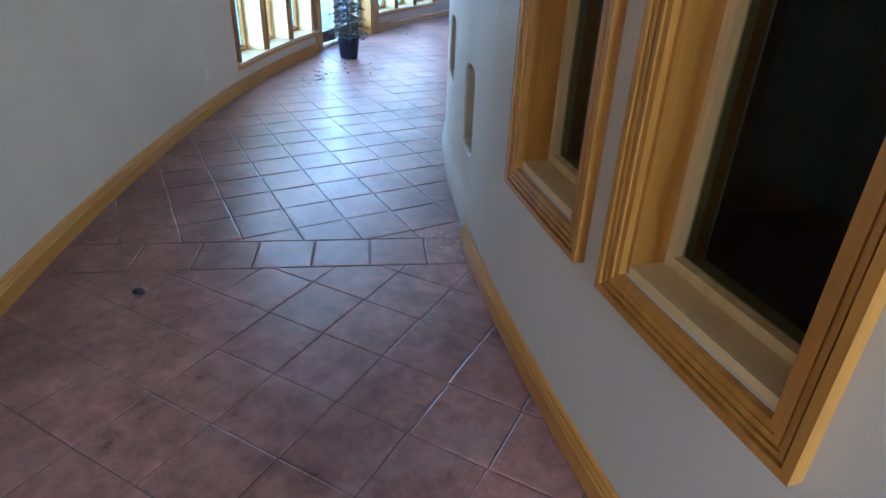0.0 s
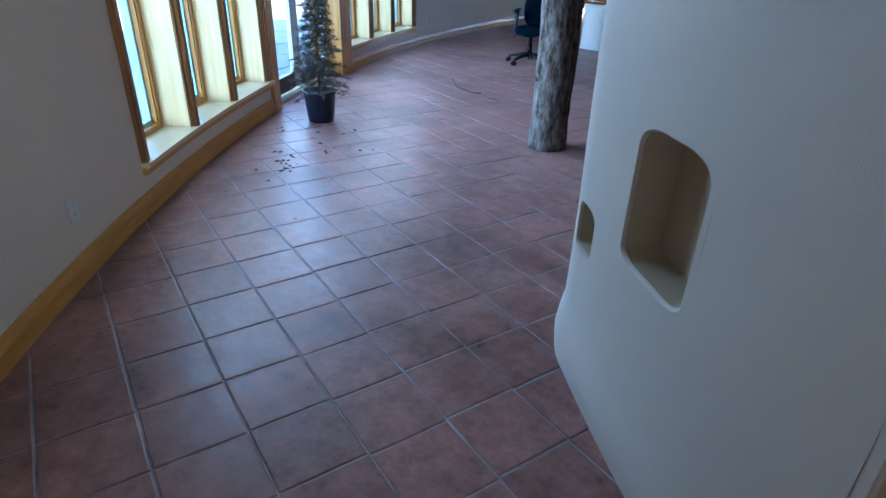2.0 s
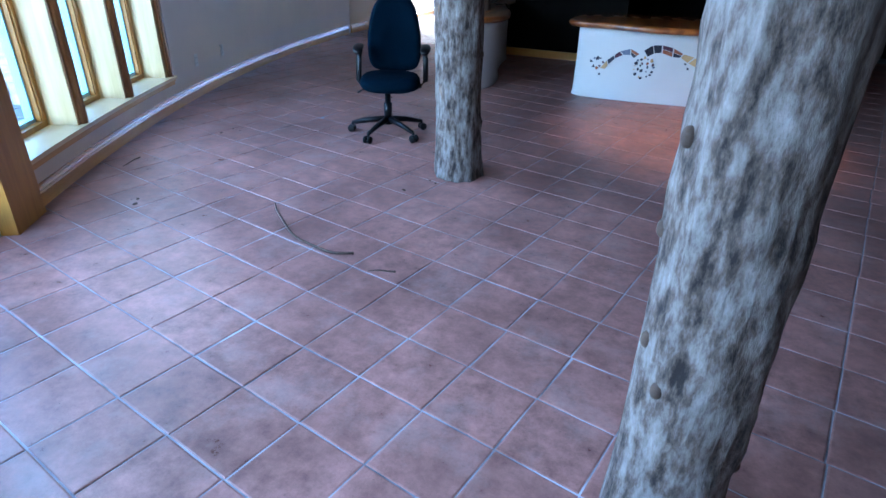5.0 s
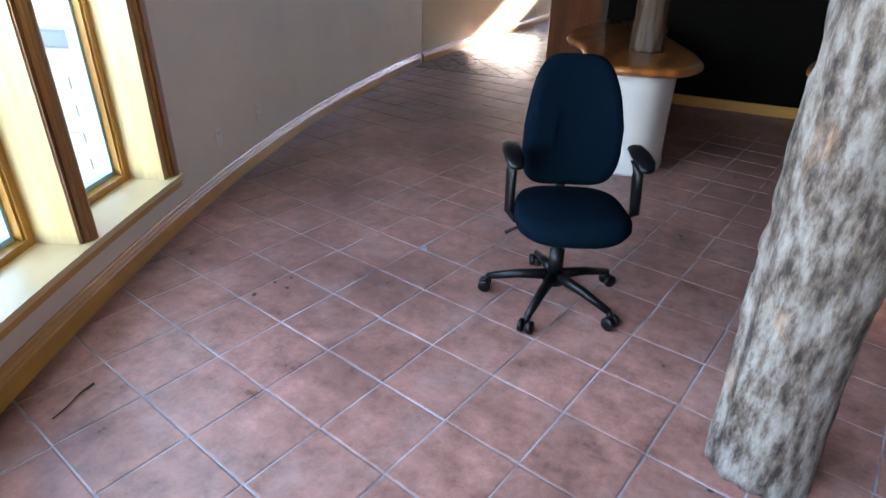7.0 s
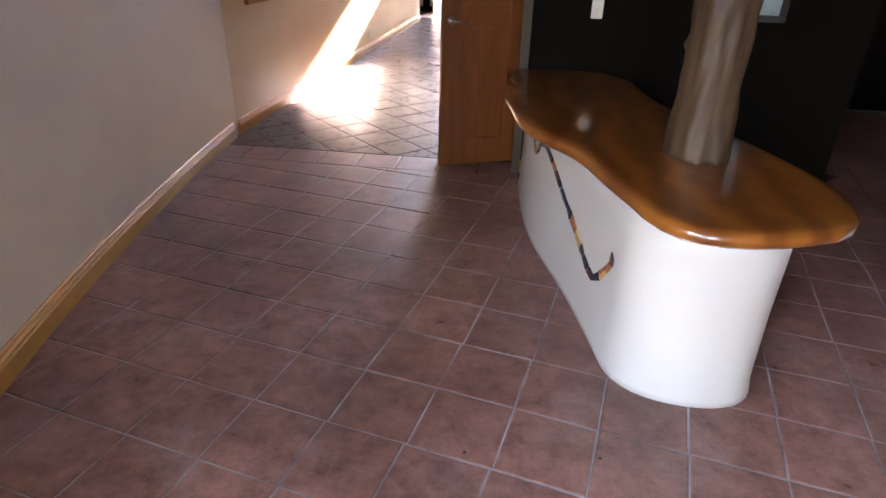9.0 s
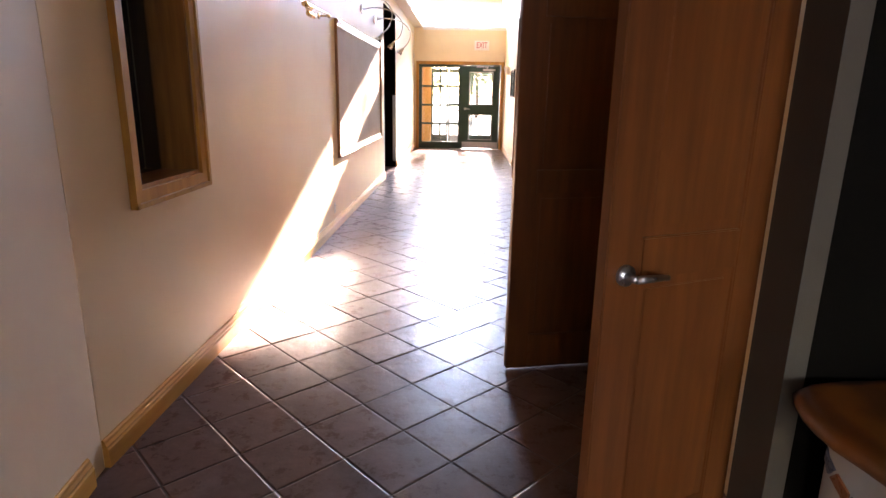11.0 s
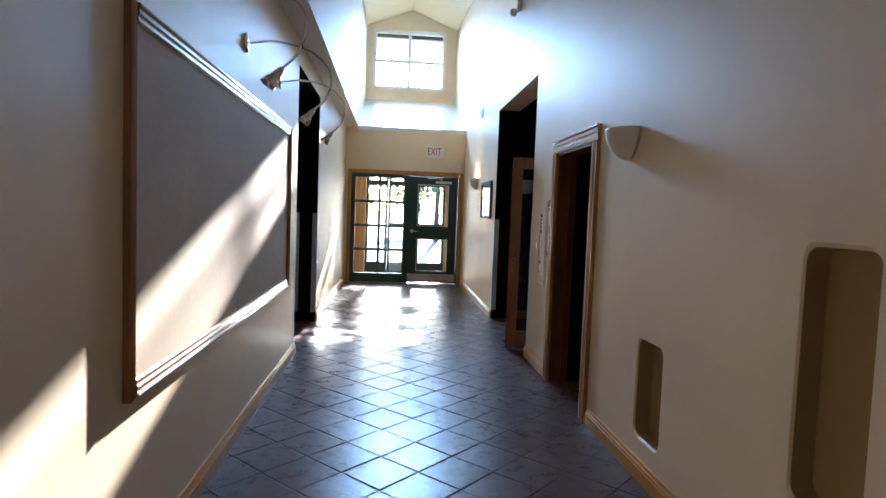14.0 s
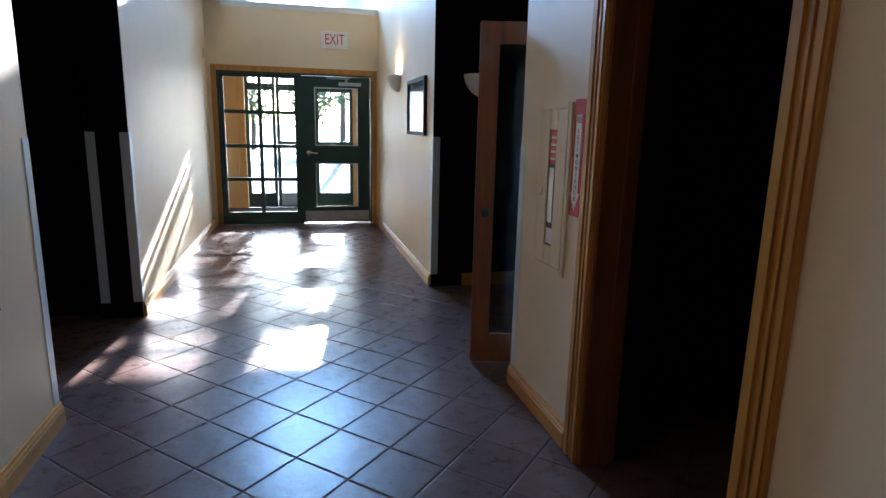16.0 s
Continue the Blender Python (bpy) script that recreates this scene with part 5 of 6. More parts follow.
main += ring_pts(Vector((6.14, -2.02, 0.41)), Vector((0.7, 0.7, 0)), 0.12, 18) + [Vector((5.67, -2.32, 0.2)), Vector((5.64, -2.33, 0.3)), Vector((5.66, -2.32, 0.27)), Vector((5.69, -2.31, 0.29)), Vector((4.58, -2.46, 0.25)), Vector((5.37, -2.4, 0.42)), Vector((5.42, -2.4, 0.38))]
mosaic_run(desk, [stick_to(db, p) for p in main], nf, 0.03, 5, dinv)

paper = thing("paper_sheet", (5.97, -2.1, 0.762), 20, "loose white paper lying on the desk slab", "paper")
bm = bmesh.new()
g = [[bm.verts.new((x, y, 0.003 + 0.012 * math.sin(x * 14) * math.cos(y * 9) + 0.01)) for x in np.linspace(-0.14, 0.14, 8)] for y in np.linspace(-0.1, 0.1, 6)]
for i in range(5):
    for j in range(7):
        bm.faces.new((g[i][j], g[i][j + 1], g[i + 1][j + 1], g[i + 1][j]))
bmesh.ops.solidify(bm, geom=bm.faces[:], thickness=0.0015)
part("sheet", bm, M_SIGNW, paper)


def log_post(at, r, z0, z1, seed, lean, label, mat=None):
    """A peeled log with ragged bark, cracks and knots."""
    d = thing("log_post", (at[0], at[1], z0), label=label, category="post", group="log posts")
    bm = bmesh.new()
    rings = []
    nz, na = 90, 44
    for j in range(nz + 1):
        z = z0 + (z1 - z0) * j / nz
        rg = []
        for i in range(na):
            a = 2 * math.pi * i / na
            p = Vector((math.cos(a) * 2.2 + seed, math.sin(a) * 2.2, z * 1.1))
            k = 1 + 0.05 * noise.noise(p)
            q = Vector((math.cos(a) * 9 + seed, math.sin(a) * 9, z * 5))
            ridge = noise.noise(q) * 0.011 + noise.noise(q * 2.3) * 0.006 + 0.013 * min(0.0, abs(noise.noise(Vector((math.cos(a) * 5 + seed, math.sin(a) * 5, z * 2.4)))) * 6 - 1)
            patch = noise.noise(Vector((math.cos(a) * 1.6 + seed * 3, math.sin(a) * 1.6, z * 1.4)))
            ridge = ridge + 0.008 if patch > -0.12 else ridge * 0.15
            flare = 0.012 * max(0, 1 - (z - z0) / 0.25)
            rr = r * k + ridge + flare
            bow = 0.02 * math.sin(z * 1.3 + seed)
            rg.append((rr * math.cos(a) + bow - 0.02 * math.sin(z0 * 1.3 + seed) + lean[0] * (z - z0), rr * math.sin(a) + lean[1] * (z - z0), z - z0))
        rings.append(rg)
    loft(bm, rings)
    part("log", bm, mat or M_BARK, d, "peeled brown wood" if mat else "weathered grey bark over tan wood", True)
    rng = random.Random(seed * 10)
    for _ in range(7):
        a, z = rng.uniform(0, 6.28), rng.uniform(0.2, min(2.4, z1 - z0 - 0.3))
        bow = 0.02 * math.sin((z + z0) * 1.3 + seed) - 0.02 * math.sin(z0 * 1.3 + seed)
        kb = bmesh.new()
        bmesh.ops.create_uvsphere(kb, u_segments=10, v_segments=7, radius=0.016)
        kb.transform(Matrix.Translation((r * math.cos(a) + bow + lean[0] * z, r * math.sin(a) + lean[1] * z, z)) @ Matrix.Diagonal((1, 1, 1.5, 1)))
        part("knot", kb, M_TWIG, d, "", True)
    return d


log_post((5.73, -7.607), 0.145, 0, ROOM_H, 1.0, (0, 0), "thick log post with flaking grey bark on the tiles")
log_post((4.15, -5.275), 0.148, 0, ROOM_H, 4.0, (-0.03, -0.014), "thick log post with grey bark beside the office chair")
log_post((3.12, -2.26), 0.105, 0.755, ROOM_H, 7.0, (0, 0), "slim peeled brown log post rising through the counter slab", M_LOGWOOD)


def office_chair():
    c = thing("office_chair", (3.258, -4.668, 0), 25, "dark navy fabric office chair on five black casters", "chair")
    base = bmesh.new()
    tube(base, [(0, 0, 0.09), (0, 0, 0.14)], [0.05, 0.042], 16)
    part("hub", base, M_PLASTIC, c, "", True)
    for k in range(5):
        a = radians(-118 + 72 * k)
        d = Vector((math.cos(a), math.sin(a), 0))
        leg = bmesh.new()
        tube(leg, [d * 0.03 + Vector((0, 0, 0.125)), d * 0.16 + Vector((0, 0, 0.11)), d * 0.305 + Vector((0, 0, 0.075))], [0.026, 0.022, 0.016], 10)
        lg = part("leg", leg, M_PLASTIC, c, "", True)
        wh = bmesh.new()
        side = Vector((-d.y, d.x, 0))
        for s in (-1, 1):
            m = d * 0.315 + Vector((0, 0, 0.03))
            tube(wh, [m + side * s * 0.008, m + side * s * 0.012, m + side * s * 0.028, m + side * s * 0.032], [0.024, 0.03, 0.03, 0.022], 16)
        tube(wh, [d * 0.305 + Vector((0, 0, 0.04)), d * 0.305 + Vector((0, 0, 0.08))], 0.012, 8)
        part("caster", wh, M_PLASTIC, lg, "twin-wheel black caster", True)
    col = bmesh.new()
    tube(col, [(0, 0, 0.13), (0, 0, 0.26), (0, 0, 0.262), (0, 0, 0.36)], [0.034, 0.034, 0.024, 0.024], 16)
    part("gas_column", col, M_PLASTIC, c, "", True)
    part("mechanism", boxes(((-0.09, -0.12, 0.36), (0.09, 0.14, 0.405)), bevel=0.012), M_PLASTIC, c)
    lv = bmesh.new()
    tube(lv, [(-0.06, -0.02, 0.38), (-0.2, -0.03, 0.37), (-0.24, -0.03, 0.345)], [0.006, 0.006, 0.01], 8)
    part("lever", lv, M_PLASTIC, c, "", True)

    seat = bmesh.new()
    rings = []
    n = 40
    for z, s in ((0.40, 0.86), (0.41, 0.95), (0.435, 1.0), (0.46, 0.99), (0.478, 0.94), (0.488, 0.82), (0.492, 0.5), (0.488, 0.15)):
        rg = []
        for i in range(n):
            a = 2 * math.pi * i / n
            ex = 0.62
            x = 0.028 + 0.238 * math.copysign(abs(math.cos(a)) ** ex, math.cos(a))
            y = 0.235 * math.copysign(abs(math.sin(a)) ** ex, math.sin(a))
            wf = 1 + 0.06 * (-y / 0.235)
            zz = z - 0.03 * max(0, (-y * s - 0.14) / 0.1) ** 2
            rg.append((x * s * wf, y * s - 0.02, zz))
        rings.append(rg)
    loft(seat, rings)
    part("seat", seat, M_FABRIC, c, "padded navy fabric seat", True)
    back = bmesh.new()
    rings = []
    for t, s in ((-0.055, 0.8), (-0.05, 0.93), (-0.025, 1.0), (0.0, 0.985), (0.018, 0.93), (0.026, 0.8), (0.024, 0.4)):
        rg = []
        for i in range(56):
            a = 2 * math.pi * i / 56
            ex = 0.4
            u = math.copysign(abs(math.cos(a)) ** ex, math.cos(a))
            v = math.copysign(abs(math.sin(a)) ** ex, math.sin(a))
            h = 0.285 * v * s
            half = 0.222 - 0.05 * max(0, v + 0.2) ** 1.5 - 0.012 * max(0, -v) ** 2
            bend = 0.05 * (v * s) ** 2 * -0.5 + 0.02 * math.cos(v * 2.2)
            hollow = -0.02 * (u * s) ** 2
            rg.append((half * u * s + 0.047, 0.2 - t + (h + 0.31) * 0.15 - bend + hollow, 0.752 + h))
        rings.append(rg)
    loft(back, rings)
    part("backrest", back, M_FABRIC, c, "tall tapered navy fabric backrest", True)
    bar = bmesh.new()
    tube(bar, [(0, 0.1, 0.385), (0, 0.25, 0.39), (0.03, 0.29, 0.45), (0.05, 0.3, 0.62)], [0.024, 0.024, 0.022, 0.02], 10)
    part("back_bar", bar, M_PLASTIC, c, "", True)
    for s in (-1, 1):
        arm = bmesh.new()
        tube(arm, [(s * 0.1 + 0.03, 0.0, 0.395), (s * 0.235 + 0.034, 0.0, 0.4), (s * 0.268 + 0.038, 0.0, 0.44), (s * 0.266 + 0.038, 0.04, 0.6), (s * 0.26 + 0.038, 0.06, 0.66)], [0.018, 0.02, 0.022, 0.024, 0.028], 10)
        ar = part("armrest", arm, M_PLASTIC, c, "black plastic arm bracket", True)
        pad = bmesh.new()
        rings = []
        for y, rw, rz in ((-0.16, 0.012, 0.008), (-0.15, 0.03, 0.016), (-0.1, 0.04, 0.02), (0.0, 0.042, 0.02), (0.08, 0.036, 0.018), (0.105, 0.015, 0.01)):
            rings.append([(s * 0.268 + 0.038 + rw * math.cos(2 * math.pi * i / 14) - s * 0.1 * max(0, -y - 0.06), y + 0.06, 0.685 + rz * math.sin(2 * math.pi * i / 14) - 0.25 * max(0, -y - 0.09)) for i in range(14)])
        loft(pad, rings)
        part("arm_pad", pad, M_PLASTIC, ar, "rounded black arm pad", True)


office_chair()


def potted_tree():
    t = thing("potted_tree", (3.90, -8.575, 0), label="dusty conical artificial evergreen in a navy plastic pot", category="plant")
    bm = bmesh.new()
    lathe(bm, [(0.1, 0.0), (0.112, 0.004), (0.122, 0.06), (0.142, 0.25), (0.15, 0.255), (0.152, 0.275), (0.143, 0.277), (0.138, 0.262), (0.135, 0.24)], 32)
    pot = part("pot", bm, M_POT, t, "navy plastic nursery pot", True)
    part("soil", fresh(lathe, [(0.137, 0.225), (0.137, 0.236), (0.06, 0.246), (0.01, 0.248)], 24), M_SOIL, t)
    tr = bmesh.new()
    tube(tr, [(0, 0, 0.23), (0.006, 0.004, 0.6), (-0.004, 0.002, 1.32)], [0.016, 0.012, 0.004], 8)
    part("trunk", tr, M_TWIG, t, "", True)
    rng = random.Random(11)
    vs, fs = [], []
    tv, tf = bmesh.new(), None
    for k in range(230):
        f = (k + rng.random()) / 230
        z = 0.3 + 1.0 * f ** 0.92
        reach = (0.275 - 0.225 * f) * rng.uniform(0.6, 1.12) + (0.03 if f < 0.12 else 0)
        a = k * 2.399 + rng.uniform(-0.3, 0.3)
        d = Vector((math.cos(a), math.sin(a), rng.uniform(-0.1, 0.35))).normalized()
        o = Vector((0, 0, z))
        tip = o + d * reach + Vector((0, 0, -0.05 * reach / 0.2))
        tube(tv, [o, o + d * reach * 0.5, tip], [0.003, 0.0024, 0.001], 4, False)
        n = int(26 + reach * 140)
        for i in range(n):
            s = 0.2 + 0.82 * (i + rng.random()) / n
            p = o.lerp(tip, min(1, s))
            w = Vector((rng.gauss(0, 1), rng.gauss(0, 1), rng.gauss(0, 0.8))).normalized()
            w = (w + d * 0.7).normalized()
            ln = rng.uniform(0.022, 0.05)
            side = w.cross(Vector((rng.gauss(0, 1), rng.gauss(0, 1), rng.gauss(0, 1)))).normalized() * rng.uniform(0.0016, 0.0032)
            b = len(vs)
            vs += [tuple(p - side), tuple(p + side), tuple(p + w * ln * 0.7 + side * 0.8), tuple(p + w * ln), tuple(p + w * ln * 0.7 - side * 0.8)]
            fs.append((b, b + 1, b + 2, b + 3, b + 4))
    part("branch", tv, M_TWIG, t)
    me = bpy.data.meshes.new("crown")
    me.from_pydata(vs, [], fs)
    me.materials.append(M_NEEDLE)
    crown = new("crown", me)
    crown.parent = t
    tagged(crown, "grey-green needles faded with dust")


potted_tree()


def wall_plate(name, at, rz, label, cat, kindof):
    """A small cover plate facing its own +x."""
    p = thing(name, at, rz, label, cat)
    part("plate", boxes(((0.0005, -0.036, -0.058), (0.006, 0.036, 0.058)), bevel=0.002), M_PLATE, p)
    if kindof == "socket":
        for z in (-0.024, 0.024):
            s = part("socket", boxes(((0.006, -0.016, z - 0.014), (0.009, 0.016, z + 0.014)), bevel=0.001), M_PLATE, p)
            part("slot", boxes(((0.0085, -0.008, z - 0.004), (0.0095, -0.006, z + 0.006)), ((0.0085, 0.006, z - 0.004), (0.0095, 0.008, z + 0.006))), M_BLACK, s)
    else:
        part("toggle", boxes(((0.006, -0.006, -0.012), (0.018, 0.006, 0.006)), bevel=0.002), M_PLATE, p)


for a in (199.84, 197.68, 228.92):
    q = ring(a, R_OUT)
    wall_plate("wall_outlet", (q.x, q.y, 0.335), a - 180, "ivory outlet plate on the curved wall", "outlet", "socket")
wall_plate("wall_outlet", (0, 4.41, 0.25), 0, "ivory outlet plate low on the cream wall", "outlet", "socket")
wall_plate("light_switch", (2.83, -0.5, 1.14), -90, "white switch plate on the dark wall", "switch", "toggle")

pic = thing("picture_frame", (3.69, -0.5, 1.4), 0, "dark-framed pale blue picture on the olive wall", "picture")
part("frame", boxes(((-0.28, -0.03, -0.3), (-0.24, -0.0005, 0.3)), ((0.24, -0.03, -0.3), (0.28, -0.0005, 0.3)), ((-0.24, -0.03, -0.3), (0.24, -0.0005, -0.26)), ((-0.24, -0.03, 0.26), (0.24, -0.0005, 0.3)), bevel=0.004), M_BLACK, pic)
part("print", boxes(((-0.245, -0.012, -0.265), (0.245, -0.002, 0.265))), M_BLUEGREY, pic)


def stick(name, pts, r, label):
    d = thing(name, (pts[0][0], pts[0][1], 0), label=label, category="branch")
    bm = bmesh.new()
    line = smooth_line([(x, y, z) for x, y, z in pts], 6)
    rr = [r * (0.55 + 0.6 * i / len(line) + 0.15 * noise.noise(p * 20)) for i, p in enumerate(line)]
    tube(bm, [p + Vector((0, 0, rr[i])) for i, p in enumerate(line)], rr, 7)
    bm.transform(d.matrix_world.inverted())
    part("twig", bm, M_TWIG, d, "", True)


stick("dry_branch", [(3.34, -6.274, 0.0), (3.44, -6.38, 0.012), (3.542, -6.464, 0.01), (3.706, -6.584, 0.004), (3.886, -6.649, 0.008), (4.008, -6.66, 0.002), (4.111, -6.616, 0)], 0.007, "thin curved dry branch lying on the tiles")
stick("dry_branch", [(4.266, -6.736, 0), (4.32, -6.71, 0.004), (4.36, -6.70, 0.002), (4.397, -6.685, 0)], 0.005, "short dry twig lying on the tiles")

stick("dry_branch", [(2.0, -6.23, 0), (1.995, -6.17, 0.006), (1.97, -6.11, 0.004), (1.96, -6.05, 0)], 0.004, "small dark twig near the window wall")

rng = random.Random(21)


def crumbs(name, spots, label, mat, size):
    """Dry crumbled scraps on the floor, too many to count."""
    bm = bmesh.new()
    for x, y, n, spread in spots:
        for _ in range(n):
            px, py = x + rng.gauss(0, spread), y + rng.gauss(0, spread)
            s = size * rng.uniform(0.3, 1.3)
            a = rng.uniform(0, 6.28)
            k = rng.randint(4, 6)
            pts = [(px + s * rng.uniform(0.5, 1) * math.cos(a + 6.283 * i / k), py + s * rng.uniform(0.4, 1) * math.sin(a + 6.283 * i / k)) for i in range(k)]
            loft(bm, [[(u, v, 0.0) for u, v in pts], [(px + (u - px) * 0.8, py + (v - py) * 0.8, s * rng.uniform(0.15, 0.4)) for u, v in pts]])
    return tagged(mesh_ob(name, bm, mat), label, "litter", kind="stuff")


crumbs("leaf_litter", [(4.644, -9.439, 5, 0.03), (4.678, -9.074, 4, 0.03), (4.622, -9.314, 3, 0.02), (4.803, -9.535, 12, 0.06), (4.419, -9.39, 4, 0.05), (4.6, -9.0, 7, 0.25), (4.2, -8.9, 6, 0.2), (4.75, -9.6, 4, 0.12)], "dry leaf crumbs scattered by the potted tree", M_SOIL, 0.018)
crumbs("leaf_scraps", [(2.55, -6.62, 3, 0.03), (3.95, -5.72, 2, 0.02), (4.02, -5.5, 2, 0.03), (2.0, -5.2, 4, 0.1), (2.4, -3.4, 3, 0.2)], "pale dry leaf scraps on the tiles", M_TWIG, 0.016)
crumbs("floor_grit", [(2.6, -4.2, 16, 1.2), (4.5, -7.5, 26, 1.2), (1.3, 3.4, 14, 1.0), (1.5, 6, 14, 1.0), (6.6, -9.4, 16, 0.8), (2.63, -2.9, 1, 0.01)], "scattered dark grit on the tiles", M_SOIL, 0.005)
crumbs("plaster_dust", [(8.64, -10.95, 8, 0.03), (8.72, -10.9, 16, 0.06), (8.69, -10.83, 8, 0.03)], "white plaster crumbs where the baseboard ends", M_SIGNW, 0.006)

dr = thing("dirt_clump", (8.278, -12.411, 0), label="black clump of debris on the hall tiles", category="debris")
bm = bmesh.new()
bmesh.ops.create_icosphere(bm, subdivisions=3, radius=0.03)
for v in bm.verts:
    v.co *= 1 + 0.35 * noise.noise(v.co * 60)
bm.transform(Matrix.Translation((0, 0, 0.01)) @ Matrix.Diagonal((1.1, 0.8, 0.35, 1)))
part("clump", bm, M_BLACK, dr, "", True)

dl = thing("downlight", (5.75, -3.45, ROOM_H), label="recessed warm ceiling downlight before the desk", category="lamp")
part("trim_ring", fresh(lathe, [(0.055, -0.001), (0.085, -0.001), (0.085, -0.012), (0.07, -0.014), (0.055, -0.004)], 24), M_WHITE, dl, "", True)


# ---- things: corridor ----
def display_board():
    b = thing("display_board", (0, 6.38, 1.53), label="large tan display board in a varnished moulded frame", category="board")
    w, h, f = 1.73, 0.75, 0.075
    part("panel", boxes(((0.001, -w + 0.05, -h + 0.05), (0.012, w - 0.05, h - 0.05))), M_BOARD, b)
    for nm, y0, y1, z0, z1 in (("frame_side", -w, -w + f, -h, h), ("frame_side", w - f, w, -h, h), ("frame_rail", -w + f, w - f, -h, -h + f), ("frame_rail", -w + f, w - f, h - f, h)):
        bm = bmesh.new()
        if nm == "frame_side":
            out = -1 if y0 < 0 else 1
            e = y0 if out < 0 else y1
            prof = [(0.001, 0), (0.028, 0), (0.032, 0.012), (0.024, 0.022), (0.027, 0.04), (0.02, 0.05), (0.022, 0.066), (0.015, f), (0.001, f)]
            loft(bm, [[(o, e - out * d, z0) for o, d in prof], [(o, e - out * d, z1) for o, d in prof]])
        else:
            out = -1 if z0 < 0 else 1
            e = z0 if out < 0 else z1
            prof = [(0.001, 0), (0.028, 0), (0.032, 0.012), (0.024, 0.022), (0.027, 0.04), (0.02, 0.05), (0.022, 0.066), (0.015, f), (0.001, f)]
            loft(bm, [[(o, y0 + 0.001, e - out * d) for o, d in prof], [(o, y1 - 0.001, e - out * d) for o, d in prof]])
        part(nm, bm, M_BROWN, b, "varnished moulded rail")


display_board()


def gooseneck(y, tag):
    g = thing("gooseneck_lamp", (0, y, 2.6), label="chrome gooseneck picture light over the display board", category="lamp", group="picture lights")
    bm = bmesh.new()
    rings = [[(x, r * math.cos(2 * math.pi * i / 24), r * math.sin(2 * math.pi * i / 24)) for i in range(24)] for x, r in ((0.001, 0.062), (0.01, 0.062), (0.016, 0.05), (0.018, 0.01))]
    loft(bm, rings)
    part("wall_plate", bm, M_CHROME, g, "round chrome wall plate", True)
    arm = smooth_line([(0.015, 0, 0), (0.2, 0.0, 0.02), (0.42, 0.0, -0.03), (0.55, 0, -0.16), (0.53, 0, -0.32), (0.44, 0, -0.42)], 7)
    part("arm", fresh(tube, arm, 0.0075, 8), M_CHROME, g, "bent chrome arm", True)
    hd = bmesh.new()
    a, d = Vector((0.45, 0, -0.41)), Vector((-0.62, 0, -0.78)).normalized()
    tube(hd, [a, a + d * 0.02, a + d * 0.06, a + d * 0.062, a + d * 0.11], [0.012, 0.02, 0.022, 0.028, 0.042], 16)
    head = part("head", hd, M_CHROME, g, "small chrome spot head", True)
    part("bulb", fresh(tube, [a + d * 0.1, a + d * 0.114], [0.036, 0.03], 16), M_SCONCE, head)


for k, y in enumerate((5.26, 6.42, 7.58)):
    gooseneck(y, k)


def track_light():
    t = thing("track_light", (0, 2.9, 2.2), label="thin metal rail with brass spot clamps on the cream wall", category="lamp")
    part("rail", fresh(tube, [(0.1, -1.05, 0.0), (0.1, 1.05, 0.03)], 0.008, 8), M_CHROME, t, "thin bright rail", True)
    for y in (-1.05, 1.05):
        bm = bmesh.new()
        tube(bm, [(0.001, y, 0.014 * y), (0.012, y, 0.014 * y)], 0.03, 16)
        tube(bm, [(0.01, y, 0.014 * y), (0.1, y, 0.014 * y)], 0.008, 8)
        tube(bm, [(0.1, y - 0.02, 0.014 * y), (0.1, y + 0.03, 0.014 * y)], 0.018, 10)
        part("bracket", bm, M_BRASS, t, "brass end bracket", True)
    bm = bmesh.new()
    tube(bm, [(0.001, -1.16, 0.06), (0.014, -1.16, 0.06)], 0.036, 16)
    part("wall_plate", bm, M_CHROME, t, "", True)
    for y in (0.2, 0.28, 0.36):
        bm = bmesh.new()
        tube(bm, [(0.1, y - 0.03, 0.005), (0.1, y + 0.03, 0.006)], 0.026, 12)
        tube(bm, [(0.1, y, -0.02), (0.12, y + 0.01, -0.06)], 0.006, 8)
        tube(bm, [(0.12, y - 0.018, -0.065), (0.12, y + 0.03, -0.07)], [0.016, 0.022], 12)
        part("spot_clamp", bm, M_BRASS, t, "brass clamp with small spot", True)


track_light()


def sconce(at, rz, label, lit=False):
    s = thing("wall_sconce", at, rz, label, "lamp", "half-bowl sconces")
    bm = bmesh.new()
    rings = []
    for z, r in ((0.0, 0.165), (-0.01, 0.168), (-0.05, 0.162), (-0.1, 0.142), (-0.15, 0.105), (-0.185, 0.06), (-0.2, 0.02)):
        rings.append([(0.0005 + max(0, r * 0.95 * math.sin(math.pi * i / 20)), r * math.cos(math.pi * i / 20), z) for i in range(21)])
    inner = []
    for z, r in ((-0.185, 0.02), (-0.16, 0.08), (-0.1, 0.125), (-0.04, 0.148), (0.0, 0.152)):
        inner.append([(0.0005 + max(0, r * 0.95 * math.sin(math.pi * i / 20)), r * math.cos(math.pi * i / 20), z) for i in range(21)])
    loft(bm, list(reversed(rings)) + list(reversed(inner)), True, False)
    part("bowl", bm, M_SCONCE, s, "plain white half-bowl", True)
    bb = bmesh.new()
    bmesh.ops.create_uvsphere(bb, u_segments=12, v_segments=8, radius=0.028)
    bb.transform(Matrix.Translation((0.07, 0, -0.05)))
    part("bulb", bb, glow("warm_bulb", (1.0, 0.72, 0.35), 60.0) if lit else M_SCONCE, s, "", True)


sconce((RIGHT, 6.1, 2.12), 180, "white half-bowl wall sconce beside the pine doorway")
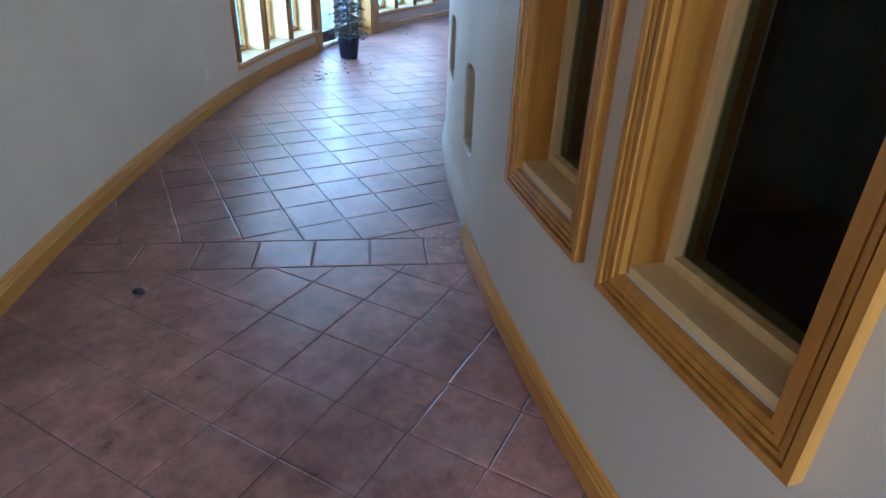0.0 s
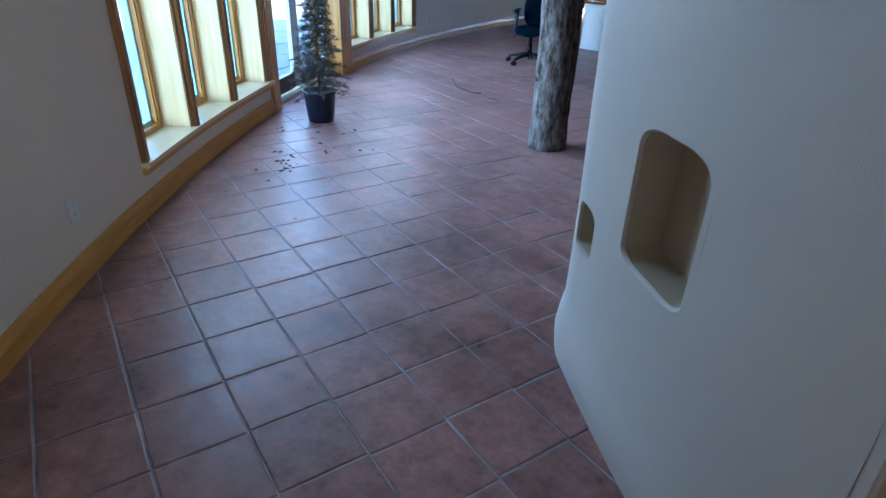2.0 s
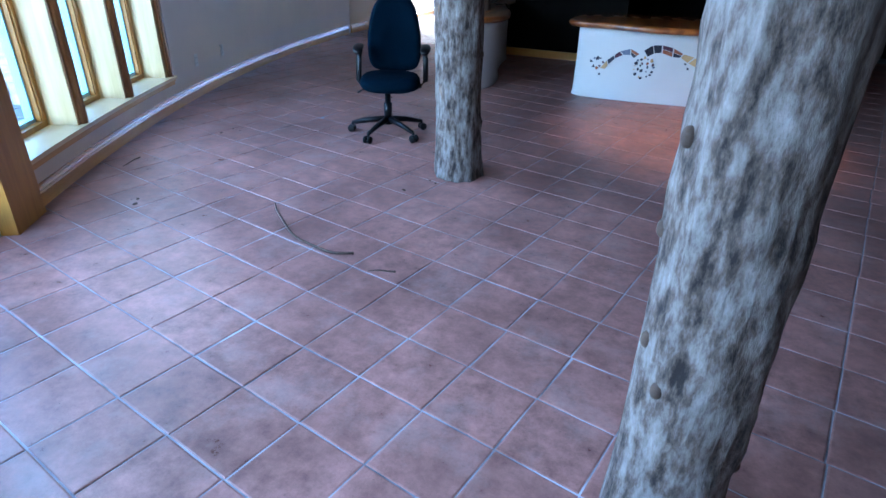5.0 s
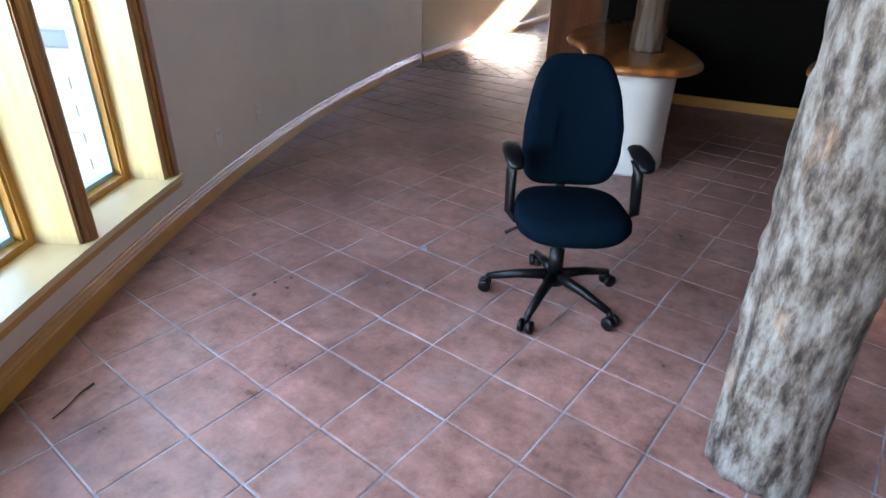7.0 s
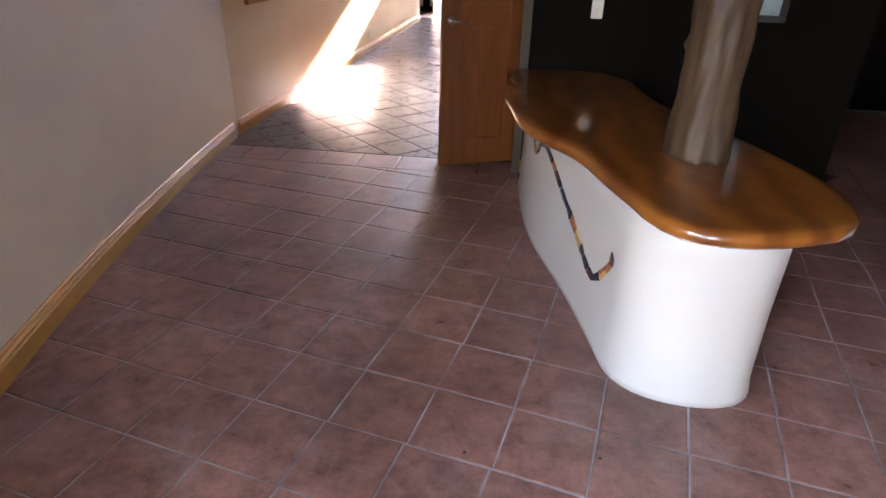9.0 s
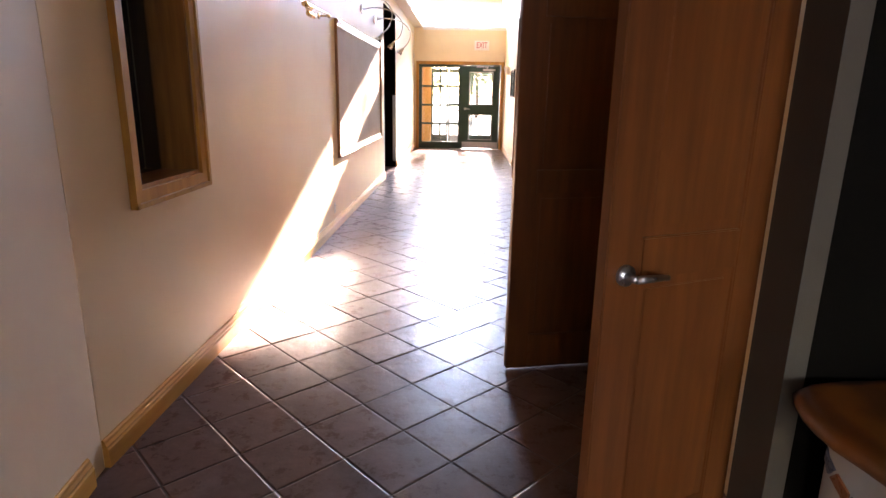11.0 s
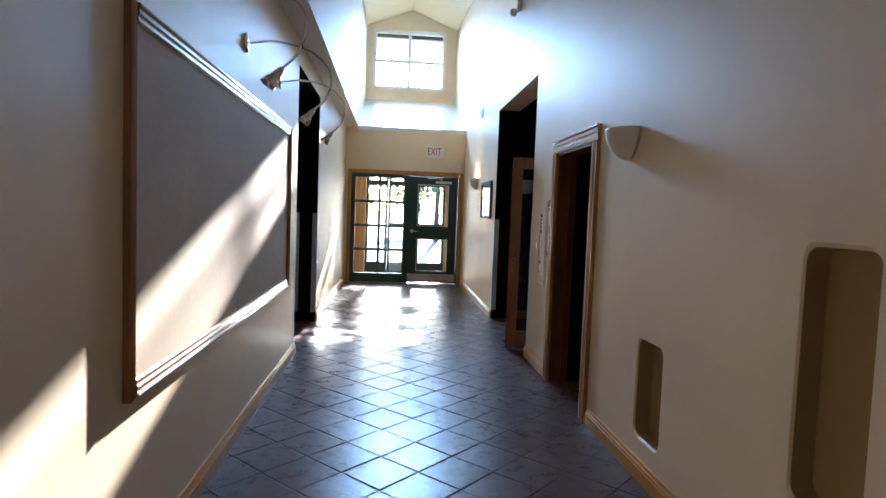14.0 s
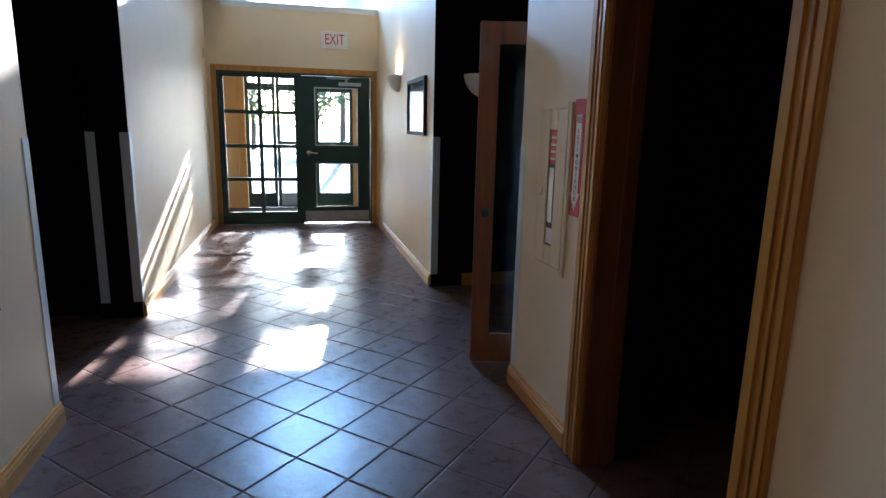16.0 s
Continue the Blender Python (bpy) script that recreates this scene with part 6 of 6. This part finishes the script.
sconce((2.95, 10.94, 2.05), -90, "white half-bowl wall sconce on the dark lobby wall")
sconce((RIGHT, 12.9, 2.17), 180, "lit white half-bowl sconce near the exit", True)


def exit_sign():
    s = thing("exit_sign", (1.845, END, 2.8), 0, "white exit sign with red capital letters", "sign")
    part("housing", boxes(((-0.2, -0.03, -0.125), (0.2, -0.0005, 0.125)), bevel=0.006), M_SIGNW, s)
    cu = bpy.data.curves.new("letters", "FONT")
    cu.body, cu.align_x, cu.align_y, cu.size, cu.extrude = "EXIT", "CENTER", "CENTER", 0.2, 0.002
    tmp = new("letters", cu)
    dg = bpy.context.evaluated_depsgraph_get()
    me = bpy.data.meshes.new_from_object(tmp.evaluated_get(dg))
    bpy.data.objects.remove(tmp)
    me.materials.clear()
    me.materials.append(M_RED)
    ob = new("lettering", me)
    ob.parent = s
    ob.matrix_local = pose(0, -0.0325, 0, 90, 0, 0) @ Matrix.Diagonal((0.72, 1.1, 1, 1))
    tagged(ob, "red letters EXIT")


exit_sign()


def letters(parent, text, size, m, mat):
    cu = bpy.data.curves.new("lettering", "FONT")
    cu.body, cu.align_x, cu.align_y, cu.size, cu.extrude = text, "CENTER", "CENTER", size, 0.0008
    tmp = new("lettering", cu)
    dg = bpy.context.evaluated_depsgraph_get()
    me = bpy.data.meshes.new_from_object(tmp.evaluated_get(dg))
    bpy.data.objects.remove(tmp)
    me.materials.clear()
    me.materials.append(mat)
    ob = new("lettering", me)
    ob.parent = parent
    ob.matrix_local = m
    return ob


def extinguisher_cabinet():
    c = thing("extinguisher_cabinet", (RIGHT, 8.2, 1.27), 180, "flush cream fire extinguisher cabinet with narrow window", "cabinet")
    part("trim_frame", boxes(((0.0005, -0.19, -0.43), (0.012, -0.16, 0.42)), ((0.0005, 0.16, -0.43), (0.012, 0.19, 0.42)), ((0.0005, -0.16, -0.43), (0.012, 0.16, -0.4)), ((0.0005, -0.16, 0.39), (0.012, 0.16, 0.42)), bevel=0.003), M_CORR, c)
    d = part("door", boxes(((0.0005, -0.157, -0.397), (0.014, -0.045, 0.387)), ((0.0005, 0.045, -0.397), (0.014, 0.157, 0.387)), ((0.0005, -0.045, -0.397), (0.014, 0.045, -0.3)), ((0.0005, -0.045, 0.29), (0.014, 0.045, 0.387)), bevel=0.002), M_CORR, c)
    part("window", boxes(((0.001, -0.045, -0.3), (0.006, 0.045, 0.29))), M_BLACK, d, "dark narrow window")
    part("label_strip", boxes(((0.006, -0.04, 0.12), (0.0075, 0.04, 0.285))), M_RED, d, "red label in the window")
    part("label_bars", boxes(*[((0.0075, -0.03, 0.14 + k * 0.035), (0.0082, 0.03, 0.152 + k * 0.035)) for k in range(4)]), M_SIGNW, d)
    part("cylinder_glint", boxes(((0.006, -0.036, -0.18), (0.0075, 0.02, 0.1))), M_STEEL, d, "dull grey cylinder behind the window")
    part("tag", boxes(((0.006, -0.038, -0.29), (0.0078, 0.036, -0.21)), bevel=0.0006), M_SIGNW, d, "white inspection tag")
    part("latch", boxes(((0.014, -0.12, -0.05), (0.024, -0.09, 0.0)), bevel=0.003), M_CHROME, d)
    s = thing("extinguisher_sign", (RIGHT, 7.945, 1.43), 180, "red and white vertical fire extinguisher arrow sign", "sign")
    part("plate", boxes(((0.0005, -0.05, -0.27), (0.003, 0.05, 0.27))), M_RED, s)
    bm = bmesh.new()
    q = [(-0.028, 0.2), (-0.028, -0.16), (-0.044, -0.16), (0.0, -0.25), (0.044, -0.16), (0.028, -0.16), (0.028, 0.2)]
    loft(bm, [[(0.003, y, z) for y, z in q], [(0.0042, y, z) for y, z in q]])
    part("arrow", bm, M_SIGNW, s, "white down arrow")
    letters(s, "FIRE", 0.042, pose(0.0045, 0, 0.175, 90, 0, 90), M_RED)
    for k, ch in enumerate("EXTINGUISHER"):
        letters(s, ch, 0.03, pose(0.0045, 0, 0.125 - k * 0.0285, 90, 0, 90), M_BLACK)


extinguisher_cabinet()


def corner_guard(x, y, dx, dy, h=1.34):
    """An angle strip on a wall corner: its legs run along +-x and +-y from the corner."""
    g = thing("corner_guard", (x, y, 0.126), label="pale metal corner guard strip on the wall edge", category="trim", group="corner guards")
    t, w = 0.003, 0.065
    part("angle", boxes(((0, dy * -t, 0), (dx * w, 0, h)), ((dx * -t, dy * -t, 0), (0, dy * w, h))), M_ALU, g)


corner_guard(-0.0005, L_OPEN[0] + 0.0005, -1, -1)
corner_guard(-0.0005, L_OPEN[1] - 0.0045, -1, 1)
corner_guard(-0.2995, L_OPEN[1] - 0.0045, 1, 1)
corner_guard(RIGHT + 0.0005, 8.6605, 1, -1)
corner_guard(RIGHT + 0.0005, 10.9395, 1, 1)

n = thing("notice_frame", (RIGHT, 11.7, 1.76), 180, "black-framed glazed notice on the cream wall", "picture")
part("frame", boxes(((0.0005, -0.46, -0.29), (0.035, -0.42, 0.29)), ((0.0005, 0.42, -0.29), (0.035, 0.46, 0.29)), ((0.0005, -0.42, -0.29), (0.035, 0.42, -0.25)), ((0.0005, -0.42, 0.25), (0.035, 0.42, 0.29)), bevel=0.003), M_BLACK, n)
part("print", boxes(((0.001, -0.42, -0.25), (0.008, 0.42, 0.25))), M_BLUEGREY, n)
part("paper", boxes(((0.008, -0.2, -0.12), (0.01, 0.3, 0.2))), M_SIGNW, n, "pale sheet behind the glass")
part("pane", boxes(((0.016, -0.42, -0.25), (0.02, 0.42, 0.25))), M_GLASS, n)

v = thing("wall_vent", (RIGHT, 12.6, 3.27), 180, "small white louvred vent high on the wall", "vent")
part("frame", boxes(((0.0005, -0.13, -0.08), (0.01, -0.11, 0.08)), ((0.0005, 0.11, -0.08), (0.01, 0.13, 0.08)), ((0.0005, -0.11, -0.08), (0.01, 0.11, -0.06)), ((0.0005, -0.11, 0.06), (0.01, 0.11, 0.08))), M_WHITE, v)
for k in range(6):
    part("slat", boxes(((0.001, -0.11, -0.052 + k * 0.019), (0.008, 0.11, -0.044 + k * 0.019))), M_WHITE, v)

e = thing("emergency_light", (RIGHT, 9.75, 4.13), 180, "white twin-head emergency light high on the wall", "lamp")
part("body", boxes(((0.0005, -0.05, -0.06), (0.05, 0.05, 0.06)), bevel=0.008), M_PLATE, e)
for s in (-1, 1):
    bm = bmesh.new()
    tube(bm, [(0.04, 0, s * 0.06), (0.09, 0, s * 0.09)], 0.008, 8)
    tube(bm, [(0.08, -0.03, s * 0.1), (0.085, 0.0, s * 0.1), (0.1, 0.05, s * 0.1)], [0.025, 0.04, 0.045], 14)
    part("lamp_head", bm, M_PLATE, e, "", True)
th = thing("door_sensor", (0.0, 14.6, 2.5), 0, "small white sensor box on the cream wall", "sensor")
part("case", boxes(((0.0005, -0.03, -0.06), (0.03, 0.03, 0.06)), bevel=0.005), M_PLATE, th)


# ---- outside ----
def tree(at, h, seed, label, leaves=110):
    t = thing("tree", (*at, -0.06), label=label, category="tree", group="trees outside")
    rng = random.Random(seed)
    bm = bmesh.new()
    tube(bm, [(0, 0, 0), (0.05, 0.02, h * 0.3), (-0.05, 0.05, h * 0.62)], [0.16, 0.12, 0.06], 9)
    tips = []
    for k in range(16):
        a, z = k * 2.4, h * (0.28 + 0.42 * k / 16)
        d = Vector((math.cos(a), math.sin(a), rng.uniform(0.25, 0.9))).normalized() * h * rng.uniform(0.2, 0.38)
        o = Vector((0, 0.03, z))
        tube(bm, [o, o + d * 0.5 + Vector((0, 0, 0.05)), o + d], [0.05, 0.03, 0.01], 6)
        tips += [o + d * f for f in (0.45, 0.7, 1.0)]
    part("trunk", bm, M_TWIG, t, "", True)
    vs, fs = [], []
    for p in tips:
        for _ in range(int(leaves * (1.7 - 1.2 * p.z / h))):
            c = p + Vector((rng.gauss(0, 1), rng.gauss(0, 1), rng.gauss(0, 0.8))) * h * 0.07
            u = Vector((rng.gauss(0, 1), rng.gauss(0, 1), rng.gauss(0, 1))).normalized() * 0.07
            w = u.cross(Vector((rng.gauss(0, 1), rng.gauss(0, 1), rng.gauss(0, 1)))).normalized() * 0.05
            b = len(vs)
            vs += [tuple(c - u), tuple(c + w), tuple(c + u), tuple(c - w)]
            fs.append((b, b + 1, b + 2, b + 3))
    me = bpy.data.meshes.new("crown")
    me.from_pydata(vs, [], fs)
    me.materials.append(M_LEAF)
    cr = new("crown", me)
    cr.parent = t


# Tall crown is added height that dapples the sun bound for the clerestory.
tree((3.4, 34), 10.6, 1, "thin-leaved tree beyond the exit doors, made tall to dapple the sun", 48)
tree((-3.5, 38), 7.0, 2, "leafy tree farther off beyond the exit doors")
tree((-16.5, -14.5), 5.5, 3, "leafy tree outside the curved wall")
tree((-15.0, -22), 5.0, 4, "leafy tree outside the curved wall")

for x, y, h, seed in ((-8.0, 41, 6.0, 6), (-1.2, 43, 5.4, 7), (2.2, 40, 5.0, 8), (6.5, 42, 5.8, 9), (10.5, 40, 5.2, 10)):
    tree((x, y), h, seed, "round leafy tree along the far edge of the yard", 70)



def brick_wall():
    """A low garden wall that runs out from the curved wall, with an upright course at its foot and a stone cap."""
    a0, r0, length, thick = 201.15, R_OUT + 0.4, 1.55, 0.24
    at = ring(a0, r0, -0.05)
    w = thing("brick_garden_wall", at, a0, "low pale brick garden wall with stone cap outside", "wall")
    part("core", boxes(((0.004, -thick / 2 + 0.006, 0), (length - 0.006, thick / 2 - 0.006, 0.98))), M_MORTAR, w, "pale mortar core")
    part("cap", boxes(((-0.01, -thick / 2 - 0.04, 0.98), (length + 0.04, thick / 2 + 0.04, 1.07)), bevel=0.012), M_PAVE, w, "smooth pale stone cap")
    flat, tall = boxes(((-0.107, -0.006, -0.0315), (0.107, 0.006, 0.0315)), bevel=0.003), boxes(((-0.0315, -0.006, -0.107), (0.0315, 0.006, 0.107)), bevel=0.003)
    meshes = []
    for bm in (flat, tall):
        me = bpy.data.meshes.new("brick")
        bm.to_mesh(me)
        bm.free()
        me.materials.append(M_BRICK)
        meshes.append(me)
    rg = random.Random(3)

    def put(me, x, y, z, rz=0):
        ob = new("brick", me)
        ob.parent = w
        ob.matrix_local = pose(x, y + rg.uniform(-0.002, 0.002), z, 0, 0, rz)
    for side in (-1, 1):
        y = side * (thick / 2)
        for k in range(20):
            put(meshes[1], 0.04 + k * 0.0755, y, 0.115)
        for j in range(9):
            for i in range(7):
                x = 0.112 + i * 0.2235 - (0.11 if j % 2 else 0)
                if 0.1 < x < length - 0.1:
                    put(meshes[0], x, y, 0.27 + j * 0.0755)
    for j in range(9):
        put(meshes[0], length, 0, 0.27 + j * 0.0755, 90)
    for k in range(3):
        put(meshes[1], length, -0.075 + k * 0.075, 0.115, 90)


brick_wall()


def sun_streak_tree(at, h):
    """An added tree whose long level limbs streak the sun on its path to the high window."""
    t = thing("tree", (*at, -0.06), label="added tree with level limbs that streak the sun before the entrance", category="tree", group="trees outside")
    rg = random.Random(17)
    bm = bmesh.new()
    tube(bm, [(0, 0, 0), (0.1, 0.05, h * 0.45), (0.02, 0.0, h)], [0.17, 0.13, 0.03], 10)
    vs, fs = [], []
    for k in range(5):
        z = 6.69 + 0.105 * k + rg.uniform(-0.02, 0.02)
        reach = rg.uniform(2.9, 4.0)
        drop = rg.uniform(-0.08, 0.08)
        pts = [Vector((-reach * f, 0.3 * math.sin(3 * f + k), z + drop * f + 0.05 * math.sin(7 * f + k))) for f in (0, 0.25, 0.5, 0.75, 1.0)]
        tube(bm, pts, [0.04, 0.027, 0.021, 0.016, 0.008], 6)
        for _ in range(60):
            f = rg.uniform(0.1, 1.0)
            c = Vector((-reach * f, 0.3 * math.sin(3 * f + k), z + drop * f + 0.05 * math.sin(7 * f + k))) + Vector((rg.gauss(0, 0.1), rg.gauss(0, 0.05), rg.gauss(0, 0.02)))
            u = Vector((rg.gauss(0, 1), rg.gauss(0, 1), rg.gauss(0, 0.3))).normalized() * 0.06
            q = u.cross(Vector((rg.gauss(0, 1), rg.gauss(0, 1), rg.gauss(0, 1)))).normalized() * 0.03
            b = len(vs)
            vs += [tuple(c - u), tuple(c + q), tuple(c + u), tuple(c - q)]
            fs.append((b, b + 1, b + 2, b + 3))
    # Lower clumps are set to dapple the sun entering the doors.
    for k in range(6):
        z = 2.35 + 0.42 * k
        reach = rg.uniform(2.8, 3.6)
        tube(bm, [(0.05, 0.02, z - 0.3), (-reach * 0.5, rg.uniform(-0.2, 0.2), z), (-reach, rg.uniform(-0.2, 0.2), z + rg.uniform(-0.1, 0.25))], [0.05, 0.03, 0.01], 6)
        for _ in range(13):
            m = Vector((-reach * rg.uniform(0.2, 1.0), rg.gauss(0, 0.15), z + rg.gauss(0, 0.1)))
            for _ in range(34):
                c = m + Vector((rg.gauss(0, 0.13), rg.gauss(0, 0.13), rg.gauss(0, 0.09)))
                u = Vector((rg.gauss(0, 1), rg.gauss(0, 1), rg.gauss(0, 1))).normalized() * 0.06
                q = u.cross(Vector((rg.gauss(0, 1), rg.gauss(0, 1), rg.gauss(0, 1)))).normalized() * 0.035
                b = len(vs)
                vs += [tuple(c - u), tuple(c + q), tuple(c + u), tuple(c - q)]
                fs.append((b, b + 1, b + 2, b + 3))
    part("trunk", bm, M_TWIG, t, "", True)
    me = bpy.data.meshes.new("crown")
    me.from_pydata(vs, [], fs)
    me.materials.append(M_LEAF)
    new("crown", me).parent = t


# Added to break the sunbeam into streaks.
sun_streak_tree((4.4, 24.0), 8.4)

rng = random.Random(5)
vs, fs = [], []
for k in range(9000):
    s = rng.random() * 26
    a = 190 + s * 1.6
    c = ring(a, R_OUT + 24 + rng.gauss(0, 0.35), rng.uniform(0, 1.15) * (1 + 0.12 * math.sin(s * 3)))
    u = Vector((rng.gauss(0, 1), rng.gauss(0, 1), rng.gauss(0, 1))).normalized() * 0.08
    w = u.cross(Vector((rng.gauss(0, 1), rng.gauss(0, 1), rng.gauss(0, 1)))).normalized() * 0.06
    b = len(vs)
    vs += [tuple(c - u), tuple(c + w), tuple(c + u), tuple(c - w)]
    fs.append((b, b + 1, b + 2, b + 3))
me = bpy.data.meshes.new("hedge")
me.from_pydata(vs, [], fs)
me.materials.append(M_LEAF)
tagged(new("hedge", me), "clipped green hedge beyond the paving", "hedge", kind="stuff")

# ---- floor pieces last ----
lay_all()
